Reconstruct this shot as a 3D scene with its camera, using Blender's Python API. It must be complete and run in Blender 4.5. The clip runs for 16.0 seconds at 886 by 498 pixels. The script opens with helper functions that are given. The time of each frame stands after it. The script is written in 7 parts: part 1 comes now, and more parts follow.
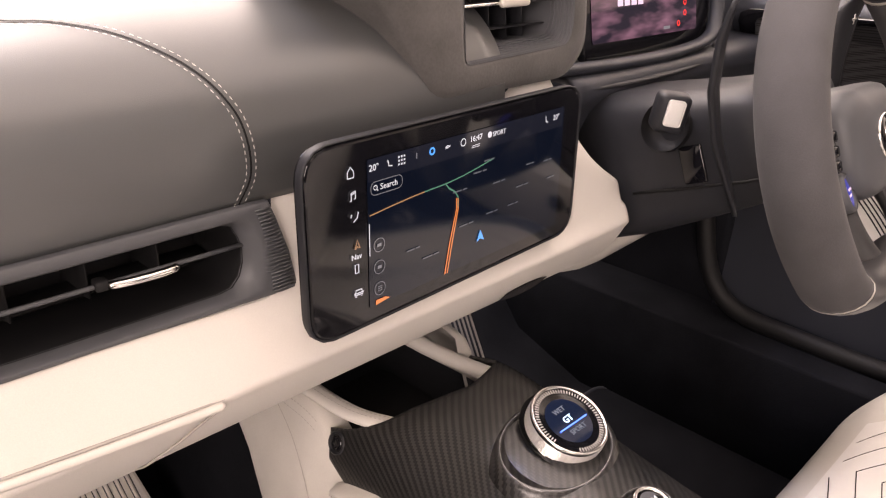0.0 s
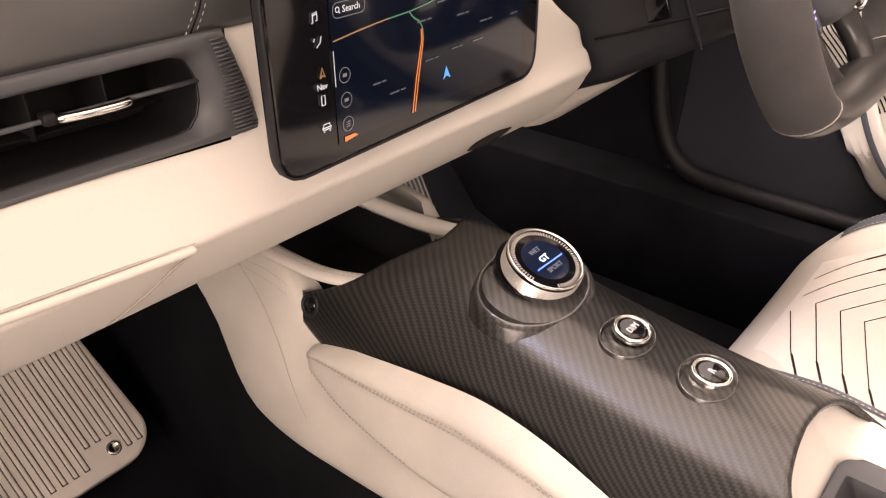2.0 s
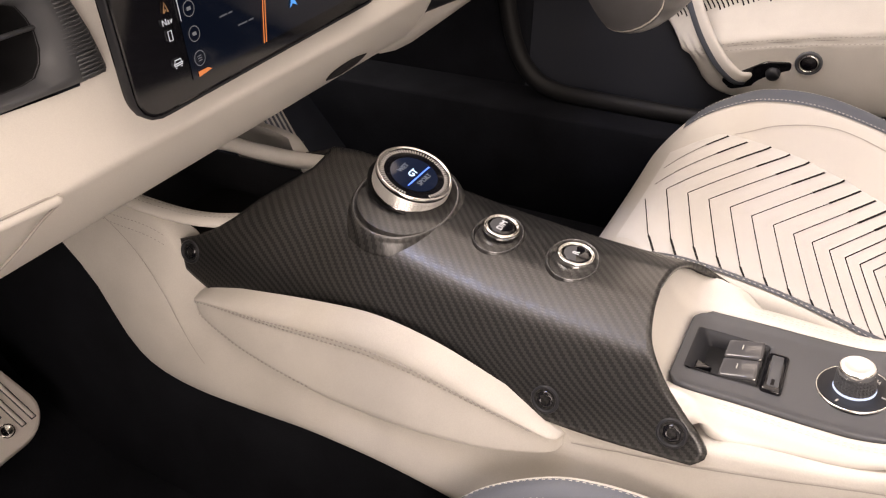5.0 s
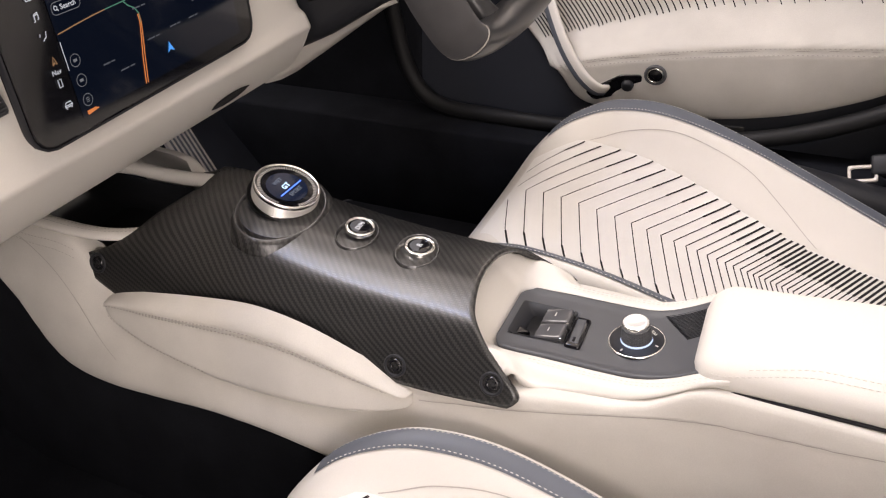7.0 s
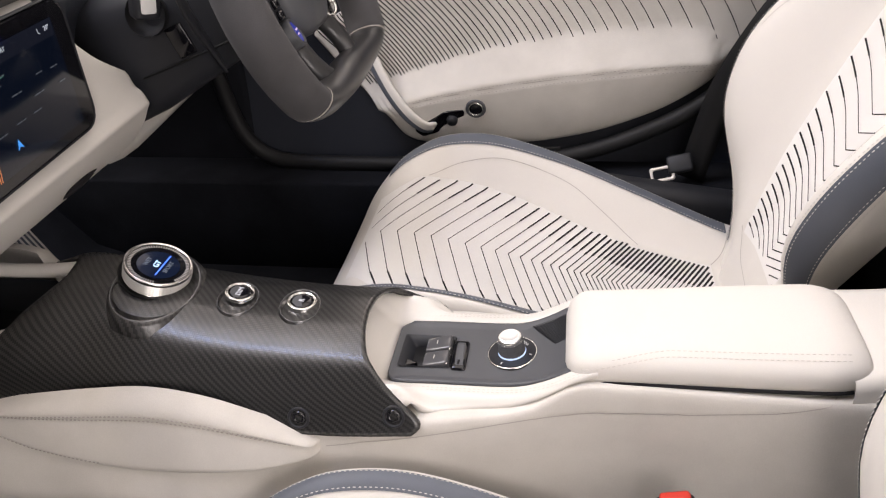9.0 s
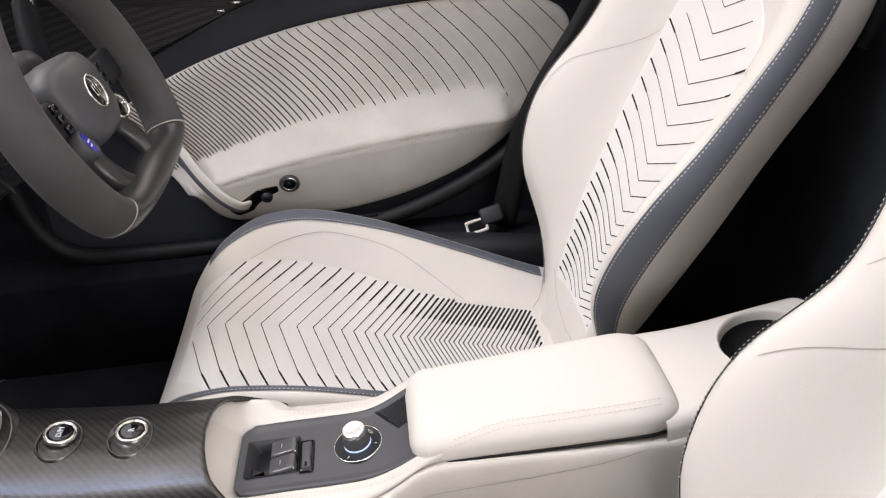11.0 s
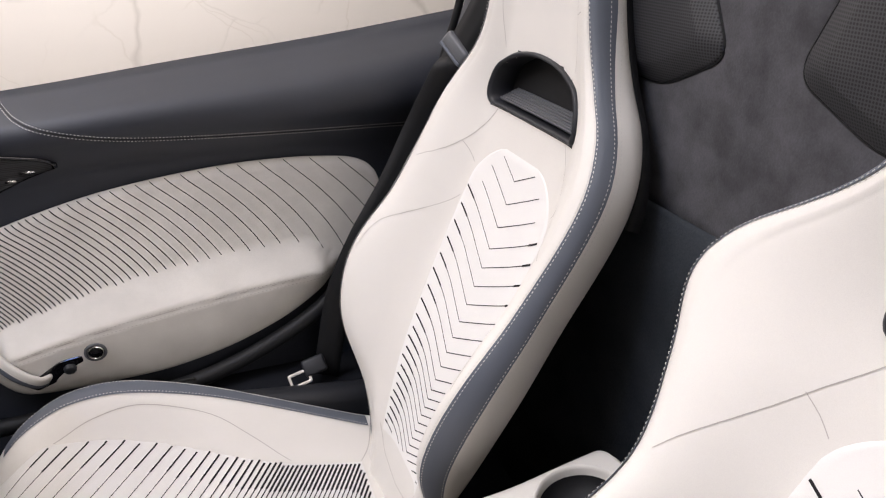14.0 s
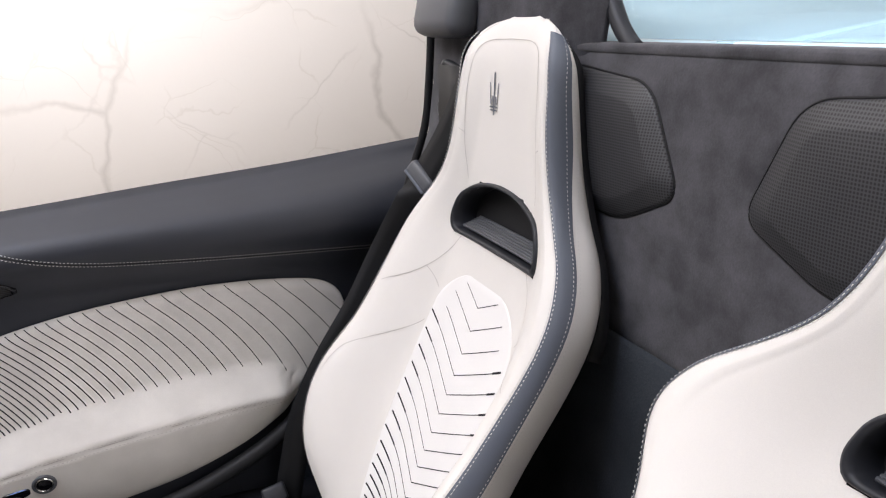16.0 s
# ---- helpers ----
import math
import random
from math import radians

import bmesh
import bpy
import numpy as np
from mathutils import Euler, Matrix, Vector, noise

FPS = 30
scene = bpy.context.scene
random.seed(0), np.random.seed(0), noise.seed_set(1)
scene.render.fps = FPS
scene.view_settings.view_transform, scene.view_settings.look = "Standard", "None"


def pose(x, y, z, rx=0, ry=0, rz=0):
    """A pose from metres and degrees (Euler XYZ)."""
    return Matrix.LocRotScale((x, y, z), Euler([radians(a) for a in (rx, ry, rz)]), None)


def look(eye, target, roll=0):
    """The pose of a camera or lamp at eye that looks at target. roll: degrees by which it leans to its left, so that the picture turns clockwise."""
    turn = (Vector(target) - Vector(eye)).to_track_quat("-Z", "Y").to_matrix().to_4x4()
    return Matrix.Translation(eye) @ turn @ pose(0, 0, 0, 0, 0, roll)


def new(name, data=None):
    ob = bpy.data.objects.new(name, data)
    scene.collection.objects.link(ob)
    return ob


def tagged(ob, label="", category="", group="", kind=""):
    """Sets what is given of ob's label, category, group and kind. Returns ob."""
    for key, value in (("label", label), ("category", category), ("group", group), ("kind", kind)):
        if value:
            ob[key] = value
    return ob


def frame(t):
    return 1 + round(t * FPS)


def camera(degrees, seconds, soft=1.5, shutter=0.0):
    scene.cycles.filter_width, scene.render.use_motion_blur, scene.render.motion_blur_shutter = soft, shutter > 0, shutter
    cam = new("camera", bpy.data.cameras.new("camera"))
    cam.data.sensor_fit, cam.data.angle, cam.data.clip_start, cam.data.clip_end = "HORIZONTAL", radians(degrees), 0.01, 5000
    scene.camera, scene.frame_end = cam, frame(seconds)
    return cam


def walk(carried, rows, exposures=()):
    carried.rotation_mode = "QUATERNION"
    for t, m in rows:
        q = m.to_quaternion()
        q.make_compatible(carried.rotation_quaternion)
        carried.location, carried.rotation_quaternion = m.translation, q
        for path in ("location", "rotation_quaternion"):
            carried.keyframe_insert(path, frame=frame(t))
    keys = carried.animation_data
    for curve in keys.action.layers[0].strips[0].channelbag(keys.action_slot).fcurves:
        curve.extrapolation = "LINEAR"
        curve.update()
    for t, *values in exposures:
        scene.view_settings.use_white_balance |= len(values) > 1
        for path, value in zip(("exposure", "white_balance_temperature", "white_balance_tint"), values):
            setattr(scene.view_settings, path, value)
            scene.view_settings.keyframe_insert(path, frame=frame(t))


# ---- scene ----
cam = camera(60.6, 16.0, 1.2)
PATH = [
    (0, (-0.414, -0.197, 0.786), (0.878, 1.103, -0.014), 1.1),
    (0.5, (-0.416, -0.201, 0.772), (0.878, 1.072, -0.068), 0.7),
    (1, (-0.422, -0.199, 0.755), (0.874, 1.032, -0.143), 0.3),
    (1.5, (-0.427, -0.195, 0.74), (0.873, 0.987, -0.216), -0.1),
    (2, (-0.433, -0.189, 0.73), (0.882, 0.937, -0.272), -0.4),
    (2.5, (-0.436, -0.189, 0.727), (0.895, 0.885, -0.311), -0.8),
    (3, (-0.438, -0.187, 0.725), (0.914, 0.827, -0.344), -1.2),
    (3.5, (-0.443, -0.191, 0.722), (0.932, 0.766, -0.37), -1.8),
    (3.7, (-0.447, -0.195, 0.72), (0.935, 0.742, -0.381), -2.0),
    (5.8, (-0.471, -0.238, 0.733), (0.976, 0.56, -0.394), -3.0),
    (6, (-0.479, -0.248, 0.739), (0.973, 0.541, -0.387), -3.0),
    (6.5, (-0.5, -0.292, 0.754), (0.972, 0.476, -0.36), -3.1),
    (7, (-0.515, -0.339, 0.774), (0.983, 0.395, -0.331), -3.4),
    (7.5, (-0.529, -0.349, 0.788), (1.004, 0.324, -0.306), -3.6),
    (8, (-0.551, -0.339, 0.802), (1.027, 0.241, -0.281), -3.7),
    (8.5, (-0.567, -0.325, 0.814), (1.059, 0.132, -0.257), -4.0),
    (9, (-0.566, -0.315, 0.817), (1.099, 0.006, -0.243), -4.2),
    (9.5, (-0.563, -0.311, 0.827), (1.126, -0.118, -0.226), -4.4),
    (10, (-0.558, -0.309, 0.842), (1.146, -0.238, -0.203), -4.4),
    (10.2, (-0.56, -0.311, 0.846), (1.153, -0.286, -0.187), -4.4),
    (12.3, (-0.53, -0.34, 0.925), (1.166, -0.72, -0.065), -3.2),
    (12.5, (-0.532, -0.323, 0.929), (1.162, -0.757, -0.043), -2.9),
    (13, (-0.531, -0.334, 0.944), (1.165, -0.828, 0.008), -2.3),
    (13.5, (-0.531, -0.345, 0.954), (1.18, -0.89, 0.072), -1.8),
    (14, (-0.53, -0.341, 0.971), (1.192, -0.942, 0.15), -1.3),
    (14.5, (-0.527, -0.347, 0.982), (1.212, -0.984, 0.228), -1.1),
    (15, (-0.527, -0.348, 0.989), (1.228, -1.02, 0.305), -0.9),
    (15.5, (-0.527, -0.345, 0.998), (1.242, -1.044, 0.379), -0.8),
    (16, (-0.529, -0.347, 1.001), (1.251, -1.065, 0.436), -0.6),
]
EXPOSURES = [(0, 0.70, 7750, 27), (2.0, 0.71, 8450, 28), (3.5, 0.53, 8300, 25), (6.0, 0.29, 7400, 20), (8.0, 0.16, 7000, 19), (9.0, 0.11, 6880, 18), (12.5, 0.01, 6650, 16), (14.0, 0.05, 6620, 17), (16, 0.06, 6420, 16)]
walk(cam, [(t, look(eye, target, roll)) for t, eye, target, roll in PATH], EXPOSURES)

# ---- light: a white showroom with a bright ceiling over the open car ----
world = bpy.data.worlds.new("showroom_air")
scene.world = world
world.use_nodes = True
world.node_tree.nodes["Background"].inputs["Color"].default_value = (1.0, 0.98, 0.95, 1)
world.node_tree.nodes["Background"].inputs["Strength"].default_value = 0.35


def area_lamp(name, at, target, sx, sy, watts, colour=(1, 0.985, 0.965)):
    data = bpy.data.lights.new(name, "AREA")
    data.shape, data.size, data.size_y, data.energy, data.color = "RECTANGLE", sx, sy, watts, colour
    ob = new(name, data)
    ob.matrix_world = look(at, target)
    return ob


area_lamp("ceiling_light_panel", (0.2, -0.5, 3.5), (0.2, -0.5, 0), 4.4, 4.4, 76)
area_lamp("ceiling_light_panel", (1.1, 2.5, 3.45), (1.1, 2.2, 0), 3.4, 1.5, 105)
# added fill panels from south and west; no windows are known there
area_lamp("window_light", (-0.6, -4.3, 1.9), (-0.4, 0.0, 0.9), 5.5, 2.2, 34)
area_lamp("window_light", (-4.35, -1.7, 1.75), (0.0, -0.2, 0.5), 4.0, 2.4, 190)
# added lamp that only lifts the marble wall; no such fitting is known
area_lamp("wall_washer", (2.15, 0.0, 2.95), (3.0, 0.0, 2.52), 0.3, 7.0, 68)
area_lamp("blue_white_spot", (-0.60, 0.82, 3.38), (-0.1, 0.0, 0.4), 0.2, 0.5, 9.0, (0.20, 0.40, 1.0))
area_lamp("ceiling_strip", (-0.35, 1.35, 3.42), (-0.1, 0.0, 0.4), 1.5, 1.7, 88, (0.94, 0.98, 1.0))


# ---- materials ----
def nodes_of(name):
    m = bpy.data.materials.new(name)
    m.use_nodes = True
    nt = m.node_tree
    return m, nt, nt.nodes["Principled BSDF"]


def link(nt, a, b):
    nt.links.new(a, b)


def texcoord(nt, scale=1.0, kind="Object"):
    tc = nt.nodes.new("ShaderNodeTexCoord")
    mp = nt.nodes.new("ShaderNodeMapping")
    mp.inputs["Scale"].default_value = (scale, scale, scale) if not isinstance(scale, tuple) else scale
    link(nt, tc.outputs[kind], mp.inputs["Vector"])
    return mp.outputs["Vector"]


def soft_material(name, colour, dark=0.85, rough=0.6, grain=900.0, bump=0.15, blotch=9.0, spec=0.4, sheen=0.0, metal=0.0, fleck=0.0):
    """Leather, suede, plastic, carpet: two scales of colour change and fine relief."""
    m, nt, b = nodes_of(name)
    v = texcoord(nt)
    big = nt.nodes.new("ShaderNodeTexNoise")
    big.inputs["Scale"].default_value, big.inputs["Detail"].default_value = blotch, 4
    fine = nt.nodes.new("ShaderNodeTexNoise")
    fine.inputs["Scale"].default_value, fine.inputs["Detail"].default_value = grain, 3
    link(nt, v, big.inputs["Vector"]), link(nt, v, fine.inputs["Vector"])
    ramp = nt.nodes.new("ShaderNodeValToRGB")
    ramp.color_ramp.elements[0].position, ramp.color_ramp.elements[1].position = 0.3, 0.7
    ramp.color_ramp.elements[0].color = (*[c * dark for c in colour], 1)
    ramp.color_ramp.elements[1].color = (*colour, 1)
    link(nt, big.outputs["Fac"], ramp.inputs["Fac"])
    mix = nt.nodes.new("ShaderNodeMix")
    mix.data_type, mix.blend_type = "RGBA", "MULTIPLY"
    mix.inputs["Factor"].default_value = 0.25 + fleck
    link(nt, ramp.outputs["Color"], mix.inputs["A"])
    fr = nt.nodes.new("ShaderNodeValToRGB")
    fr.color_ramp.elements[0].position, fr.color_ramp.elements[1].position = 0.3, 0.75
    fr.color_ramp.elements[0].color = (0.72, 0.72, 0.72, 1)
    link(nt, fine.outputs["Fac"], fr.inputs["Fac"])
    link(nt, fr.outputs["Color"], mix.inputs["B"])
    link(nt, mix.outputs["Result"], b.inputs["Base Color"])
    bp = nt.nodes.new("ShaderNodeBump")
    bp.inputs["Strength"].default_value, bp.inputs["Distance"].default_value = bump, 0.0006
    link(nt, fine.outputs["Fac"], bp.inputs["Height"])
    link(nt, bp.outputs["Normal"], b.inputs["Normal"])
    b.inputs["Roughness"].default_value, b.inputs["Metallic"].default_value = rough, metal
    b.inputs["Specular IOR Level"].default_value = spec
    b.inputs["Sheen Weight"].default_value = sheen
    return m


CREAM = soft_material("cream_leather", (0.67, 0.64, 0.598), 0.94, 0.62, 1300, 0.12, 6, 0.3, 0.05)
SUEDE = soft_material("cream_suede", (0.64, 0.61, 0.565), 0.86, 0.85, 900, 0.25, 14, 0.15, 0.12)
IVORY = soft_material("ivory_perforated_suede", (0.74, 0.72, 0.695), 0.95, 0.75, 1500, 0.15, 8, 0.2, 0.2)
NIGHT = soft_material("dark_slate_leather", (0.024, 0.027, 0.036), 0.85, 0.46, 1400, 0.25, 8, 0.45)
DASHTOP = soft_material("dark_grey_dash_leather", (0.066, 0.069, 0.071), 0.92, 0.36, 1600, 0.12, 5, 1.0)
SLATE = soft_material("slate_grey_leather", (0.105, 0.116, 0.140), 0.9, 0.5, 1200, 0.2, 10, 0.4)
ALCANTARA = soft_material("charcoal_alcantara", (0.092, 0.090, 0.098), 0.48, 0.92, 420, 0.6, 26, 0.1, 0.1, 0.0, 0.35)
HOODSUEDE = soft_material("warm_charcoal_suede", (0.105, 0.101, 0.099), 0.7, 0.92, 420, 0.5, 26, 0.1, 0.15, 0.0, 0.3)
# charcoal set lighter than CARPET so the shaded rear face isn't black
PILE = soft_material("charcoal_carpet_lightened", (0.042, 0.047, 0.054), 0.7, 0.98, 420, 0.9, 14, 0.05, 0.0, 0.0, 0.5)
CARPET = soft_material("black_carpet", (0.015, 0.016, 0.020), 0.6, 0.98, 500, 0.8, 12, 0.05, 0.0, 0.0, 0.4)
PLASTIC = soft_material("black_satin_plastic", (0.020, 0.021, 0.025), 0.9, 0.46, 1500, 0.08, 10, 0.28)
GREYPLASTIC = soft_material("graphite_soft_plastic", (0.075, 0.078, 0.086), 0.92, 0.45, 1500, 0.08, 10, 0.4)
RUBBER = soft_material("black_rubber_seal", (0.008, 0.008, 0.009), 0.9, 0.6, 700, 0.1, 10, 0.3)
CHROME = soft_material("brushed_chrome", (0.80, 0.79, 0.77), 0.97, 0.16, 1500, 0.03, 12, 0.5, 0.0, 1.0)
STEEL = soft_material("satin_aluminium_plate", (0.66, 0.62, 0.57), 0.95, 0.5, 1500, 0.05, 14, 0.5, 0.0, 0.35)
THREAD_W = soft_material("pale_grey_thread", (0.62, 0.60, 0.57), 0.9, 0.8, 2000, 0.1, 20, 0.2)
THREAD_D = soft_material("taupe_thread", (0.44, 0.41, 0.38), 0.9, 0.8, 2000, 0.1, 20, 0.2)
THREAD_C = soft_material("cream_thread", (0.56, 0.53, 0.49), 0.9, 0.8, 2000, 0.1, 20, 0.2)
SLIT = soft_material("dark_slit_backing", (0.014, 0.013, 0.015), 0.9, 0.8, 1500, 0.1, 20, 0.2)
RED = soft_material("red_buckle_plastic", (0.55, 0.035, 0.02), 0.9, 0.4, 900, 0.05, 20, 0.5)
KNURL = soft_material("knurled_bright_metal", (0.78, 0.76, 0.73), 0.95, 0.30, 900, 0.02, 20, 0.5, 0.0, 0.7)
SMOKE = soft_material("smoke_grey_gloss_plastic", (0.085, 0.085, 0.09), 0.95, 0.10, 900, 0.0, 20, 0.6)
GLOSS = soft_material("piano_black_plastic", (0.006, 0.006, 0.008), 0.95, 0.06, 900, 0.0, 20, 0.5)


def glow(name, colour, strength):
    m, nt, b = nodes_of(name)
    b.inputs["Base Color"].default_value = (0, 0, 0, 1)
    b.inputs["Roughness"].default_value = 0.07
    b.inputs["Emission Color"].default_value = (*colour, 1)
    b.inputs["Emission Strength"].default_value = strength
    return m


def carbon_material(name, coat, coat_rough):
    """Twill weave: two sets of tows crossing, each row shifted by one."""
    m, nt, b = nodes_of(name)
    uv = nt.nodes.new("ShaderNodeUVMap")
    sep = nt.nodes.new("ShaderNodeSeparateXYZ")
    link(nt, uv.outputs["UV"], sep.inputs["Vector"])

    def op(kind, a, bval=None):
        n = nt.nodes.new("ShaderNodeMath")
        n.operation = kind
        for k, x in enumerate((a, bval)):
            if x is None:
                continue
            if isinstance(x, (int, float)):
                n.inputs[k].default_value = x
            else:
                link(nt, x, n.inputs[k])
        return n.outputs[0]

    s = 500.0
    u, v = op("MULTIPLY", sep.outputs["X"], s), op("MULTIPLY", sep.outputs["Y"], s)
    row = op("FLOOR", v)
    warp = op("FLOORED_MODULO", op("SUBTRACT", op("FLOOR", u), row), 4.0)
    over = op("LESS_THAN", warp, 2.0)
    fu, fv = op("FRACT", u), op("FRACT", v)
    ridge_u = op("SINE", op("MULTIPLY", fu, math.pi))
    ridge_v = op("SINE", op("MULTIPLY", fv, math.pi))
    mixh = nt.nodes.new("ShaderNodeMix")
    link(nt, over, mixh.inputs["Factor"]), link(nt, ridge_u, mixh.inputs["A"]), link(nt, ridge_v, mixh.inputs["B"])
    col = nt.nodes.new("ShaderNodeMix")
    col.data_type = "RGBA"
    link(nt, over, col.inputs["Factor"])
    col.inputs["A"].default_value = (0.005, 0.005, 0.0055, 1)
    col.inputs["B"].default_value = (0.024, 0.0235, 0.023, 1)
    link(nt, col.outputs["Result"], b.inputs["Base Color"])
    bp = nt.nodes.new("ShaderNodeBump")
    bp.inputs["Strength"].default_value, bp.inputs["Distance"].default_value = 0.18, 0.0006
    link(nt, mixh.outputs["Result"], bp.inputs["Height"])
    link(nt, bp.outputs["Normal"], b.inputs["Normal"])
    b.inputs["Roughness"].default_value, b.inputs["Specular IOR Level"].default_value = 0.42, 0.28
    b.inputs["Coat Weight"].default_value, b.inputs["Coat Roughness"].default_value = coat, coat_rough
    return m


CARBON = carbon_material("satin_carbon_fibre_twill", 1.0, 0.25)
POLISHED = carbon_material("polished_carbon_fibre_twill", 1.0, 0.07)
POLISHED_RIM = soft_material("polished_clear_edge", (0.16, 0.16, 0.165), 0.9, 0.12, 900, 0.02, 20, 0.8, 0.0, 0.6)


def mesh_grille_material():
    """Woven speaker cloth with small holes."""
    m, nt, b = nodes_of("black_perforated_mesh")
    v = texcoord(nt, 1.0)
    sep, flat_v = nt.nodes.new("ShaderNodeSeparateXYZ"), nt.nodes.new("ShaderNodeCombineXYZ")
    link(nt, v, sep.inputs["Vector"]), link(nt, sep.outputs["X"], flat_v.inputs["X"]), link(nt, sep.outputs["Z"], flat_v.inputs["Y"])
    vor = nt.nodes.new("ShaderNodeTexVoronoi")
    vor.voronoi_dimensions = "2D"
    vor.inputs["Scale"].default_value, vor.inputs["Randomness"].default_value = 330, 0.0
    link(nt, flat_v.outputs["Vector"], vor.inputs["Vector"])
    r = nt.nodes.new("ShaderNodeValToRGB")
    r.color_ramp.elements[0].position, r.color_ramp.elements[1].position = 0.25, 0.42
    r.color_ramp.elements[0].color, r.color_ramp.elements[1].color = (0.002, 0.002, 0.002, 1), (0.036, 0.036, 0.040, 1)
    link(nt, vor.outputs["Distance"], r.inputs["Fac"])
    link(nt, r.outputs["Color"], b.inputs["Base Color"])
    bp = nt.nodes.new("ShaderNodeBump")
    bp.inputs["Strength"].default_value, bp.inputs["Distance"].default_value = 0.6, 0.001
    link(nt, r.outputs["Color"], bp.inputs["Height"]), link(nt, bp.outputs["Normal"], b.inputs["Normal"])
    b.inputs["Roughness"].default_value = 0.55
    return m


GRILLE = mesh_grille_material()


def marble_material():
    m, nt, b = nodes_of("white_veined_marble")
    v = texcoord(nt, 1.0)
    warp = nt.nodes.new("ShaderNodeTexNoise")
    warp.inputs["Scale"].default_value, warp.inputs["Detail"].default_value = 0.9, 6
    link(nt, v, warp.inputs["Vector"])
    add = nt.nodes.new("ShaderNodeMix")
    add.data_type, add.blend_type = "RGBA", "ADD"
    add.inputs["Factor"].default_value = 0.75
    link(nt, v, add.inputs["A"]), link(nt, warp.outputs["Color"], add.inputs["B"])
    base = (0.88, 0.845, 0.80)
    out = None
    for scale, width, tone in ((0.55, 0.110, (0.83, 0.795, 0.745)), (0.75, 0.016, (0.60, 0.57, 0.52)), (1.5, 0.010, (0.66, 0.63, 0.58)), (3.1, 0.012, (0.76, 0.72, 0.66))):
        vor = nt.nodes.new("ShaderNodeTexVoronoi")
        vor.feature = "DISTANCE_TO_EDGE"
        vor.inputs["Scale"].default_value = scale
        link(nt, add.outputs["Result"], vor.inputs["Vector"])
        r = nt.nodes.new("ShaderNodeValToRGB")
        r.color_ramp.elements[0].position, r.color_ramp.elements[1].position = 0.0, width
        r.color_ramp.elements[0].color, r.color_ramp.elements[1].color = (0.6, 0.6, 0.6, 1), (0, 0, 0, 1)
        link(nt, vor.outputs["Distance"], r.inputs["Fac"])
        gate = nt.nodes.new("ShaderNodeTexNoise")
        gate.inputs["Scale"].default_value = scale * 1.3
        link(nt, v, gate.inputs["Vector"])
        gr = nt.nodes.new("ShaderNodeValToRGB")
        gr.color_ramp.elements[0].position, gr.color_ramp.elements[1].position = 0.42, 0.62
        link(nt, gate.outputs["Fac"], gr.inputs["Fac"])
        f = nt.nodes.new("ShaderNodeMath")
        f.operation = "MULTIPLY"
        link(nt, r.outputs["Color"], f.inputs[0]), link(nt, gr.outputs["Color"], f.inputs[1])
        mx = nt.nodes.new("ShaderNodeMix")
        mx.data_type = "RGBA"
        link(nt, f.outputs[0], mx.inputs["Factor"])
        if out is None:
            mx.inputs["A"].default_value = (*base, 1)
        else:
            link(nt, out, mx.inputs["A"])
        mx.inputs["B"].default_value = (*tone, 1)
        out = mx.outputs["Result"]
    link(nt, out, b.inputs["Base Color"])
    b.inputs["Roughness"].default_value = 0.3
    return m


MARBLE = marble_material()
PLASTER = soft_material("warm_white_plaster", (0.80, 0.76, 0.70), 0.95, 0.8, 300, 0.1, 1.5, 0.2)
DARKWALL = soft_material("dark_unseen_wall", (0.10, 0.10, 0.105), 0.95, 0.8, 300, 0.1, 1.5, 0.2)
STONEFLOOR = soft_material("pale_stone_floor", (0.55, 0.52, 0.48), 0.9, 0.35, 200, 0.05, 1.5, 0.4)


# ---- mesh helpers ----
def spline(points, n):
    """n points along a smooth curve through the given ones."""
    p = [Vector(q) for q in points]
    p = [p[0] * 2 - p[1]] + p + [p[-1] * 2 - p[-2]]
    out = []
    for k in range(n):
        s = k / (n - 1) * (len(p) - 3)
        i = min(int(s), len(p) - 4)
        t = s - i
        a, b, c, d = p[i : i + 4]
        out.append(0.5 * ((2 * b) + (c - a) * t + (2 * a - 5 * b + 4 * c - d) * t * t + (3 * b - a - 3 * c + d) * t**3))
    return out


def lerp(table, x):
    """Smooth reading of a small table of (x, y)."""
    if x <= table[0][0]:
        return table[0][1]
    for (a, ya), (b, yb) in zip(table, table[1:]):
        if x <= b:
            t = (x - a) / (b - a)
            return ya + (yb - ya) * t
    return table[-1][1]


def ease(t):
    t = min(max(t, 0.0), 1.0)
    return t * t * (3 - 2 * t)


def sheet(rows, close=False, caps=False, uv=None):
    """A bmesh through rows of points; close: each row is a ring; caps: the two end rows are filled."""
    bm = bmesh.new()
    vs = [[bm.verts.new(p) for p in row] for row in rows]
    n = len(rows[0])
    layer = bm.loops.layers.uv.new("UVMap") if uv else None
    for i in range(len(rows) - 1):
        for j in range(n if close else n - 1):
            k = (j + 1) % n
            f = bm.faces.new((vs[i][j], vs[i][k], vs[i + 1][k], vs[i + 1][j]))
            f.smooth = True
            if layer:
                for loop, (a, c) in zip(f.loops, ((i, j), (i, k), (i + 1, k), (i + 1, j))):
                    loop[layer].uv = uv(a, c)
    if caps:
        bm.faces.new(vs[0][::-1]), bm.faces.new(vs[-1])
    return bm


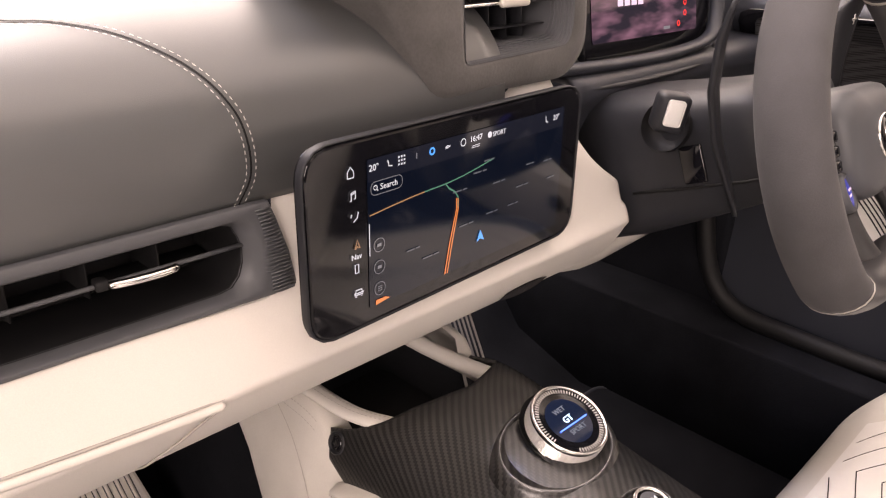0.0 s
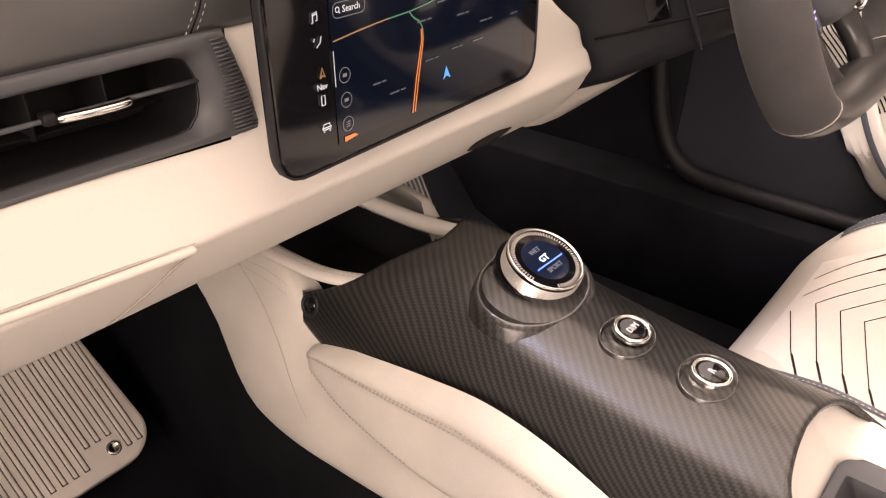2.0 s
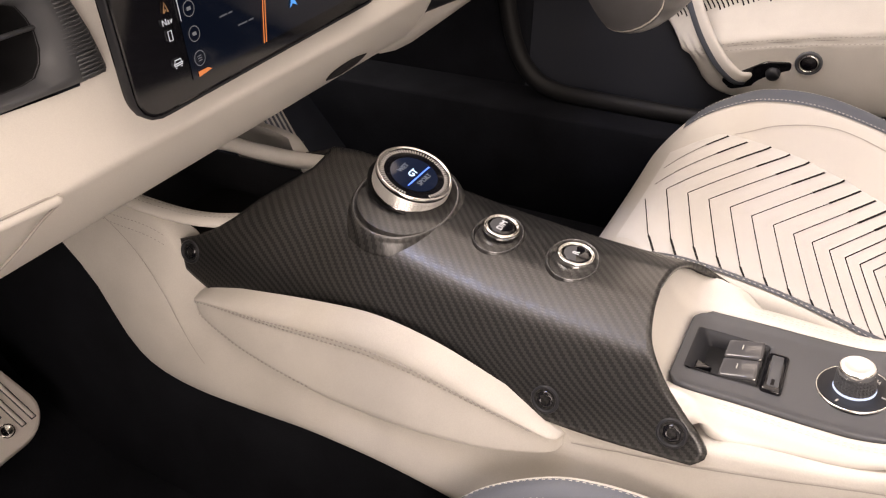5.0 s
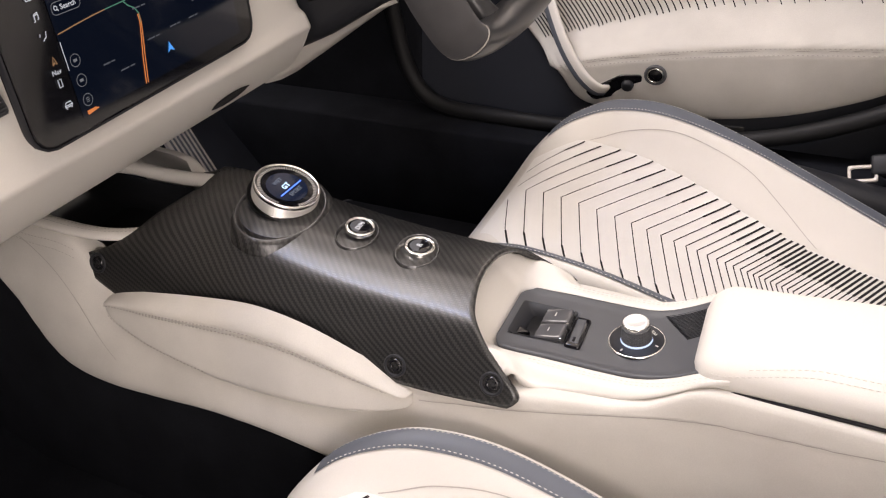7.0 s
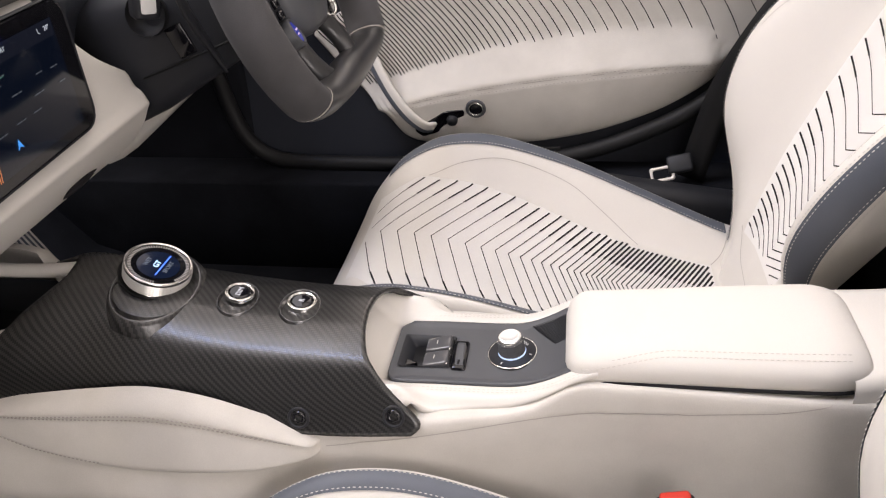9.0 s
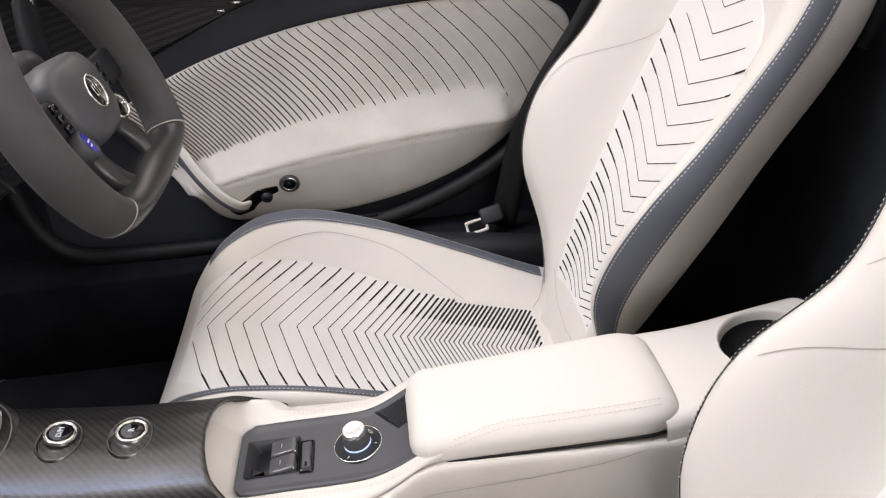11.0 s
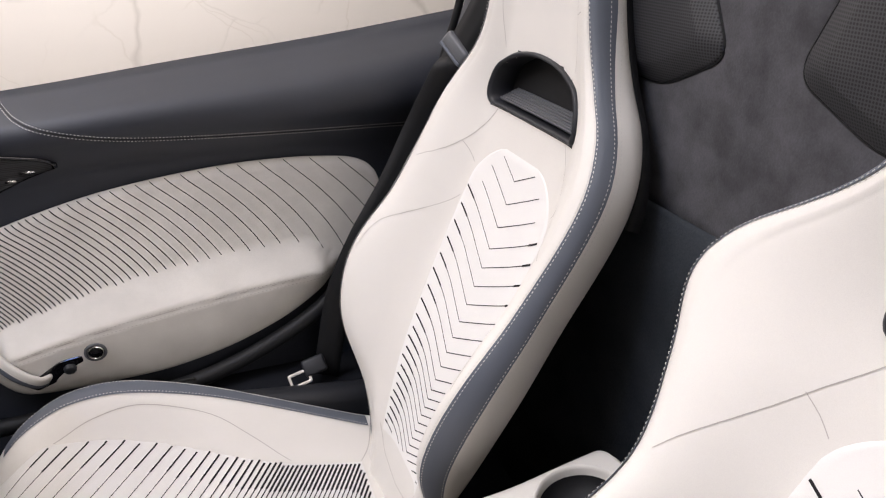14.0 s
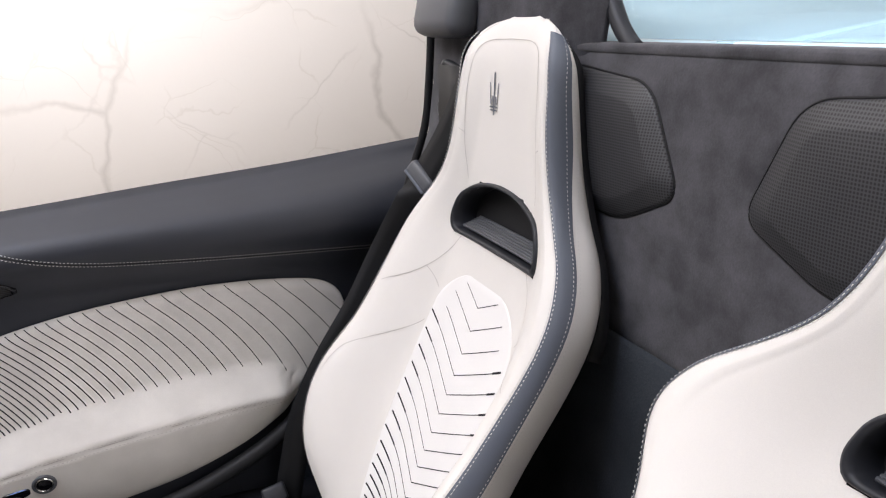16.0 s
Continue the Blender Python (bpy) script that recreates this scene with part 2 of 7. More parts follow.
def face_out(bm, towards=None):
    """Turns the faces outwards; an open sheet is turned to face the given point."""
    if towards is None:
        bmesh.ops.recalc_face_normals(bm, faces=bm.faces[:])
        return bm
    total = sum((f.normal.dot(Vector(towards) - f.calc_center_median()) for f in bm.faces), 0.0) if not bm.normal_update() else 0
    if total < 0:
        bmesh.ops.reverse_faces(bm, faces=bm.faces[:])
    return bm


def thicken(bm, t):
    """Gives an open sheet thickness behind its faces."""
    bm.normal_update()
    bmesh.ops.solidify(bm, geom=bm.faces[:], thickness=t)
    return bm


def tube(points, r, seg=8, flat=1.0, caps=True):
    pts = [Vector(p) for p in points]
    rows = []
    up = Vector((0, 0, 1))
    for i, p in enumerate(pts):
        d = (pts[min(i + 1, len(pts) - 1)] - pts[max(i - 1, 0)]).normalized()
        a = d.cross(up)
        if a.length < 1e-3:
            a = d.cross(Vector((1, 0, 0)))
        a.normalize()
        b = a.cross(d).normalized()
        rr = r[i] if isinstance(r, (list, tuple)) else r
        rows.append([p + (a * math.cos(k * 2 * math.pi / seg) + b * flat * math.sin(k * 2 * math.pi / seg)) * rr for k in range(seg)])
    return face_out(sheet(rows, True, caps))


def lathe(profile, seg=32, m=None):
    """Turns (radius, height) points round z."""
    rows = [[Vector((r * math.cos(k * 2 * math.pi / seg), r * math.sin(k * 2 * math.pi / seg), h)) for k in range(seg)] for r, h in profile]
    bm = sheet(rows, True)
    bmesh.ops.remove_doubles(bm, verts=bm.verts[:], dist=1e-6)
    face_out(bm)
    if m:
        bm.transform(m)
    return bm


def block(sx, sy, sz, bevel=0.003, seg=2, m=None):
    bm = bmesh.new()
    bmesh.ops.create_cube(bm, size=1.0)
    bm.transform(Matrix.Diagonal((sx, sy, sz, 1)))
    if bevel:
        bmesh.ops.bevel(bm, geom=bm.edges[:], offset=bevel, segments=seg, affect="EDGES", profile=0.5)
    for f in bm.faces:
        f.smooth = True
    if m:
        bm.transform(m)
    return bm


def plate(outline, depth, bevel=0.002, m=None, seg=2):
    """A flat outline in xy, extruded down by depth, with rounded rim."""
    bm = bmesh.new()
    f = bm.faces.new([bm.verts.new((x, y, 0)) for x, y in outline])
    bm.normal_update()
    if f.normal.z < 0:
        f.normal_flip()
    r = bmesh.ops.extrude_face_region(bm, geom=[f])
    for v in [g for g in r["geom"] if isinstance(g, bmesh.types.BMVert)]:
        v.co.z -= depth
    face_out(bm)
    if bevel:
        rim = [e for e in bm.edges if abs(e.verts[0].co.z) < 1e-6 and abs(e.verts[1].co.z) < 1e-6]
        bmesh.ops.bevel(bm, geom=rim, offset=bevel, segments=seg, affect="EDGES", profile=0.5)
    if m:
        bm.transform(m)
    return bm


def rounded(points, r, seg=5):
    """A polygon outline with its corners rounded; r one radius, or one for each corner."""
    out, n = [], len(points)
    for i in range(n):
        p, a, b = Vector(points[i]), Vector(points[i - 1]), Vector(points[(i + 1) % n])
        rr = r[i] if isinstance(r, (list, tuple)) else r
        da, db = (a - p), (b - p)
        k = min(rr, da.length * 0.48, db.length * 0.48)
        s, e = p + da.normalized() * k, p + db.normalized() * k
        for j in range(seg + 1):
            t = j / seg
            out.append(tuple(s * (1 - t) ** 2 + p * 2 * t * (1 - t) + e * t * t))
    return out


def ribbon(points, normals, width, lift=0.0006):
    """A thin strip along points lying on a surface."""
    pts, rows = [Vector(p) for p in points], []
    for i, p in enumerate(pts):
        d = (pts[min(i + 1, len(pts) - 1)] - pts[max(i - 1, 0)]).normalized()
        n = Vector(normals[i] if isinstance(normals, list) else normals).normalized()
        w = width[i] if isinstance(width, list) else width
        side = d.cross(n).normalized() * w / 2
        rows.append([p - side + n * lift, p + side + n * lift])
    return rows


def add_rows(bm, rows):
    vs = [[bm.verts.new(p) for p in row] for row in rows]
    for i in range(len(rows) - 1):
        for j in range(len(rows[0]) - 1):
            bm.faces.new((vs[i][j], vs[i][j + 1], vs[i + 1][j + 1], vs[i + 1][j])).smooth = True
    return bm


def dashes(points, normals, length=0.0052, gap=0.0022, width=0.0011, lift=0.0009):
    """A row of stitches along a line on a surface, each a small raised bead."""
    pts = [Vector(p) for p in points]
    nor = [Vector(n) for n in normals] if isinstance(normals, list) else [Vector(normals)] * len(pts)
    run = [0.0]
    for a, b in zip(pts, pts[1:]):
        run.append(run[-1] + (b - a).length)

    def at(s):
        for i in range(len(pts) - 1):
            if s <= run[i + 1]:
                t = (s - run[i]) / max(run[i + 1] - run[i], 1e-9)
                return pts[i].lerp(pts[i + 1], t), nor[i].lerp(nor[i + 1], t).normalized()
        return pts[-1], nor[-1]

    bm, s = bmesh.new(), 0.0
    while s + length < run[-1]:
        (a, na), (b, nb) = at(s), at(s + length)
        d = (b - a).normalized()
        side = d.cross(na).normalized() * width / 2
        mid, nm = (a + b) / 2, (na + nb).normalized()
        h, k = lift * 0.35, 0.30
        ring = [a.lerp(b, k * 0.4) - side * 0.55, a.lerp(b, k) - side, a.lerp(b, 1 - k) - side, a.lerp(b, 1 - k * 0.4) - side * 0.55, a.lerp(b, 1 - k * 0.4) + side * 0.55, a.lerp(b, 1 - k) + side, a.lerp(b, k) + side, a.lerp(b, k * 0.4) + side * 0.55]
        v = [bm.verts.new(q + nm * h) for q in ring] + [bm.verts.new(a.lerp(b, k) + nm * lift), bm.verts.new(a.lerp(b, 1 - k) + nm * lift)]
        for f in ((0, 1, 8), (1, 2, 9, 8), (2, 3, 9), (3, 4, 9), (4, 5, 9), (5, 6, 8, 9), (6, 7, 8), (7, 0, 8)):
            bm.faces.new([v[i] for i in f]).smooth = True
        s += length + gap
    return bm


def mesh_ob(name, bm, material):
    me = bpy.data.meshes.new(name)
    bm.to_mesh(me)
    bm.free()
    me.materials.append(material)
    return new(name, me)


def part(name, bm, material, parent=None, label="", sub=0, thick=0.0):
    """Links a bmesh as one mesh object under a thing or under a part."""
    ob = mesh_ob(name, bm, material)
    if parent:
        ob.parent = parent
    if label:
        ob["label"] = label
    if thick:
        mod = ob.modifiers.new("thickness", "SOLIDIFY")
        mod.thickness, mod.offset = thick, -1
    if sub:
        mod = ob.modifiers.new("smooth", "SUBSURF")
        mod.levels = mod.render_levels = sub
    return ob


def thing(name, label, category, group="", kind=""):
    return tagged(new(name), label, category, group, kind)


def text_bm(words, size, m, depth=0.0002):
    """Raised lettering in the built-in font as a bmesh."""
    cu = bpy.data.curves.new("lettering", "FONT")
    cu.body, cu.size, cu.align_x, cu.align_y, cu.extrude, cu.resolution_u = words, size, "CENTER", "CENTER", depth, 2
    ob = bpy.data.objects.new("lettering", cu)
    scene.collection.objects.link(ob)
    deps = bpy.context.evaluated_depsgraph_get()
    me = bpy.data.meshes.new_from_object(ob.evaluated_get(deps))
    bm = bmesh.new()
    bm.from_mesh(me)
    bm.transform(m)
    bpy.data.objects.remove(ob)
    bpy.data.curves.remove(cu)
    bpy.data.meshes.remove(me)
    return bm


def merge(*bms):
    """Joins several bmeshes into the first."""
    me = bpy.data.meshes.new("joined")
    for other in bms[1:]:
        other.to_mesh(me)
        bms[0].from_mesh(me)
        other.free()
    bpy.data.meshes.remove(me)
    return bms[0]


def frame_of(origin, x_axis, y_axis):
    """A matrix whose x and y lie along the given directions."""
    x = Vector(x_axis).normalized()
    z = x.cross(Vector(y_axis)).normalized()
    y = z.cross(x)
    m = Matrix((x, y, z)).transposed().to_4x4()
    m.translation = origin
    return m


def resample(poly, n):
    poly = [Vector((*p[:2], 0)) for p in poly]
    run = [0.0]
    for i in range(len(poly)):
        run.append(run[-1] + (poly[(i + 1) % len(poly)] - poly[i]).length)
    out = []
    for k in range(n):
        s = run[-1] * k / n
        for i in range(len(poly)):
            if s <= run[i + 1]:
                t = (s - run[i]) / max(run[i + 1] - run[i], 1e-9)
                out.append(poly[i].lerp(poly[(i + 1) % len(poly)], t))
                break
    return out


def ring_between(outline_a, outline_b, levels, place):
    """A frame between two outlines; levels: (share from a to b, depth) pairs."""
    a, b = resample(outline_a, 96), resample(outline_b, 96)
    best = min(range(96), key=lambda k: (b[k] - a[0]).length)
    b = b[best:] + b[:best]
    rows = []
    for share, depth in levels:
        rows.append([place(p.lerp(q, share), depth) for p, q in zip(a, b)])
    return sheet(rows, True)


def soft_lerp(table, x):
    """Reading of a small table, eased between its rows."""
    pts = [Vector((a, b, 0)) for a, b in table]
    if x <= pts[0].x:
        return pts[0].y
    for i in range(len(pts) - 1):
        if x <= pts[i + 1].x:
            a, b = pts[max(i - 1, 0)], pts[i]
            c, d = pts[i + 1], pts[min(i + 2, len(pts) - 1)]
            t = (x - b.x) / (c.x - b.x)
            m0 = (c.y - a.y) / max(c.x - a.x, 1e-6) * (c.x - b.x)
            m1 = (d.y - b.y) / max(d.x - b.x, 1e-6) * (c.x - b.x)
            return (2 * t**3 - 3 * t**2 + 1) * b.y + (t**3 - 2 * t**2 + t) * m0 + (-2 * t**3 + 3 * t**2) * c.y + (t**3 - t**2) * m1
    return pts[-1].y

# ---- the showroom round the car ----
def room_slab(name, at, size, material, label, category):
    ob = mesh_ob(name, block(*size, 0.0, 1, Matrix.Translation(at)), material)
    return tagged(ob, label, category, kind="structure")


room_slab("floor", (0, 0, -0.25), (9.2, 9.2, 0.1), STONEFLOOR, "pale polished stone showroom floor under the car", "floor")
room_slab("wall_east", (3.05, 0, 1.65), (0.1, 9.2, 3.9), MARBLE, "white marble wall with grey and gold veins", "wall")
# unseen west wall, coloured dark so the carbon cover reflects little there
room_slab("wall_west", (-4.55, 0, 1.65), (0.1, 9.2, 3.9), DARKWALL, "unseen west wall, made dark to darken the carbon's reflections", "wall")
room_slab("wall_north", (-0.75, 4.55, 1.65), (7.5, 0.1, 3.9), PLASTER, "plain warm white showroom wall", "wall")
room_slab("wall_south", (-0.75, -4.55, 1.65), (7.5, 0.1, 3.9), PLASTER, "plain warm white showroom wall", "wall")
room_slab("ceiling", (-0.75, 0, 3.65), (7.7, 9.2, 0.1), PLASTER, "plain white showroom ceiling with bright panels", "ceiling")

# ---- car shell ----
FLOOR_Z = 0.02
shell = thing("car_floor", "black carpeted car floor and footwells", "floor", kind="structure")
rows = []
for y in (0.95, 0.85, 0.72, 0.60, 0.45, 0.2, -0.1, -0.5, -0.95):
    rise = 0.42 * ease((y - 0.5) / 0.45)
    rows.append([Vector((x, y, FLOOR_Z + rise + 0.004 * noise.noise((x * 5, y * 5, 0)))) for x in np.linspace(-0.78, 0.78, 25)])
part("carpet", thicken(face_out(sheet(rows), (0, 0, 2)), 0.012), CARPET, shell)
part("fire_wall", block(1.6, 0.03, 0.6, 0.004, 1, pose(0, 0.96, 0.62)), PLASTIC, shell)


def sill(side):
    bm = block(0.12, 1.9, 0.2, 0.006, 2, pose(0.645 * side, 0, 0.115))
    return tagged(mesh_ob("door_sill", bm, CARPET), "black trimmed door sill", "sill", kind="structure")


sill(1), sill(-1)


# unseen slab outside the sill, added to stop light leaking in
def body_side(side):
    bm = block(0.05, 2.6, 0.80, 0.02, 3, pose(0.80 * side, -0.1, 0.22))
    return tagged(mesh_ob("body_side", bm, PLASTIC), "unseen dark slab outside the sill, added to block light", "body side", kind="structure")


body_side(1)
# unseen low slab on the near side, added to block low reflections
tagged(mesh_ob("body_side", block(0.05, 2.6, 0.62, 0.02, 3, pose(-0.81, -0.1, 0.09)), PLASTIC), "unseen dark slab low on the near side, added to block reflections", "body side", kind="structure")
# ---- dashboard ----
dash = thing("dashboard", "dark leather dashboard over a cream leather band", "dashboard")


def cream_profile(x):
    """Dash section in (y, z), from its top edge to under the knees."""
    t = ease((x + 0.176) / 0.014)
    s = ease((x + 0.05) / 0.08)
    edge = 0.5565 - 0.0062 * ease((x + 0.31) / 0.146)
    ztop = edge + t * (0.632 - edge)
    ytop = 0.2055 + t * 0.0095
    tip = min(max((x - 0.119) / 0.108, 0.0), 1.0)
    ztop += 0.032 * ease((x - 0.02) / 0.07)
    ztop -= tip * 0.137
    lip_y = 0.178 + 0.002 * tip
    back = 0.03 * ease((-x - 0.3) / 0.45)
    mid = (ztop + 0.535) / 2
    pts = [(ytop, ztop), (0.2030 + t * (0.0070 - 0.0100 * s), edge - 0.004 + t * (0.588 - edge + 0.004 + s * (mid - 0.573))), (0.1985 + t * (0.0085 - 0.0145 * s), edge - 0.011 + t * (0.559 - edge + 0.011 + s * (mid - 0.562))), (0.1875 - 0.0015 * s, 0.527 - 0.004 * tip), (lip_y + 0.001, 0.512), (lip_y, 0.5065), (lip_y + 0.004, 0.500), (0.196, 0.480), (0.225, 0.450), (0.28, 0.424), (0.36, 0.405), (0.5, 0.395)]
    return [(a + back, b) for a, b in pts]


rows = [[Vector((x, y, z)) for y, z in [(p.x, p.y) for p in spline([(a, b, 0) for a, b in cream_profile(x)], 33)]] for x in list(np.linspace(-0.76, -0.2, 30)) + list(np.linspace(-0.19, -0.14, 9)) + list(np.linspace(-0.13, 0.2, 34)) + [0.206, 0.212, 0.218, 0.222, 0.226]]
last = rows[-1]
for k, dx in ((0.6, 0.003), (0.0, 0.005)):
    c = Vector((0.229, 0.26, 0.45))
    rows.append([p.lerp(Vector((p.x, c.y, c.z)), (1 - k) * 0.22) + Vector((dx, 0, 0)) for p in last])
rows.append([Vector((0.222, 0.30, 0.46))] * len(last))
bm = sheet(rows)
bmesh.ops.remove_doubles(bm, verts=bm.verts[:], dist=1e-5)
band = part("cream_band", face_out(bm, (0, -1, 0.6)), CREAM, dash, "smooth cream leather band")

pad_profile = [(0.90, 0.785), (0.66, 0.782), (0.48, 0.774), (0.37, 0.760), (0.29, 0.743), (0.24, 0.720), (0.213, 0.694), (0.203, 0.667), (0.204, 0.640), (0.2115, 0.617)]
rows = []
for x in np.linspace(-0.76, 0.05, 42):
    back = 0.03 * ease((-x - 0.3) / 0.45)
    rows.append([Vector((x, p.x + back, p.y)) for p in spline([(a, b, 0) for a, b in pad_profile], 40)])
part("upper_pad", thicken(face_out(sheet(rows), (-0.4, -1, 2)), 0.01), DASHTOP, dash, "dark grey smooth leather pad")


def pad_point(x, s):
    p = spline([(a, b, 0) for a, b in pad_profile], 101)
    i = min(max(s, 0), 1) * 100
    k = min(int(i), 99)
    q, d = p[k].lerp(p[k + 1], i - k), p[k + 1] - p[k]
    return Vector((x, q.x, q.y)), Vector((0, d.y, -d.x)).normalized() * (-1)


# the curved seam on the pad with its two rows of stitching
seam = [(-0.191, 0.618), (-0.184, 0.640), (-0.187, 0.668), (-0.194, 0.685), (-0.204, 0.701), (-0.218, 0.712), (-0.239, 0.723), (-0.265, 0.729), (-0.29, 0.732), (-0.36, 0.737), (-0.50, 0.741), (-0.76, 0.744)]
fine_profile = spline([(a, b, 0) for a, b in pad_profile], 101)
seam = [(x, min(range(101), key=lambda k: abs(fine_profile[k].y - z)) / 100) for x, z in seam]
seam = spline([(a, b, 0) for a, b in seam], 90)
line = [pad_point(p.x, p.y) for p in seam]
nrm = [n if n.z - n.y > 0 else -n for _, n in line]
bm = bmesh.new()
add_rows(bm, ribbon([p for p, _ in line], nrm, 0.0014, 0.0004))
part("seam", bm, RUBBER, dash)
for off in (-0.0033, 0.0033):
    pts = []
    for i, (p, _) in enumerate(line):
        d = (line[min(i + 1, len(line) - 1)][0] - line[max(i - 1, 0)][0]).normalized()
        pts.append(p + d.cross(nrm[i]).normalized() * off + nrm[i] * 0.0005)
    part("stitching", dashes(pts, nrm, 0.0034, 0.0012, 0.0007, 0.0005), THREAD_W, dash, "pale contrast stitching")

# passenger vent: ribbed frame with a through opening, vanes and chrome tab
vent = thing("air_vent", "black ribbed air vent with a chrome tab in the dashboard", "air vent")


def vent_face(x, z):
    return Vector((x, 0.206 + 0.02 * (z - 0.554) + 0.03 * ease((-x - 0.3) / 0.45), z))


outer = [(-0.76, 0.556), (-0.30, 0.556), (-0.154, 0.5515), (-0.159, 0.580), (-0.171, 0.6185), (-0.76, 0.6185)]
inner = rounded([(-0.60, 0.564), (-0.197, 0.5605), (-0.1875, 0.582), (-0.195, 0.607), (-0.60, 0.607)], [0.01, 0.010, 0.016, 0.010, 0.01], 6)
oo = rounded(outer, 0.0015, 6)


place = lambda p, d: vent_face(p.x, p.y) + Vector((0, -d, 0))  # noqa: E731
bm = ring_between(oo, inner, [(0.0, -0.012), (0.0, 0.0), (0.08, 0.002), (0.58, 0.003), (0.68, 0.0020), (0.82, -0.0010), (0.93, -0.0045), (1.0, -0.009)], place)
part("frame", face_out(bm, (-0.3, -2, 0.6)), GREYPLASTIC, vent, "graphite frame with fine ribs")
bm = ring_between(oo, inner, [(0.985, -0.0075), (1.0, -0.0095), (1.03, -0.014), (1.03, -0.06)], place)
part("throat", face_out(bm, (-0.3, -2, 0.6)), RUBBER, vent, "black duct throat")
# fine level ribs on the slanted end, running over the rolled edge of the opening
for k in range(24):
    z = 0.5555 + 0.00255 * k
    end = soft_lerp([(0.5515, -0.154), (0.580, -0.159), (0.6185, -0.171)], z) - 0.0022
    steps = [(end, 0.0018), (end - 0.004, 0.0030), (-0.1755 - 0.3 * max(0, z - 0.59), 0.0030)]
    if 0.570 < z < 0.602:
        steps += [(-0.1790, 0.0022), (-0.1822, -0.0012), (-0.1850, -0.0055)]
    part("rib", tube([vent_face(x, z) + Vector((0, -d, 0)) for x, d in steps], 0.0006, 5), GREYPLASTIC, vent)
part("duct", block(0.45, 0.004, 0.07, 0.001, 1, pose(-0.39, 0.275, 0.587)), RUBBER, vent)
for z in (0.573, 0.601):
    part("vane", block(0.40, 0.018, 0.0016, 0.0005, 1, pose(-0.395, 0.258, z, 12)), RUBBER, vent)
bar = part("crossbar", tube(spline([(-0.59, 0.213, 0.592), (-0.39, 0.213, 0.592), (-0.187, 0.214, 0.590)], 12), 0.0015, 10, 1.0), GREYPLASTIC, vent, "thin dark crossbar")
part("tab", tube(spline([(-0.276, 0.211, 0.591), (-0.273, 0.2085, 0.591), (-0.256, 0.207, 0.5905), (-0.239, 0.2085, 0.590), (-0.236, 0.211, 0.590)], 14), [0.001] + [0.0026] * 12 + [0.001], 12, 1.0), CHROME, vent, "polished chrome tab")
part("tab_socket", block(0.008, 0.010, 0.007, 0.002, 2, pose(-0.280, 0.214, 0.5915)), RUBBER, vent)
for k in range(9):
    part("blade", block(0.0016, 0.03, 0.036, 0.0004, 1, pose(-0.55 + 0.045 * k, 0.260, 0.587, 0, 0, 12)), RUBBER, vent)

# ---- touchscreen ----
SCREEN = frame_of((-0.0320, 0.1654, 0.5960), (0.99875, 0.05, 0), (0, 0.0, 1))
screen = thing("touchscreen", "freestanding glossy black touchscreen showing a night map", "screen")
W2, H2 = 0.1455, 0.0655
out = rounded([(-W2, -H2), (W2, -H2), (W2, H2), (-W2, H2)], 0.0225, 10)
part("housing", plate(out, 0.009, 0.0025, SCREEN, 3), GLOSS, screen, "glossy black glass with a thin rim")
bm = ring_between(rounded([(-W2 - 0.0015, -H2 - 0.0015), (W2 + 0.0015, -H2 - 0.0015), (W2 + 0.0015, H2 + 0.0015), (-W2 - 0.0015, H2 + 0.0015)], 0.024, 10), out, [(0, -0.006), (0, -0.001), (0.6, 0.0005), (1.2, -0.002)], lambda p, d: SCREEN @ Vector((p.x, p.y, d)))
part("rim", face_out(bm), PLASTIC, screen, "thin dark rim")


# ---- centre console ----
console = thing("centre_console", "cream leather centre console with a carbon fibre cover", "console")


def cover_top(y):
    return soft_lerp([(-0.2, 0.382), (-0.155, 0.384), (-0.065, 0.387), (0.0, 0.393), (0.06, 0.402), (0.10, 0.410), (0.14, 0.415), (0.175, 0.413), (0.21, 0.405), (0.28, 0.384)], y)


def cover_low(y):
    return soft_lerp([(-0.2, 0.316), (-0.1, 0.310), (0.0, 0.318), (0.1, 0.325), (0.2, 0.326), (0.25, 0.326), (0.28, 0.334)], y)


def cover_section(y, a):
    """Point of the carbon cover at y; a runs from -1 (left lower edge) to 1."""
    zt, zb = cover_top(y), cover_low(y)
    half = soft_lerp([(-0.2, 0.092), (0.0, 0.097), (0.15, 0.101), (0.28, 0.102)], y)
    k = ease((y - 0.12) / 0.13)
    sec = spline([(0, zt, 0), (0.024 + 0.008 * k, zt - 0.001, 0), (0.046 + 0.016 * k, zt - 0.008 + 0.003 * k, 0), (0.064 + 0.021 * k, zt * 0.74 + zb * 0.26, 0), (half * (0.87 + 0.08 * k), zt * 0.38 + zb * 0.62, 0), (half, zb, 0)], 41)
    i = abs(a) * 40
    k = min(int(i), 39)
    p = sec[k].lerp(sec[k + 1], i - k)
    return Vector((math.copysign(p.x, a), y, p.y))


def cover_range(a):
    """Front and rear ends of the cover along y at a."""
    h = abs(a)
    front = soft_lerp([(0, 0.182), (0.2, 0.190), (0.4, 0.204), (0.52, 0.217), (0.60, 0.238), (0.66, 0.264), (0.70, 0.276), (0.74, 0.279), (0.80, 0.275), (0.90, 0.254), (1.0, 0.226)], h)
    rear = soft_lerp([(0, -0.129), (0.24, -0.132), (0.456, -0.138), (0.6, -0.147), (0.68, -0.156), (0.78, -0.172), (0.86, -0.184), (0.92, -0.190), (0.96, -0.189), (1.0, -0.182)], h)
    return front, rear


NA, NY = 81, 70
grid = []
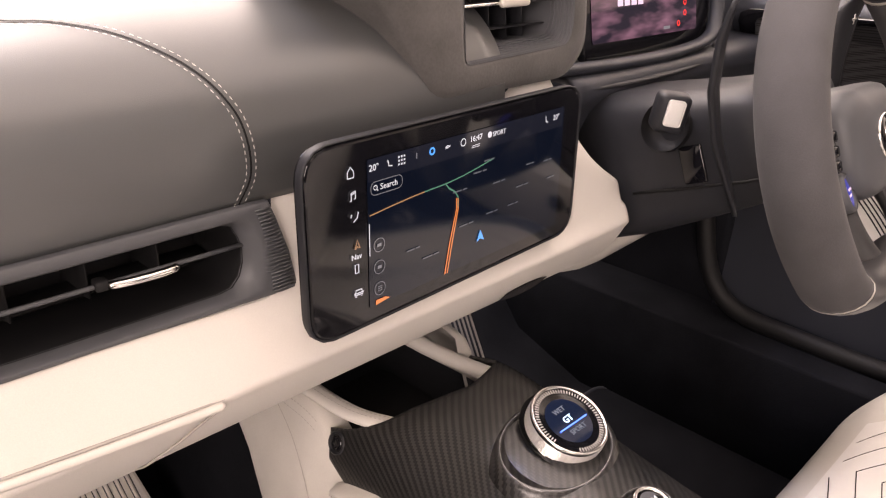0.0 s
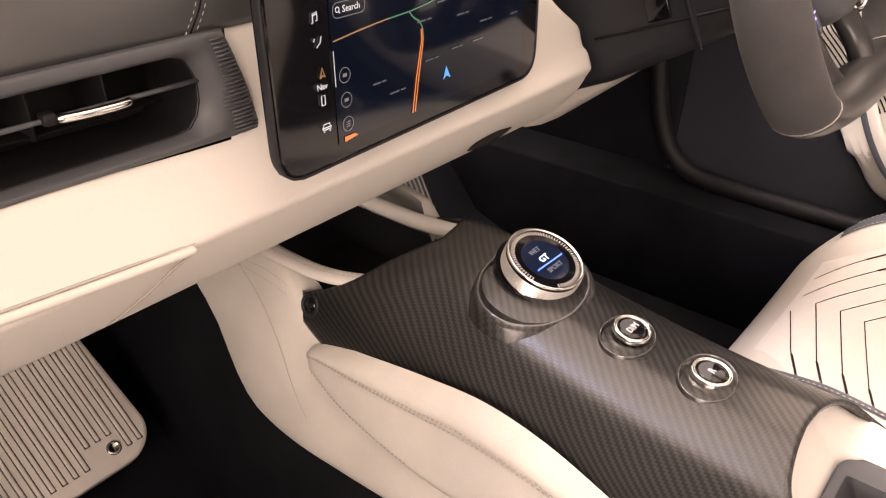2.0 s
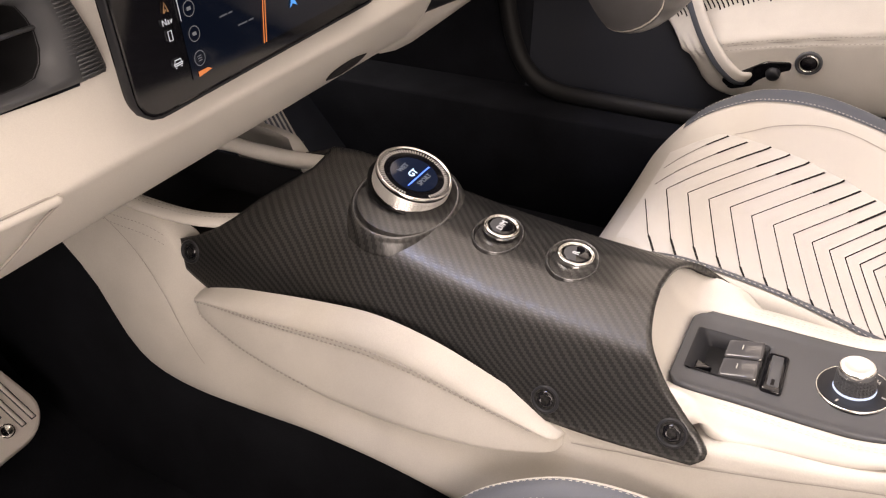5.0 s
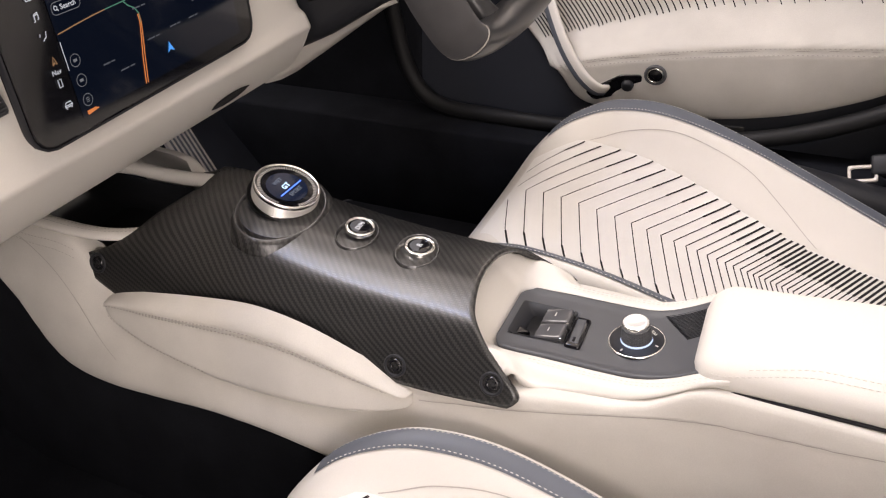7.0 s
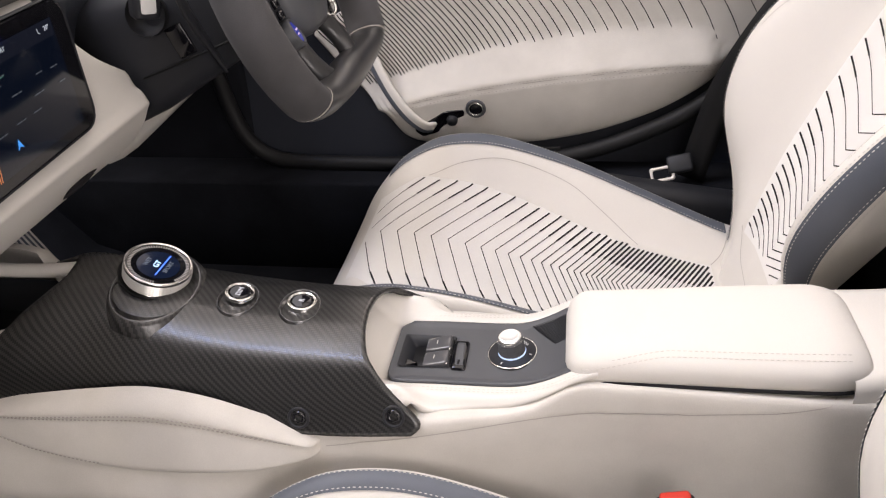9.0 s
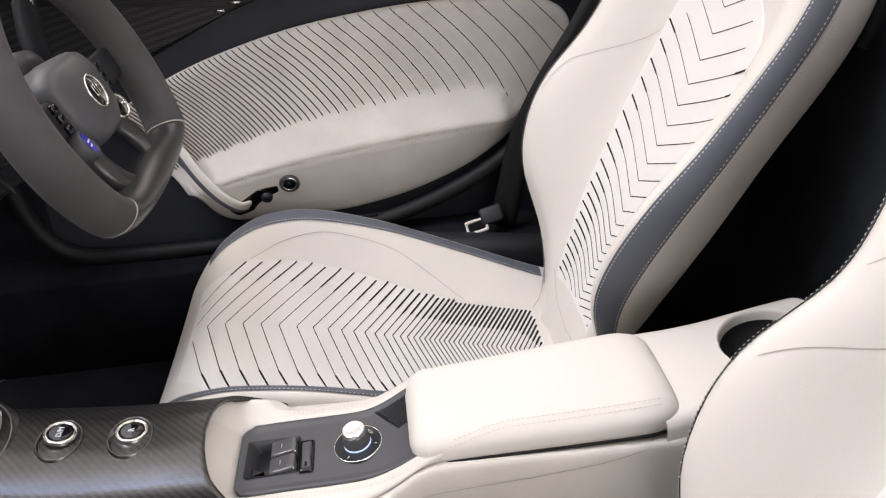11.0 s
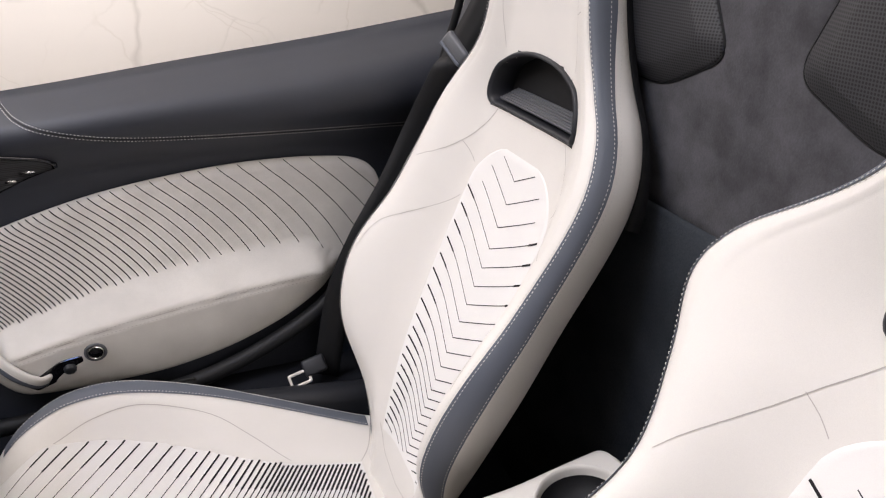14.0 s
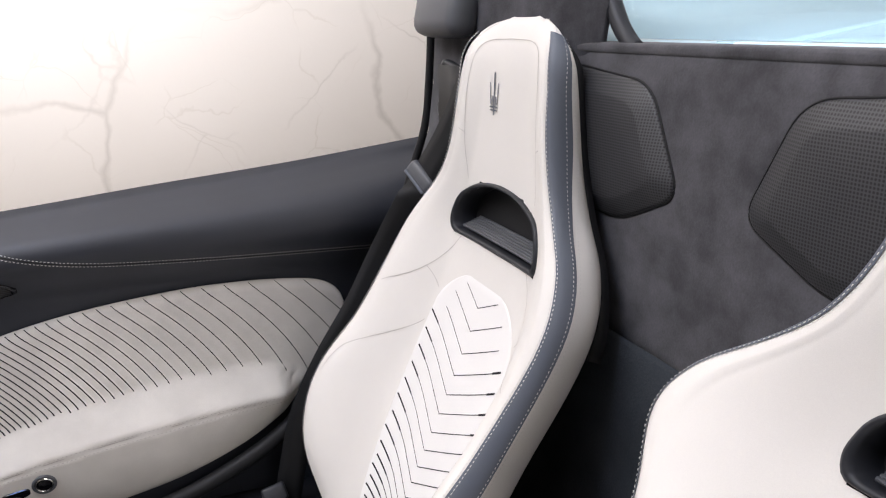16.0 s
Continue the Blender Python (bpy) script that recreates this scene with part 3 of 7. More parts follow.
for i in range(NY):
    row = []
    for j in range(NA):
        a = -1 + 2 * j / (NA - 1)
        f, r = cover_range(a)
        row.append(cover_section(f + (r - f) * i / (NY - 1), a))
    grid.append(row)
arc = [0.0]
for j in range(1, NA):
    arc.append(arc[-1] + (grid[45][j] - grid[45][j - 1]).length)
bm = sheet(grid, uv=lambda i, j: (grid[i][j].y, arc[j]))
cover = part("carbon_cover", thicken(face_out(bm, (0, 0, 3)), 0.004), CARBON, console, "satin carbon fibre twill cover")


def cover_normal(y, a):
    du = cover_section(y + 0.006, a) - cover_section(y - 0.006, a)
    dv = cover_section(y, min(a + 0.03, 1)) - cover_section(y, max(a - 0.03, -1))
    n = du.cross(dv).normalized()
    return n if n.z > 0 or abs(n.x) > 0.7 and n.x * a > 0 else -n


# hex bolts in black cups
for side in (-1, 1):
    for y, z in ((0.2535, 0.3585), (-0.077, 0.325), (-0.166, 0.331)):
        a = min(np.linspace(0.4, 1, 61), key=lambda q: abs(cover_section(y, side * q).z - z))
        p, n = cover_section(y, side * a), cover_normal(y, side * a)
        if n.x * side < 0:
            n = -n
        m = frame_of(p + n * 0.0006, Vector((0, 1, 0)).cross(n), (0, 1, 0))
        if (m.to_3x3() @ Vector((0, 0, 1))).dot(n) < 0:
            m = frame_of(p + n * 0.0006, n.cross(Vector((0, 1, 0))), (0, 1, 0))
        bolt = part("bolt", lathe([(0.0108, -0.003), (0.0106, 0.0004), (0.0092, 0.0012), (0.0082, 0.0004), (0.0076, -0.0018)], 28, m), PLASTIC, cover, "black recessed hex bolt")
        part("bolt_head", lathe([(0.0076, -0.002), (0.0062, 0.0002), (0.0038, 0.0005), (0.0034, -0.002), (0.0, -0.002)], 6, m), GLOSS, bolt)


def flank_top(y):
    return soft_lerp([(-0.80, 0.364), (-0.60, 0.362), (-0.56, 0.362), (-0.36, 0.360), (-0.325, 0.358), (-0.285, 0.335), (-0.2, 0.326), (-0.1, 0.318), (0.1, 0.322), (0.2, 0.326), (0.240, 0.330), (0.258, 0.350), (0.276, 0.380), (0.34, 0.388), (0.5, 0.40)], y)


def flank_pts(y):
    top = flank_top(y)
    w = soft_lerp([(-0.80, 0.06), (-0.56, 0.074), (-0.34, 0.068), (-0.26, 0.078), (-0.18, 0.088), (0.0, 0.094), (0.25, 0.098), (0.4, 0.105), (0.5, 0.11)], y)
    foot = soft_lerp([(-0.8, 0.10), (-0.4, 0.10), (-0.2, 0.13), (-0.1, 0.175), (0.0, 0.215), (0.085, 0.236), (0.19, 0.230), (0.25, 0.226), (0.30, 0.232), (0.335, 0.250), (0.36, 0.285), (0.38, 0.32), (0.42, 0.365), (0.5, 0.38)], y)
    out = soft_lerp([(-0.8, 0.0), (-0.45, 0.0), (-0.3, -0.002), (-0.18, 0.002), (-0.06, 0.02), (0.06, 0.034), (0.1, 0.036), (0.3, 0.030), (0.37, 0.015)], y)
    return [(w - 0.030 + 0.012 * ease((y - 0.258) / 0.02), top + 0.002), (w - 0.010, top + 0.001), (w - 0.001, top - 0.006), (w + out * 0.22, top * 0.75 + foot * 0.25), (w + out * 0.7, top * 0.45 + foot * 0.55), (w + out, top * 0.15 + foot * 0.85), (w + out * 0.96, foot), (w + out * 0.6, foot - 0.010)]


def flank_at(y, s, side, lift=0.0):
    c = spline([(a, b, 0) for a, b in flank_pts(y)], 41)
    i = s * 40
    k = min(int(i), 39)
    p, d = c[k].lerp(c[k + 1], i - k), (c[k + 1] - c[k]).normalized()
    return Vector((side * (p.x - d.y * lift), y, p.y + d.x * lift))


for side in (-1, 1):
    ys = list(np.linspace(0.47, -0.80, 88))
    rows = [[flank_at(y, s, side) for s in np.linspace(0, 1, 34)] for y in ys]
    fl = part("flank", face_out(sheet(rows), (side * 3, 0, 0.6)), SUEDE, console, "cream suede flank")
    rows = [[Vector((side * (0.10 - 0.05 * ease(-y / 0.1)), y, 0.30 if y < 0.37 else 0.36)), Vector((side * (0.112 - 0.06 * ease(-y / 0.1)), y, 0.2)), Vector((side * (0.118 - 0.06 * ease(-y / 0.1)), y, 0.1)), Vector((side * (0.124 - 0.06 * ease(-y / 0.1)), y, FLOOR_Z - 0.005))] for y in np.linspace(0.9, -0.8, 20)]
    part("tunnel_carpet", face_out(sheet(rows), (side * 3, 0, 0.3)), CARPET, console, "black carpeted tunnel side")
    # seam along the flank and the stitched top edge
    seam_z = lambda y: soft_lerp([(-0.62, 0.39), (-0.56, 0.370), (-0.5, 0.352), (-0.42, 0.340), (-0.32, 0.331), (-0.2, 0.312), (-0.1, 0.296)], y)  # noqa: E731
    run, nr = [], []
    for y in np.linspace(-0.10, -0.60, 60):
        s = min(np.linspace(0.1, 0.95, 260), key=lambda q: abs(flank_at(y, q, side).z - seam_z(y)))
        run.append(flank_at(y, s, side))
        nr.append((flank_at(y, s, side, 0.01) - flank_at(y, s, side)).normalized())
    bm = bmesh.new()
    add_rows(bm, ribbon(run, nr, 0.0010, 0.0006))
    part("flank_seam", bm, THREAD_D, fl)
    for s in (0.30, 0.345):
        for ya, yb in ((0.36, 0.275),):
            ts = np.linspace(ya, yb, 40)
            run = [flank_at(y, s, side) for y in ts]
            nr = [(flank_at(y, s, side, 0.01) - flank_at(y, s, side)).normalized() for y in ts]
            part("stitching", dashes(run, nr, 0.0034, 0.0009, 0.0008, 0.0005), THREAD_D, fl)
    # front seam below the cover's tip
    run = [flank_at(y, s, side) for y, s in zip(np.linspace(0.345, 0.235, 20), np.linspace(0.33, 0.62, 20))]
    bm = bmesh.new()
    add_rows(bm, ribbon(run, Vector((side, 0, 0.4)), 0.0008, 0.0008))
    part("front_seam", bm, THREAD_D, fl)

# knee pads: a cushion lying along the cover's lower edge
PAD_TOP = [(0.0, 0.322), (0.05, 0.332), (0.2, 0.344), (0.4, 0.356), (0.55, 0.360), (0.7, 0.350), (0.85, 0.328), (1, 0.303)]
PAD_LOW = [(0.0, 0.316), (0.05, 0.307), (0.12, 0.298), (0.2, 0.290), (0.4, 0.279), (0.55, 0.275), (0.7, 0.274), (0.85, 0.277), (1, 0.290)]
for side in (-1, 1):
    rows, N = [], 60

    def pad_at(t, b, lift=0.0, side=side):
        y = 0.248 - 0.345 * t
        top, low = soft_lerp(PAD_TOP, t) - (0.03 if side > 0 else 0), soft_lerp(PAD_LOW, t) - (0.03 if side > 0 else 0)
        end = math.sqrt(max(0.0, 1 - (1 - min(t / 0.04, 1)) ** 2)) * math.sqrt(max(0.0, 1 - (1 - min((1 - t) / 0.035, 1)) ** 2))
        x0 = soft_lerp([(0, 0.098), (0.4, 0.098), (0.7, 0.094), (1, 0.086)], t)
        low_x = x0 + 0.019 * math.sin(math.pi * t) ** 0.5
        k = min(max(b, 0), 1)
        prof = soft_lerp([(0, 0.0), (0.04, 0.55), (0.09, 0.86), (0.16, 1.0), (0.235, 0.97), (0.285, 0.80), (0.33, 0.78), (0.6, 0.76), (0.86, 0.70), (0.94, 0.62), (0.98, 0.36), (1, 0.0)], k)
        return Vector((side * (x0 + (low_x - x0) * k + (0.017 * prof) * end + lift), y, top + (low - top) * k))

    rows = [[pad_at(i / N, k / 24) for k in range(25)] for i in range(N + 1)]
    pad = part("knee_pad", face_out(sheet(rows), (side * 3, 0, 0.6)), SUEDE, console, "padded cream leather knee pad")
    for b in (0.21, 0.29, 0.90):
        ts = np.linspace(0.03, 0.94 if b < 0.5 else 0.40, 80)
        run = [pad_at(t, b, 0.0007) for t in ts]
        part("stitching", dashes(run, Vector((side, 0, 0.6)), 0.0034, 0.0009, 0.0012, 0.0007), THREAD_D, pad)

# tray ahead of the cover, with its black lining, and the cream rail beside it
rows = []
for y in np.linspace(0.46, 0.20, 24):
    zf = 0.318
    rows.append([Vector((x, y, z)) for x, z in ((-0.082, 0.350 + 0.036 * ease((y - 0.265) / 0.03) + 0.1 * max(y - 0.28, 0)), (-0.078, 0.34), (-0.070, zf + 0.004), (-0.06, zf), (0.0, zf), (0.055, zf), (0.066, zf + 0.004), (0.071, 0.335), (0.074, 0.352))])
part("tray", face_out(sheet(rows), (0, 0, 2)), PLASTIC, console, "black plastic storage tray")
lip = rounded([(-0.055, 0.215), (0.055, 0.215), (0.055, 0.37), (-0.055, 0.37)], 0.02, 6)
part("tray_mat", plate(lip, 0.004, 0.0015, Matrix.Translation((0, 0, 0.3215))), RUBBER, console, "black rubber tray mat")
rail = spline([(0.079, 0.178, 0.373), (0.072, 0.225, 0.371), (0.064, 0.262, 0.372), (0.054, 0.30, 0.378), (0.043, 0.333, 0.386), (0.025, 0.360, 0.392), (-0.005, 0.374, 0.397), (-0.05, 0.380, 0.400), (-0.10, 0.38, 0.400)], 44)
part("rail", tube(rail, 0.0088, 14, 0.9), CREAM, console, "cream leather-wrapped rail")

# stitched cream lip along the tray, running in under the cover
for side in (-1,):
    lip = spline([(side * 0.052, 0.200, 0.383), (side * 0.064, 0.216, 0.384), (side * 0.077, 0.245, 0.3845), (side * 0.083, 0.28, 0.386), (side * 0.087, 0.33, 0.391), (side * 0.09, 0.40, 0.398)], 36)
    edge = part("tray_lip", tube(lip, 0.0095, 14, 0.5), CREAM, console, "stitched cream leather lip")
    for off in (-0.003, 0.0025):
        part("stitching", dashes([p + Vector((side * off, 0, 0.0047)) for p in lip], Vector((0, 0, 1)), 0.0034, 0.0009, 0.0008, 0.0005), THREAD_D, edge)

def knurled(m, r0, r1, z0, z1, n, rings, height):
    """A ring of small pyramids between two heights."""
    rows = [[m @ Vector(((r0 + (r1 - r0) * i / rings) * math.cos(2 * math.pi * (k + 0.5 * (i % 2)) / n), (r0 + (r1 - r0) * i / rings) * math.sin(2 * math.pi * (k + 0.5 * (i % 2)) / n), z0 + (z1 - z0) * i / rings)) for k in range(n)] for i in range(rings + 1)]
    bm = face_out(sheet(rows, True))
    bmesh.ops.poke(bm, faces=bm.faces[:], offset=height)
    for f in bm.faces:
        f.smooth = False
    return bm


# switch panel in a cream surround, climbing to the armrest
panel_z = lambda y: soft_lerp([(-0.345, 0.366), (-0.325, 0.359), (-0.305, 0.347), (-0.285, 0.338), (-0.265, 0.334), (-0.2, 0.333), (-0.152, 0.333), (-0.14, 0.340), (-0.12, 0.362), (-0.10, 0.372)], y)  # noqa: E731


def under_cover(x, y):
    """Height just below the carbon cover."""
    best = min(np.linspace(0, 1, 41), key=lambda a: abs(cover_section(y, a).x - abs(x)))
    return cover_section(y, best).z - 0.0065


def surround_at(x, y):
    z, h = panel_z(y), abs(x)
    z += 0.006 * ease((h - 0.040) / 0.01) - 0.010 * ease((h - 0.058) / 0.012) ** 1.5 * ease((-0.17 - y) / 0.03)
    z -= 0.024 * ease((0.040 - h) / 0.003) * ease((-0.151 - y) / 0.003) * ease((y + 0.30) / 0.01)
    z += 0.016 * ease((h - 0.046) / 0.026) * ease((y + 0.205) / 0.045)
    return Vector((x, y, min(z, under_cover(x, y)) if y > -0.19 else z))


rows = []
for y in np.linspace(-0.10, -0.362, 56):
    half = soft_lerp([(-0.37, 0.040), (-0.355, 0.052), (-0.34, 0.060), (-0.28, 0.066), (-0.21, 0.071), (-0.185, 0.077), (-0.15, 0.080), (-0.12, 0.072), (-0.10, 0.060)], y)
    rows.append([surround_at(x, y) for x in np.linspace(-1, 1, 59) * half])
part("surround", thicken(face_out(sheet(rows), (0, 0, 3)), 0.006), CREAM, console, "cream leather surround")


for side in (-1, 1):
    for off in (0.0540, 0.0572):
        run = []
        for y in np.linspace(-0.165, -0.345, 60):
            x = off + 0.003 * ease((-0.27 - y) / 0.05)
            run.append(Vector((side * x, y, panel_z(y) + 0.0072 - 0.010 * ease((x - 0.058) / 0.012) ** 1.5)))
        part("stitching", dashes(run, Vector((0, 0, 1)), 0.0036, 0.0007, 0.0007, 0.0004), THREAD_C, console)


def panel_half(y):
    r = 0.016
    d = -0.150 - y
    k = 0.0455 + 0.003 * ease((-0.27 - y) / 0.05)
    return k - r + math.sqrt(max(0.0, r * r - (r - min(d, r)) ** 2)) if d < r else k


rows = []
CUT = (-0.0235, 0.0225, -0.208, -0.158)
for y in list(np.linspace(-0.1502, -0.158, 8)) + list(np.linspace(-0.162, -0.340, 46)):
    h = panel_half(y)
    rows.append([Vector((h * u, y, panel_z(y) + 0.0045 + 0.0020 * ease((abs(u) - 0.80) / 0.15) * (1 if y < -0.16 else 0))) for u in np.linspace(-1, 1, 41)])
bm = face_out(sheet(rows), (0, 0, 3))
bmesh.ops.delete(bm, geom=[f for f in bm.faces if CUT[0] < (c := f.calc_center_median()).x < CUT[1] and CUT[2] < c.y < CUT[3]], context="FACES")
panel = tagged(mesh_ob("switch_panel", bm, GREYPLASTIC), "graphite switch panel set in the console", "switch panel")
mod = panel.modifiers.new("thickness", "SOLIDIFY")
mod.thickness, mod.offset = 0.004, -1
zt = 0.3375
bm = ring_between(rounded([(CUT[0] - 0.001, CUT[2] - 0.001), (CUT[1] + 0.001, CUT[2] - 0.001), (CUT[1] + 0.001, CUT[3] + 0.001), (CUT[0] - 0.001, CUT[3] + 0.001)], 0.002, 3), rounded([(CUT[0] + 0.004, CUT[2] + 0.002), (CUT[1] - 0.004, CUT[2] + 0.002), (CUT[1] - 0.004, CUT[3] - 0.010), (CUT[0] + 0.004, CUT[3] - 0.010)], 0.002, 3), [(0, 0.0006), (0.1, 0.0008), (1, -0.011)], lambda p, d: Vector((p.x, p.y, zt + d)))
well = part("switch_well", face_out(bm, (0, -0.18, 3)), PLASTIC, panel, "black hollow round the window switches")
part("well_floor", block(0.05, 0.056, 0.002, 0, 1, pose(0, -0.183, 0.3255)), RUBBER, well)
for k, x in enumerate((-0.0115, 0.0108)):
    sw = part("window_switch", block(0.0205, 0.026, 0.011, 0.0022, 3, pose(x, -0.194, 0.3345, -14)), SMOKE, panel, "glossy smoke-grey window switch")
    part("switch_trim", block(0.0205, 0.011, 0.002, 0.0008, 2, pose(x, -0.2005, 0.3392, -14)), CHROME, sw)
    part("symbol", merge(block(0.0052, 0.0008, 0.0002, 0, 1, pose(x, -0.1915, 0.3404, -14)), block(0.0008, 0.004, 0.0002, 0, 1, pose(x - 0.0024, -0.1935, 0.3399, -14)), block(0.0008, 0.004, 0.0002, 0, 1, pose(x + 0.0024, -0.1935, 0.3399, -14))), THREAD_W, sw)
part("fin", plate(rounded([(-0.006, 0), (0.006, -0.005), (0.006, 0.005)], 0.001, 3), 0.006, 0.001, pose(-0.016, -0.170, 0.336, 0, 0, 90)), GLOSS, panel)
lock = part("lock_switch", block(0.042, 0.0145, 0.006, 0.0028, 3, pose(-0.006, -0.2165, 0.338)), GLOSS, panel, "long black lock switch with chrome face")
part("lock_face", block(0.034, 0.0085, 0.003, 0.0014, 2, pose(-0.006, -0.2165, 0.3402, 0, 0, 2)), GREYPLASTIC, lock)
part("symbol", block(0.006, 0.0022, 0.0004, 0, 1, pose(-0.019, -0.2165, 0.3419)), SLIT, lock)
KN = pose(0.0, -0.2665, 0.3402, -7)
SATIN = soft_material("satin_silver_cap", (0.86, 0.85, 0.83), 0.98, 0.34, 900, 0.02, 9, 0.5, 0.0, 0.5)
knob = tagged(mesh_ob("volume_knob", lathe([(0.0, 0.0206), (0.0072, 0.0208), (0.0082, 0.0216), (0.0096, 0.0216), (0.0106, 0.0206)], 40, KN), SATIN), "knurled volume knob with a bright chrome cap", "knob")
part("base_disc", lathe([(0.0240, -0.002), (0.0240, 0.0006), (0.0230, 0.0013), (0.0223, 0.0008), (0.0, 0.0008)], 48, KN), PLASTIC, knob, "glossy black base disc")
part("base_ring", lathe([(0.0242, 0.0), (0.0238, 0.0014), (0.0232, 0.0012)], 48, KN), CHROME, knob)
part("grip", knurled(KN, 0.0128, 0.0116, 0.0030, 0.0160, 34, 5, 0.0008), GREYPLASTIC, knob, "dark knurled grip")
part("collar", lathe([(0.0117, 0.0158), (0.0119, 0.0166), (0.0116, 0.0196), (0.0110, 0.0206), (0.0106, 0.0206)], 48, KN), CHROME, knob)
part("light_ring", lathe([(0.0128, 0.001), (0.0136, 0.0018), (0.0128, 0.0034)], 48, KN), glow("pale_blue_light", (0.55, 0.7, 1.0), 1.2), knob, "thin lit ring")
part("volume_mark", text_bm("VOL", 0.0042, KN @ pose(0.0125, -0.0125, 0.0011, 0, 0, 45)), THREAD_W, knob)
for ang in (150, 255):
    c = KN @ Vector((0.0185 * math.cos(math.radians(ang)), 0.0185 * math.sin(math.radians(ang)), 0.0012))
    part("mark", block(0.0028, 0.0011, 0.0004, 0, 1, Matrix.Translation(c) @ pose(0, 0, 0, 0, 0, ang)), THREAD_W, knob)
# fine ribs on the ramp
for k in range(20):
    x = 0.0450 - 0.0021 * k
    run = [Vector((x - 0.006 * (1 - (-0.285 - y) / 0.05), y, panel_z(y) + 0.0048)) for y in np.linspace(-0.284 - 0.0012 * k, -0.340, 14)]
    part("rib", tube(run, 0.0006, 5), PLASTIC, panel)

# armrest lid, hinge block and cup holder
armrest = thing("armrest", "padded cream leather armrest lid on the console", "armrest")


def lid_ring(t):
    y = -0.317 - 0.250 * t
    edge = math.sqrt(max(0.0, 1 - (1 - min(t / 0.09, 1)) ** 2)) if t < 0.09 else 1.0
    tail = math.sqrt(max(0.0, 1 - max((t - 0.86) / 0.14, 0) ** 2))
    zb = 0.365 + 0.012 * t
    rise = (0.021 + 0.003 * t) * edge * (0.35 + 0.65 * tail)
    w = (0.058 + 0.008 * ease(t / 0.9)) * (0.55 + 0.45 * edge) * (0.74 + 0.26 * tail)
    ring = []
    for k in range(36):
        a = 2 * math.pi * k / 36
        cx, cz = math.cos(a), math.sin(a)
        sx = math.copysign(abs(cx) ** (0.5 if cz > 0 else 0.3), cx)
        sz = math.copysign(abs(cz) ** 0.75, cz)
        ring.append(Vector((w * sx, y, zb + (rise * sz if cz > 0 else 0.012 * sz))))
    return ring


part("lid", face_out(sheet([lid_ring(t) for t in list(np.linspace(0, 0.09, 10)) + list(np.linspace(0.12, 0.94, 22)) + list(np.linspace(0.95, 1, 14))], True, True)), CREAM, armrest, "soft cream lid")
run = []
for t in np.linspace(0.05, 0.93, 60):
    k = 17.0 - 3.6 * ease((t - 0.03) / 0.34)
    ring = lid_ring(t)
    run.append(ring[int(k)].lerp(ring[int(k) + 1], k - int(k)))
for off in (0.0, 0.004):
    part("stitching", dashes([p + Vector((off, 0, 0.0006 + off * 0.9)) for p in run], Vector((-0.6, 0, 0.8)), 0.0040, 0.0006, 0.0007, 0.0004), THREAD_C, armrest)
# solid dark tube stands for the shade in the joint under the lid
part("shadow_gap", tube([lid_ring(t)[19] + Vector((0.0005, 0, -0.0035)) for t in np.linspace(0.03, 0.93, 40)], 0.0017, 6), SLIT, armrest, "dark tube drawn as the shadow line below the lid")
rows = []
for t in list(np.linspace(0, 0.93, 72)) + list(np.linspace(0.94, 1, 8)):
    y = -0.548 - 0.190 * t
    z = 0.383 + 0.026 * t
    w = 0.0700 - 0.010 * math.sin(math.pi * min(t, 0.5)) + 0.009 * ease(t)
    w -= 0.016 * (1 - math.sqrt(max(0, 1 - (max(0, t - 0.93) / 0.07) ** 2)))
    rows.append([Vector((x, y, z2)) for x, z2 in [(-w, 0.3), (-w, z - 0.01), (-w + 0.004, z - 0.002)] + [(-w + 0.01 + (2 * w - 0.02) * k / 60, z + 0.002 * math.sin(math.pi * k / 60)) for k in range(61)] + [(w - 0.004, z - 0.002), (w, z - 0.01), (w, 0.3)]])
for drop, back in ((0.002, 0.003), (0.008, 0.005), (0.08, 0.006)):
    rows.append([Vector((v.x, v.y - back, max(0.3, v.z - drop))) for v in rows[79]])
CUP = Vector((0.0075, -0.676, 0))
bm = face_out(sheet(rows), (0, 0, 3))
bmesh.ops.delete(bm, geom=[f for f in bm.faces if (Vector((*f.calc_center_median().xy, 0)) - CUP).length < 0.0480 and f.normal.z > 0.5], context="FACES")
cupblock = part("rear_block", bm, CREAM, console, "cream leather rear block with a cup holder")
m = Matrix.Translation((CUP.x, CUP.y, 0.4023)) @ pose(0, 0, 0, -7.8)
part("cup_rim", lathe([(0.0515, -0.0035), (0.0505, 0.0002), (0.0490, 0.0006), (0.0474, -0.0005), (0.0463, -0.004), (0.0455, -0.013)], 64, m), CREAM, cupblock)
part("cup_well", lathe([(0.0458, -0.0115), (0.0450, -0.013), (0.0440, -0.031), (0.0, -0.031)], 64, m), RUBBER, cupblock, "black cup well")


# ---- drive mode dial and the two round buttons ----
def seat_on_cover(centre, normal, right):
    n = Vector(normal).normalized()
    r = Vector(right) - n * n.dot(Vector(right))
    return frame_of(centre, r, n.cross(r))


DIAL = seat_on_cover((0.010, 0.084, 0.4225), (0.0, -0.42, 1), (1, 0, 0))
dial = tagged(mesh_ob("drive_mode_dial", lathe([(0.0328, 0.0), (0.0326, 0.0018), (0.0312, 0.0024), (0.0300, 0.0012)], 72, DIAL), CHROME), "knurled chrome drive mode dial with a small lit display", "dial")
part("knurled_ring", knurled(DIAL, 0.0322, 0.0324, -0.0145, -0.0022, 66, 5, 0.0009), KNURL, dial, "bright diamond-knurled chrome ring")
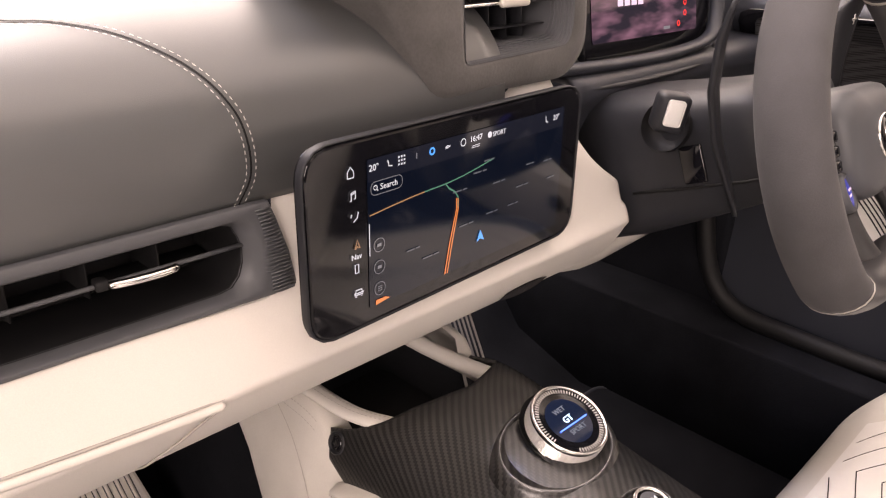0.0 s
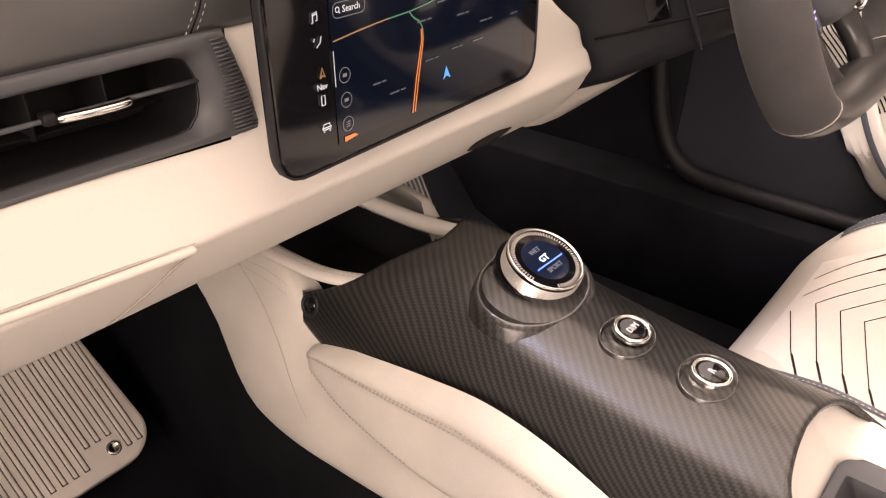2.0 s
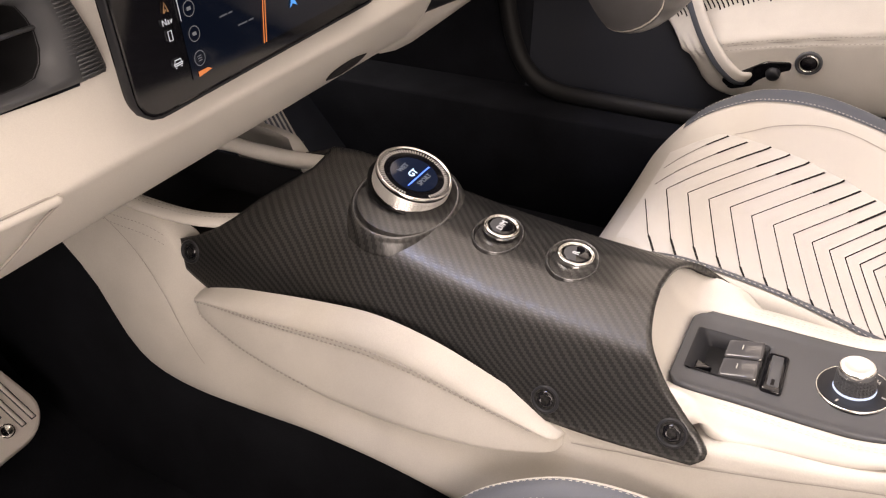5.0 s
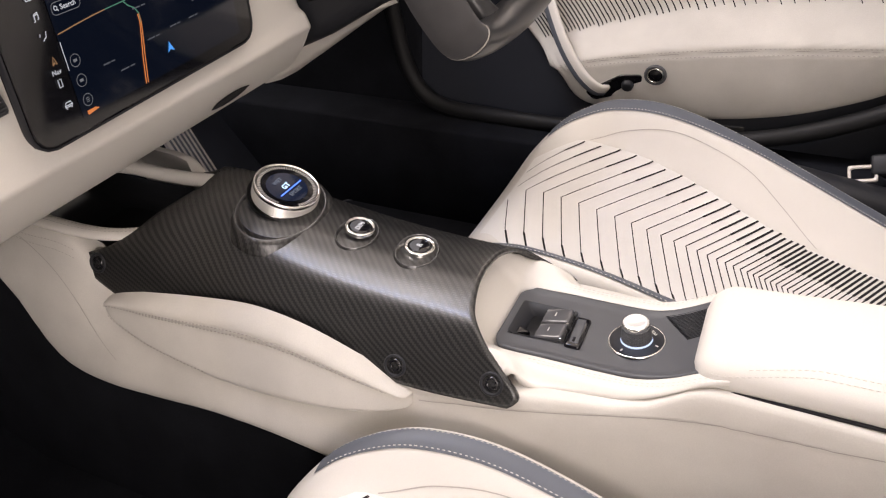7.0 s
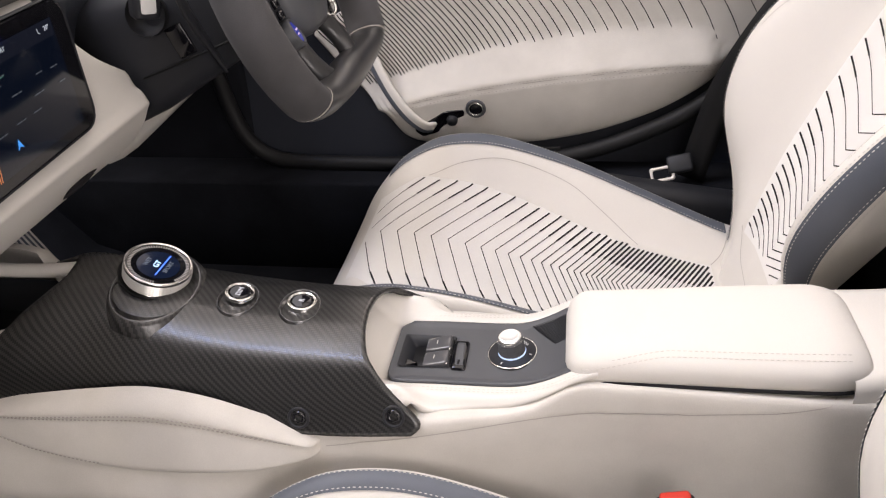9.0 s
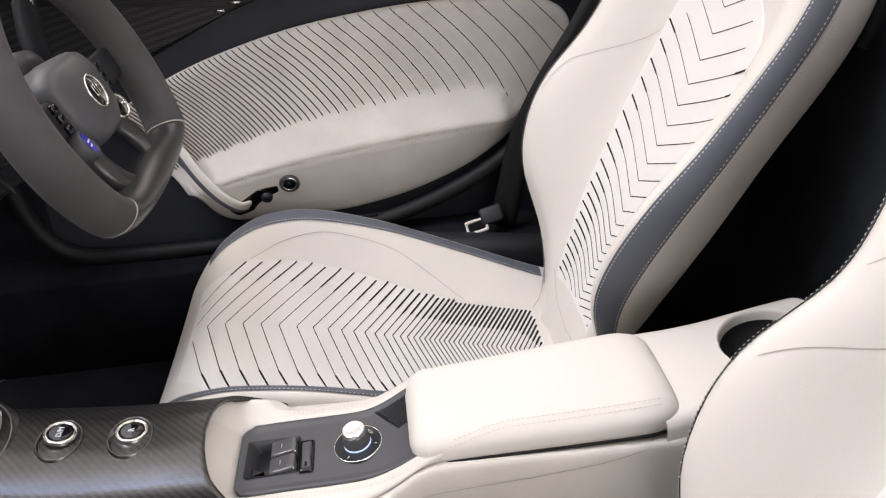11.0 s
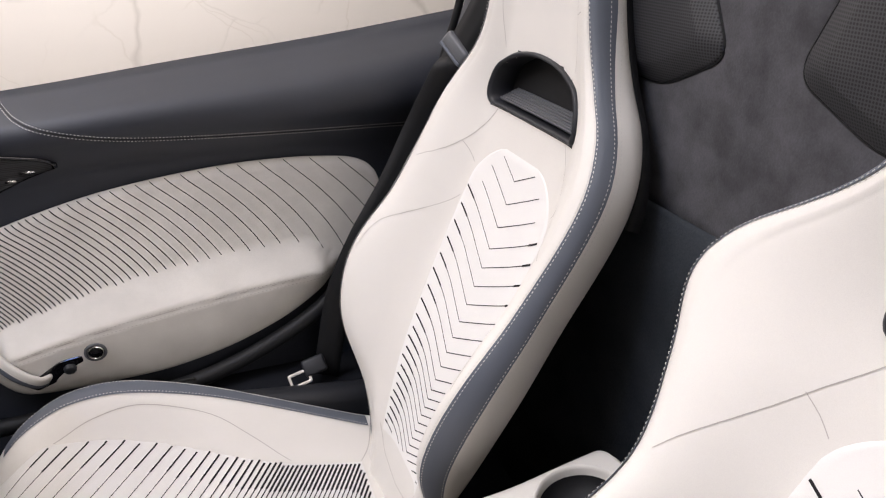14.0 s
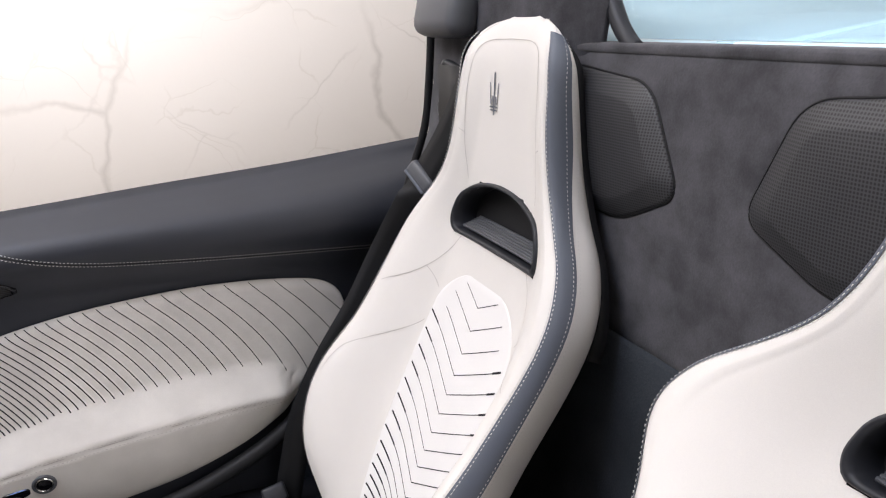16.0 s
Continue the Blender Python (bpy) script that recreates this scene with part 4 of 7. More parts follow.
part("lower_ring", lathe([(0.0322, -0.0142), (0.0332, -0.0150), (0.0326, -0.0160), (0.0300, -0.0165)], 72, DIAL), CHROME, dial)
part("gap", lathe([(0.0370, -0.013), (0.0355, -0.0175), (0.030, -0.0175)], 72, DIAL), RUBBER, dial)
part("face", lathe([(0.0301, 0.0006), (0.0250, -0.0006), (0.0, -0.0006)], 72, DIAL), GLOSS, dial, "glossy black round display")
bm = bmesh.new()
for k in range(72):
    if 198 < k * 5 < 236:
        continue
    m = DIAL @ pose(0, 0, 0, 0, 0, k * 5) @ Matrix.Translation((0.0276, 0, 0.0004))
    merge(bm, block(0.0034, 0.0009, 0.0004, 0, 1, m))
part("tick_ring", bm, THREAD_W, dial, "ring of pale tick marks")
part("wet_light", text_bm("WET", 0.0062, DIAL @ Matrix.Translation((-0.001, 0.0105, 0.0002))), glow("dim_grey_blue_light", (0.28, 0.34, 0.45), 0.5), dial)
part("gt_light", text_bm("GT", 0.0078, DIAL @ Matrix.Translation((0, 0.0012, 0.0002))), glow("bright_blue_white_light", (0.45, 0.72, 1.0), 2.2), dial)
part("sport_light", text_bm("SPORT", 0.0062, DIAL @ Matrix.Translation((0.001, -0.0098, 0.0002))), glow("dim_grey_light", (0.30, 0.36, 0.45), 0.5), dial)
part("bar_light", block(0.034, 0.0011, 0.0002, 0, 1, DIAL @ Matrix.Translation((0.001, -0.0042, 0.0002))), glow("deep_blue_light", (0.05, 0.16, 0.9), 2.5), dial)
part("screen_glow", lathe([(0.0205, -0.0003), (0.0, -0.0003)], 48, DIAL), glow("night_blue_display", (0.008, 0.014, 0.035), 1.0), dial)


def spot_face(m, owner, rx, ry, shift, drop):
    """A polished dish cut level into the cover round a control, with a crisp rim and a sloping outer wall."""
    def oval(share, h, n=72):
        return [m @ Vector((shift + rx * share * math.cos(q), ry * share * math.sin(q), h - drop)) for q in np.linspace(0, 2 * math.pi, n + 1)[:-1]]

    rows = [oval(share, h) for share, h in ((1.012, 0.0), (0.96, -0.0008), (0.86, -0.0036), (0.74, -0.0052), (0.30, -0.0056))]
    dish = part("dish", face_out(sheet(rows, True, uv=lambda i, j: rows[i][j].yx), (0, 0, 3)), POLISHED, owner, "polished carbon fibre dish")
    skirts = [oval(share, h) for share, h in ((1.20, -0.012), (1.11, -0.0042), (1.05, -0.0009), (1.008, 0.0))]
    part("shoulder", face_out(sheet(skirts, True, uv=lambda i, j: skirts[i][j].yx), (0, 0, 3)), CARBON, dish, "satin carbon fibre shoulder")
    part("rim", face_out(sheet([oval(share, h) for share, h in ((1.030, -0.0010), (1.016, 0.0003), (1.0, 0.0005), (0.984, 0.0002), (0.972, -0.0012))], True), (0, 0, 3)), POLISHED_RIM, dish)


spot_face(seat_on_cover((0.008, 0.083, cover_top(0.083) + 0.0030), (-0.11, -0.19, 1), (1, 0, 0)), dial, 0.0500, 0.0400, -0.0135, 0.0)
part("skirt", lathe([(0.0312, -0.014), (0.0312, -0.032)], 60, DIAL), RUBBER, dial)
for y, z, words in ((0.0005, 0.3960, "D/M"), (-0.062, 0.3880, "R")):
    m = seat_on_cover((0.002, y, z + 0.0015), (-0.02, -0.22 if y > -0.03 else -0.12, 1), (1, 0, 0))
    b = tagged(mesh_ob("gear_button", lathe([(0.0, 0.0012), (0.0085, 0.0016), (0.0103, 0.0008), (0.0107, -0.002)], 48, m), GLOSS), "round glossy gear button in a chrome ring", "button", "gear buttons")
    part("chrome_ring", lathe([(0.0113, -0.002), (0.0115, 0.0014), (0.0120, 0.0019), (0.0125, 0.0006), (0.0130, 0.0016), (0.0137, 0.0022), (0.0142, 0.0012), (0.0145, -0.002)], 48, m), CHROME, b)
    part("glass_half", plate([(0.0094 * math.cos(a), 0.0094 * math.sin(a)) for a in np.linspace(0.3, math.pi + 0.3, 20)], 0.0003, 0, m @ Matrix.Translation((0, 0, 0.0019))), GREYPLASTIC, b)
    part("letters", text_bm(words, 0.0076 if words == "R" else 0.0070, m @ Matrix.Translation((0, 0, 0.0023))), glow("white_letter_light", (0.9, 0.93, 1.0), 0.8), b)
    spot_face(seat_on_cover((0.002, y, cover_top(y) + 0.0030), (-0.09, -0.14, 1), (1, 0, 0)), b, 0.0232, 0.0190, -0.0060, 0.0)

# ---- seats ----
SEAT_X = 0.315
CUSH_LINE = spline([(a, b, 0) for a, b in [(0.015, 0.08), (0.013, 0.16), (0.002, 0.225), (-0.022, 0.262), (-0.055, 0.281), (-0.10, 0.281), (-0.17, 0.267), (-0.26, 0.243), (-0.38, 0.209), (-0.48, 0.181), (-0.545, 0.165), (-0.60, 0.16)]], 81)


def cush_w(y):
    return soft_lerp([(-0.6, 0.185), (-0.5, 0.215), (-0.35, 0.247), (-0.2, 0.257), (-0.12, 0.246), (-0.06, 0.222), (-0.02, 0.192), (0.0, 0.172), (0.02, 0.160)], y)


def cush_bol(y):
    return soft_lerp([(-0.6, 0.03), (-0.5, 0.038), (-0.4, 0.046), (-0.3, 0.056), (-0.2, 0.058), (-0.12, 0.044), (-0.06, 0.018), (-0.02, 0.003), (0.02, 0.0)], y)


def cush_ins(y):
    return soft_lerp([(-0.6, 0.105), (-0.52, 0.108), (-0.42, 0.108), (-0.34, 0.128), (-0.26, 0.156), (-0.18, 0.170), (-0.1, 0.165), (-0.04, 0.15), (0.02, 0.13)], y)


def cush_base(y):
    top = [p for p in CUSH_LINE if p.x < -0.03]
    for a, b in zip(top, top[1:]):
        if b.x <= y <= a.x:
            return a.y + (b.y - a.y) * (y - a.x) / (b.x - a.x)
    return top[0].y if y > top[0].x else top[-1].y


def cush_rise(x, y):
    ins, crest = cush_ins(y), cush_w(y) - 0.020
    return 0.003 * min(abs(x) / ins, 1) ** 2 + cush_bol(y) * ease((abs(x) - ins * 0.93) / (crest - ins * 0.93))


def cush_at(x, y, lift=0.0):
    p = Vector((x, y, cush_base(y) + cush_rise(x, y)))
    if lift:
        p += cush_normal(x, y) * lift
    return p


def cush_normal(x, y):
    du = cush_at(x + 0.003, y) - cush_at(x - 0.003, y)
    dv = cush_at(x, y + 0.003) - cush_at(x, y - 0.003)
    return du.cross(dv).normalized()


BACK_LINE = spline([(a, b, 0) for a, b in [(-0.530, 0.130), (-0.562, 0.225), (-0.607, 0.335), (-0.652, 0.440), (-0.698, 0.545), (-0.735, 0.64), (-0.757, 0.72), (-0.766, 0.79), (-0.770, 0.86), (-0.772, 0.92), (-0.775, 0.960), (-0.781, 0.985), (-0.790, 1.003), (-0.799, 1.010)]], 90)


def back_line(z):
    for a, b in zip(BACK_LINE, BACK_LINE[1:]):
        if a.y <= z <= b.y:
            t = (z - a.y) / (b.y - a.y)
            d = (b - a).normalized()
            return a.x + (b.x - a.x) * t, Vector((0, d.y, -d.x))
    d = (BACK_LINE[-1] - BACK_LINE[-2]).normalized()
    return BACK_LINE[-1].x, Vector((0, d.y, -d.x))


SHOULDER = [(0.3, 0.0), (1.0, 0.0)]
SEAM = [(0.093, 0.722), (0.122, 0.686), (0.146, 0.659), (0.174, 0.633), (0.203, 0.612)]
LOW_SEAM = [(0.124, 0.588), (0.154, 0.557), (0.180, 0.528), (0.200, 0.501), (0.207, 0.463), (0.208, 0.42)]


def back_w(z):
    return soft_lerp(SHOULDER, z) + soft_lerp([(0.13, 0.123), (0.2, 0.148), (0.27, 0.175), (0.35, 0.207), (0.45, 0.233), (0.55, 0.233), (0.64, 0.233), (0.70, 0.225), (0.75, 0.200), (0.79, 0.168), (0.83, 0.146), (0.88, 0.131), (0.95, 0.120), (0.975, 0.112), (0.99, 0.098), (1.002, 0.078), (1.010, 0.050)], z)


def back_bol(z):
    return soft_lerp([(0.13, -0.012), (0.2, -0.004), (0.27, 0.026), (0.35, 0.086), (0.41, 0.103), (0.47, 0.099), (0.55, 0.074), (0.64, 0.056), (0.72, 0.040), (0.80, 0.019), (0.9, 0.012), (0.97, 0.006), (1.01, -0.004)], z)


def back_inlay(z):
    """Half the width of the backrest's inlay."""
    return min(soft_lerp([(0.2, 0.074), (0.28, 0.085), (0.33, 0.094), (0.40, 0.108), (0.457, 0.118), (0.51, 0.124), (0.57, 0.124), (0.62, 0.119), (0.67, 0.108), (0.75, 0.10), (0.85, 0.075), (1.02, 0.03)], z), back_w(z) * 0.62)


def back_fore(x, z):
    """How far the backrest's face stands forward of its centre line."""
    w, b, bw, x = back_w(z), back_bol(z), back_inlay(z), abs(x)
    rise = soft_lerp([(0.2, 0.006), (0.28, 0.016), (0.36, 0.020), (0.46, 0.014), (0.56, 0.009), (0.66, 0.005), (0.75, 0.002), (1.0, 0.001)], z)
    flat_w = 0.42 * bw
    if x < bw:
        return rise * (max(0.0, x - flat_w) / (bw - flat_w)) ** 2
    # from the inlay's edge a smooth climb to the bolster's crest
    span = w * 0.90 - bw
    t = min((x - bw) / span, 1.0)
    m0 = 2 * rise / (bw - flat_w) * span
    return (2 * t**3 - 3 * t**2 + 1) * rise + (t**3 - 2 * t**2 + t) * m0 + (-2 * t**3 + 3 * t**2) * b


def back_at(x, z, lift=0.0):
    y, n = back_line(z)
    p = Vector((x, y, z)) + n * (back_fore(x, z) + lift)
    return p


def back_normal(x, z):
    du = back_at(x + 0.003, z) - back_at(x - 0.003, z)
    dv = back_at(x, z + 0.004) - back_at(x, z - 0.004)
    n = du.cross(dv).normalized()
    return n if n.y > 0 else -n


def roll_cush(y):
    """The rolled outer edge of the cushion, from its crest down: offsets (x, z)."""
    w, b = cush_w(y), cush_bol(y)
    return [(w - 0.020, b + 0.003), (w - 0.010, b + 0.001), (w - 0.003, b - 0.007), (w, b - 0.022), (w - 0.004, b - 0.07), (w - 0.02, b - 0.15)]


def roll_back(z):
    w, b = back_w(z), back_bol(z)
    depth = soft_lerp([(0.13, 0.015), (0.4, 0.022), (0.55, 0.03), (0.7, 0.04), (0.8, 0.04), (0.95, 0.034), (1.01, 0.012)], z)
    k = ease((z - 0.40) / 0.40)
    return [(w * 0.90, b + 0.002), (w * 0.955, b * 0.985), (w * 0.99, b * (0.80 + 0.06 * k)), (w * (0.985 + 0.025 * k), b * 0.62), (w * (0.93 + 0.085 * k), b * (0.40 - 0.2 * k) - depth * 0.1), (w * (0.83 + 0.155 * k), -depth * 0.6 * k), (w * (0.7 + 0.15 * k), -depth * (0.3 + 0.7 * k)), (w * 0.4, -depth * 1.05), (0, -depth * 1.05)]


HOLE = rounded([(-0.112, 0.727), (0.112, 0.727), (0.117, 0.744), (0.105, 0.775), (0.06, 0.795), (0, 0.802), (-0.06, 0.795), (-0.105, 0.775), (-0.117, 0.744)], [0.010, 0.010, 0.02, 0.03, 0.03, 0.03, 0.03, 0.03, 0.02], 4)


def inside(poly, x, y):
    hit = False
    for i in range(len(poly)):
        (xa, ya), (xb, yb) = poly[i - 1][:2], poly[i][:2]
        if (ya > y) != (yb > y) and x < (xb - xa) * (y - ya) / (yb - ya) + xa:
            hit = not hit
    return hit


def edge_strip(bm, path, a, b, n=5):
    """Rows of a strip between two lines given by path(t, share)."""
    rows = [[path(t, a + (b - a) * k / n) for k in range(n + 1)] for t in np.linspace(0, 1, 60)]
    return add_rows(bm, rows)


def make_seat(label, emblem_x):
    seat = thing("bucket_seat", label, "seat", "bucket seats")
    # cushion body
    rows = []
    for p in CUSH_LINE:
        y, z = p.x, p.y
        w = cush_w(y)
        xs = list(np.linspace(0, w - 0.020, 28))[:-1]
        half = [(x, cush_rise(x, y)) for x in xs] + [(q.x, q.y) for q in spline([(a, b, 0) for a, b in roll_cush(y)], 16)]
        rows.append([Vector((-a, y, z + b)) for a, b in half[:0:-1]] + [Vector((a, y, z + b)) for a, b in half])
    cushion = part("cushion", face_out(sheet(rows), (0, -0.2, 3)), CREAM, seat, "cream leather cushion with raised bolsters")
    # backrest body with its opening
    rows = []
    for p in BACK_LINE:
        y, z = p.x, p.y
        _, n = back_line(min(z, 1.0099))
        w = back_w(z)
        half = [(x, back_fore(x, z)) for x in list(np.linspace(0, w * 0.90, 36))[:-1]] + [(q.x, q.y) for q in spline([(a, b, 0) for a, b in roll_back(z)], 24)]
        rows.append([Vector((a, y, z)) + n * b for a, b in half] + [Vector((-a, y, z)) + n * b for a, b in half[-2:0:-1]])
    bm = sheet(rows, True, True)
    bm.faces.ensure_lookup_table()
    wide = [(x * 1.04, 0.763 + (z - 0.763) * 1.09) for x, z in HOLE]
    gone = [f for f in bm.faces if inside(wide, (c := f.calc_center_median()).x, c.z) and c.y > back_line(min(c.z, 1.0))[0] - 0.008]
    face_out(bm)
    bmesh.ops.delete(bm, geom=gone, context="FACES")
    back = part("backrest", bm, CREAM, seat, "cream leather backrest with built-in headrest")
    # black shell behind the backrest
    rows = []
    for p in BACK_LINE:
        if 0.66 < p.y < 0.99:
            y, n = back_line(p.y)
            w = back_w(p.y)
            d = soft_lerp([(0.2, 0.02), (0.5, 0.03), (0.7, 0.042), (0.95, 0.036), (1.01, 0.012)], p.y)
            rows.append([Vector((a, y, p.y)) + n * b for a, b in ((-w * 0.9, -d * 0.7), (-w * 0.92, -d - 0.002), (-w * 0.82, -d - 0.010), (-w * 0.5, -d - 0.020), (0, -d - 0.024), (w * 0.5, -d - 0.020), (w * 0.82, -d - 0.010), (w * 0.92, -d - 0.002), (w * 0.9, -d * 0.7))])
    part("back_shell", thicken(face_out(sheet(rows), (0, -3, 0.6)), 0.003), RUBBER, seat, "black moulded back shell")
    # opening: frame, deep sleeve, ribbed floor
    hole = part("belt_opening", bmesh.new(), PLASTIC, seat, "black ribbed opening below the headrest")
    big = [(x * 1.07, 0.763 + (z - 0.763) * 1.16) for x, z in HOLE]
    bm = ring_between(big, HOLE, [(0, -0.004), (0.0, 0.003), (0.5, 0.006), (1, 0.001), (1, -0.032)], lambda p, d: back_at(p.x, p.y, d))
    part("frame", face_out(bm, (0, 3, 0.9)), PLASTIC, hole)
    bm = sheet([[back_at(x, z, -0.031) for x in np.linspace(-0.135, 0.135, 12)] for z in np.linspace(0.70, 0.83, 8)])
    part("backing", face_out(bm, (0, 3, 0.9)), RUBBER, hole)
    for k in range(7):
        z = 0.733 + 0.002 * k
        bm = tube([back_at(x, z, -0.003 - 0.0038 * k) for x in np.linspace(-0.1, 0.1, 14)], 0.0022, 6)
        part("rib", bm, GREYPLASTIC, hole)
    # cushion inlay and its chevron slits
    ys = np.linspace(-0.036, -0.528, 64)
    shape = lambda y: cush_ins(y) * (1 if y < -0.09 else 0.75 + 0.25 * ease((-0.036 - y) / 0.054))  # noqa: E731
    rows = [[cush_at(shape(y) * u, y, 0.0012 if abs(u) < 0.97 else -0.0006) for u in np.linspace(-1, 1, 33)] for y in ys]
    inlay = part("cushion_inlay", face_out(sheet(rows), (0, -0.2, 3)), IVORY, seat, "ivory suede inlay with dark chevron slits")
    y0, step, k = -0.012, 0.0235, 0
    while y0 > -0.60:
        for side in (-1, 1):
            end = 0.0
            pts = []
            for u in np.linspace(0, 1, 26):
                x = 0.18 * u * side
                y = y0 - (0.50 if side > 0 else 0.30) * abs(x) - 0.10 * x * x
                if y < -0.526 or abs(x) > shape(y) * 0.985 or y > -0.04:
                    if pts:
                        break
                    continue
                pts.append((x, y))
            if len(pts) < 3:
                continue
            dense = ease((-y0 - 0.16) / 0.2)
            bold = (0.64 - 0.20 * dense) if side > 0 else (0.62 + 0.30 * dense)
            run = [cush_at(x, y) for x, y in pts]
            nrm = [cush_normal(x, y) for x, y in pts]
            cut = max(2, int(len(pts) * bold))
            if k > 0 or side > 0:
                bm = add_rows(bmesh.new(), ribbon(run[: cut + 1], nrm[: cut + 1], 0.0011 + 0.0006 * dense, 0.0017))
                if cut < len(run) - 1:
                    add_rows(bm, ribbon(run[cut:], nrm[cut:], 0.0026 + 0.0007 * dense, 0.0018))
                part("slit", bm, SLIT, inlay)
        y0 -= step
        if y0 < -0.17:
            step = max(0.0068, step * 0.915)
        k += 1
    # backrest inlay
    zs = np.linspace(0.245, 0.678, 70)
    bw = lambda z: back_inlay(z) * (1.0 if z < 0.618 else math.sqrt(max(0.0, 1 - ((z - 0.618) / 0.061) ** 2)) * 0.78 + 0.22)  # noqa: E731
    rows = [[back_at(bw(z) * u, z, 0.0012 if abs(u) < 0.96 and z < 0.674 else -0.0008) for u in np.linspace(-1, 1, 41)] for z in zs]
    inlay = part("backrest_inlay", face_out(sheet(rows), (0, 3, 0.5)), IVORY, seat, "ivory suede inlay with dark chevron slits")
    z0, k = 0.646, 0
    while z0 > 0.16:
        for side in (-1, 1):
            pts = []
            for u in np.linspace(0, 1, 26):
                x = 0.13 * u * side
                z = z0 + 0.425 * abs(x) + 0.10 * x * x
                if z > 0.672 or abs(x) > bw(z) * (0.955 if side > 0 else 0.94) or z < 0.25:
                    if pts:
                        break
                    continue
                pts.append((x, z))
            if len(pts) < 3:
                continue
            low = ease((0.50 - z0) / 0.16)
            run = [back_at(x, z) for x, z in pts]
            nrm = [back_normal(x, z) for x, z in pts]
            cut = int(len(pts) * ((0.80 + 0.2 * ease((0.42 - z0) / 0.04)) if side < 0 else (0.78 - 0.12 * low)))
            thin = 0.0011 + 0.0004 * low
            bm = add_rows(bmesh.new(), ribbon(run[: cut + 1], nrm[: cut + 1], thin, 0.0016))
            if cut < len(run) - 1 and 2 < k:
                add_rows(bm, ribbon(run[cut:], nrm[cut:], 0.0027, 0.0017))
            part("slit", bm, SLIT, inlay)
        z0 -= soft_lerp([(0.2, 0.0095), (0.30, 0.0118), (0.36, 0.0138), (0.39, 0.0195), (0.44, 0.0220), (0.50, 0.0252), (0.56, 0.0262), (0.60, 0.0305)], z0)
        k += 1
    # slate edging with two rows of stitching on cushion and backrest
    for side in (-1, 1):
        def cush_edge(t, s, lift=0.0012, side=side):
            y = -0.035 - 0.52 * t
            pts = [(cush_w(y) - q, cush_rise(cush_w(y) - q, y)) for q in (0.060, 0.047, 0.034)] + roll_cush(y)[:4]
            c = spline([(a, b, 0) for a, b in pts], 21)
            i = min(max(s, 0), 1) * 20
            k = min(int(i), 19)
            q, d = c[k].lerp(c[k + 1], i - k), (c[k + 1] - c[k]).normalized()
            return Vector((side * (q.x - d.y * lift), y, cush_base(y) + q.y + d.x * lift))

        bm = edge_strip(bmesh.new(), cush_edge, 0.28, 0.56)
        low_strip = part("cushion_edging", face_out(bm, (0, -0.2, 3)), SLATE, seat, "slate grey leather edging strip")

        def back_edge(t, s, lift=0.0012, side=side):
            z = 0.150 + 0.842 * t
            lift += 0.0032 * ease((z - 0.93) / 0.04)
            s = 0.46 + (s - 0.46) * (1 + 0.9 * ease((z - 0.74) / 0.15)) + 0.13 * ease((z - 0.55) / 0.2) + 0.07 * ease((z - 0.66) / 0.16)
            c = spline([(a, b, 0) for a, b in [(back_w(z) * 0.82, back_fore(back_w(z) * 0.82, z))] + roll_back(z)[:6]], 31)
            i = min(max(s, 0), 1) * 30
            k = min(int(i), 29)
            q, d = c[k].lerp(c[k + 1], i - k), (c[k + 1] - c[k]).normalized()
            y, n = back_line(z)
            return Vector((side * (q.x - d.y * lift), y, z)) + n * (q.y + d.x * lift)

        bm = edge_strip(bmesh.new(), back_edge, 0.30, 0.62)
        strip = part("backrest_edging", face_out(bm, (side * 2, 3, 0.8)), SLATE, seat, "slate grey leather edging strip")
        for s, lift in ((0.27, 0.0006), (0.335, 0.0016), (0.585, 0.0016), (0.66, 0.0006)):
            ts = np.linspace(0, 1, 90)
            run = [back_edge(t, s, lift) for t in ts]
            nrm = [(back_edge(t, s, 0.01) - back_edge(t, s, 0.0)).normalized() for t in ts]
            part("stitching", dashes(run, nrm, 0.0034, 0.0015, 0.0010, 0.0008), THREAD_W, strip)
        for s in (0.31, 0.53):
            ts = np.linspace(0.02, 1, 70)
            run = [cush_edge(t, s, 0.0016) for t in ts]
            nrm = [(cush_edge(t, s, 0.01) - cush_edge(t, s, 0.0)).normalized() for t in ts]
            part("stitching", dashes(run, nrm, 0.0034, 0.0015, 0.0010, 0.0008), THREAD_W, low_strip)
    # seams
    for side in (-1, 1):
        for path in (SEAM,
                     LOW_SEAM,
                     [(0.146, 0.659), (0.132, 0.650), (0.118, 0.638)],
                     [(0.094, 0.800), (0.099, 0.84), (0.098, 0.88), (0.094, 0.93), (0.082, 0.968), (0.055, 0.982), (0.0, 0.985)],
                     [(0.098, 0.862), (0.105, 0.865), (0.111, 0.867)],
                     [(0.085, 0.25), (0.055, 0.215), (0.0, 0.205)]):
            c = spline([(a, b, 0) for a, b in path], 30)
            part("seam", add_rows(bmesh.new(), ribbon([back_at(side * p.x, p.y) for p in c], [back_normal(side * p.x, p.y) for p in c], 0.0009, 0.0006)), THREAD_D, back)
        for path in ([(0.165, -0.10), (0.192, -0.15), (0.205, -0.22), (0.19, -0.31), (0.155, -0.37), (0.112, -0.42)],
                     [(0.108, -0.528), (0.135, -0.548), (0.175, -0.562)]):
            c = spline([(a, b, 0) for a, b in path], 30)
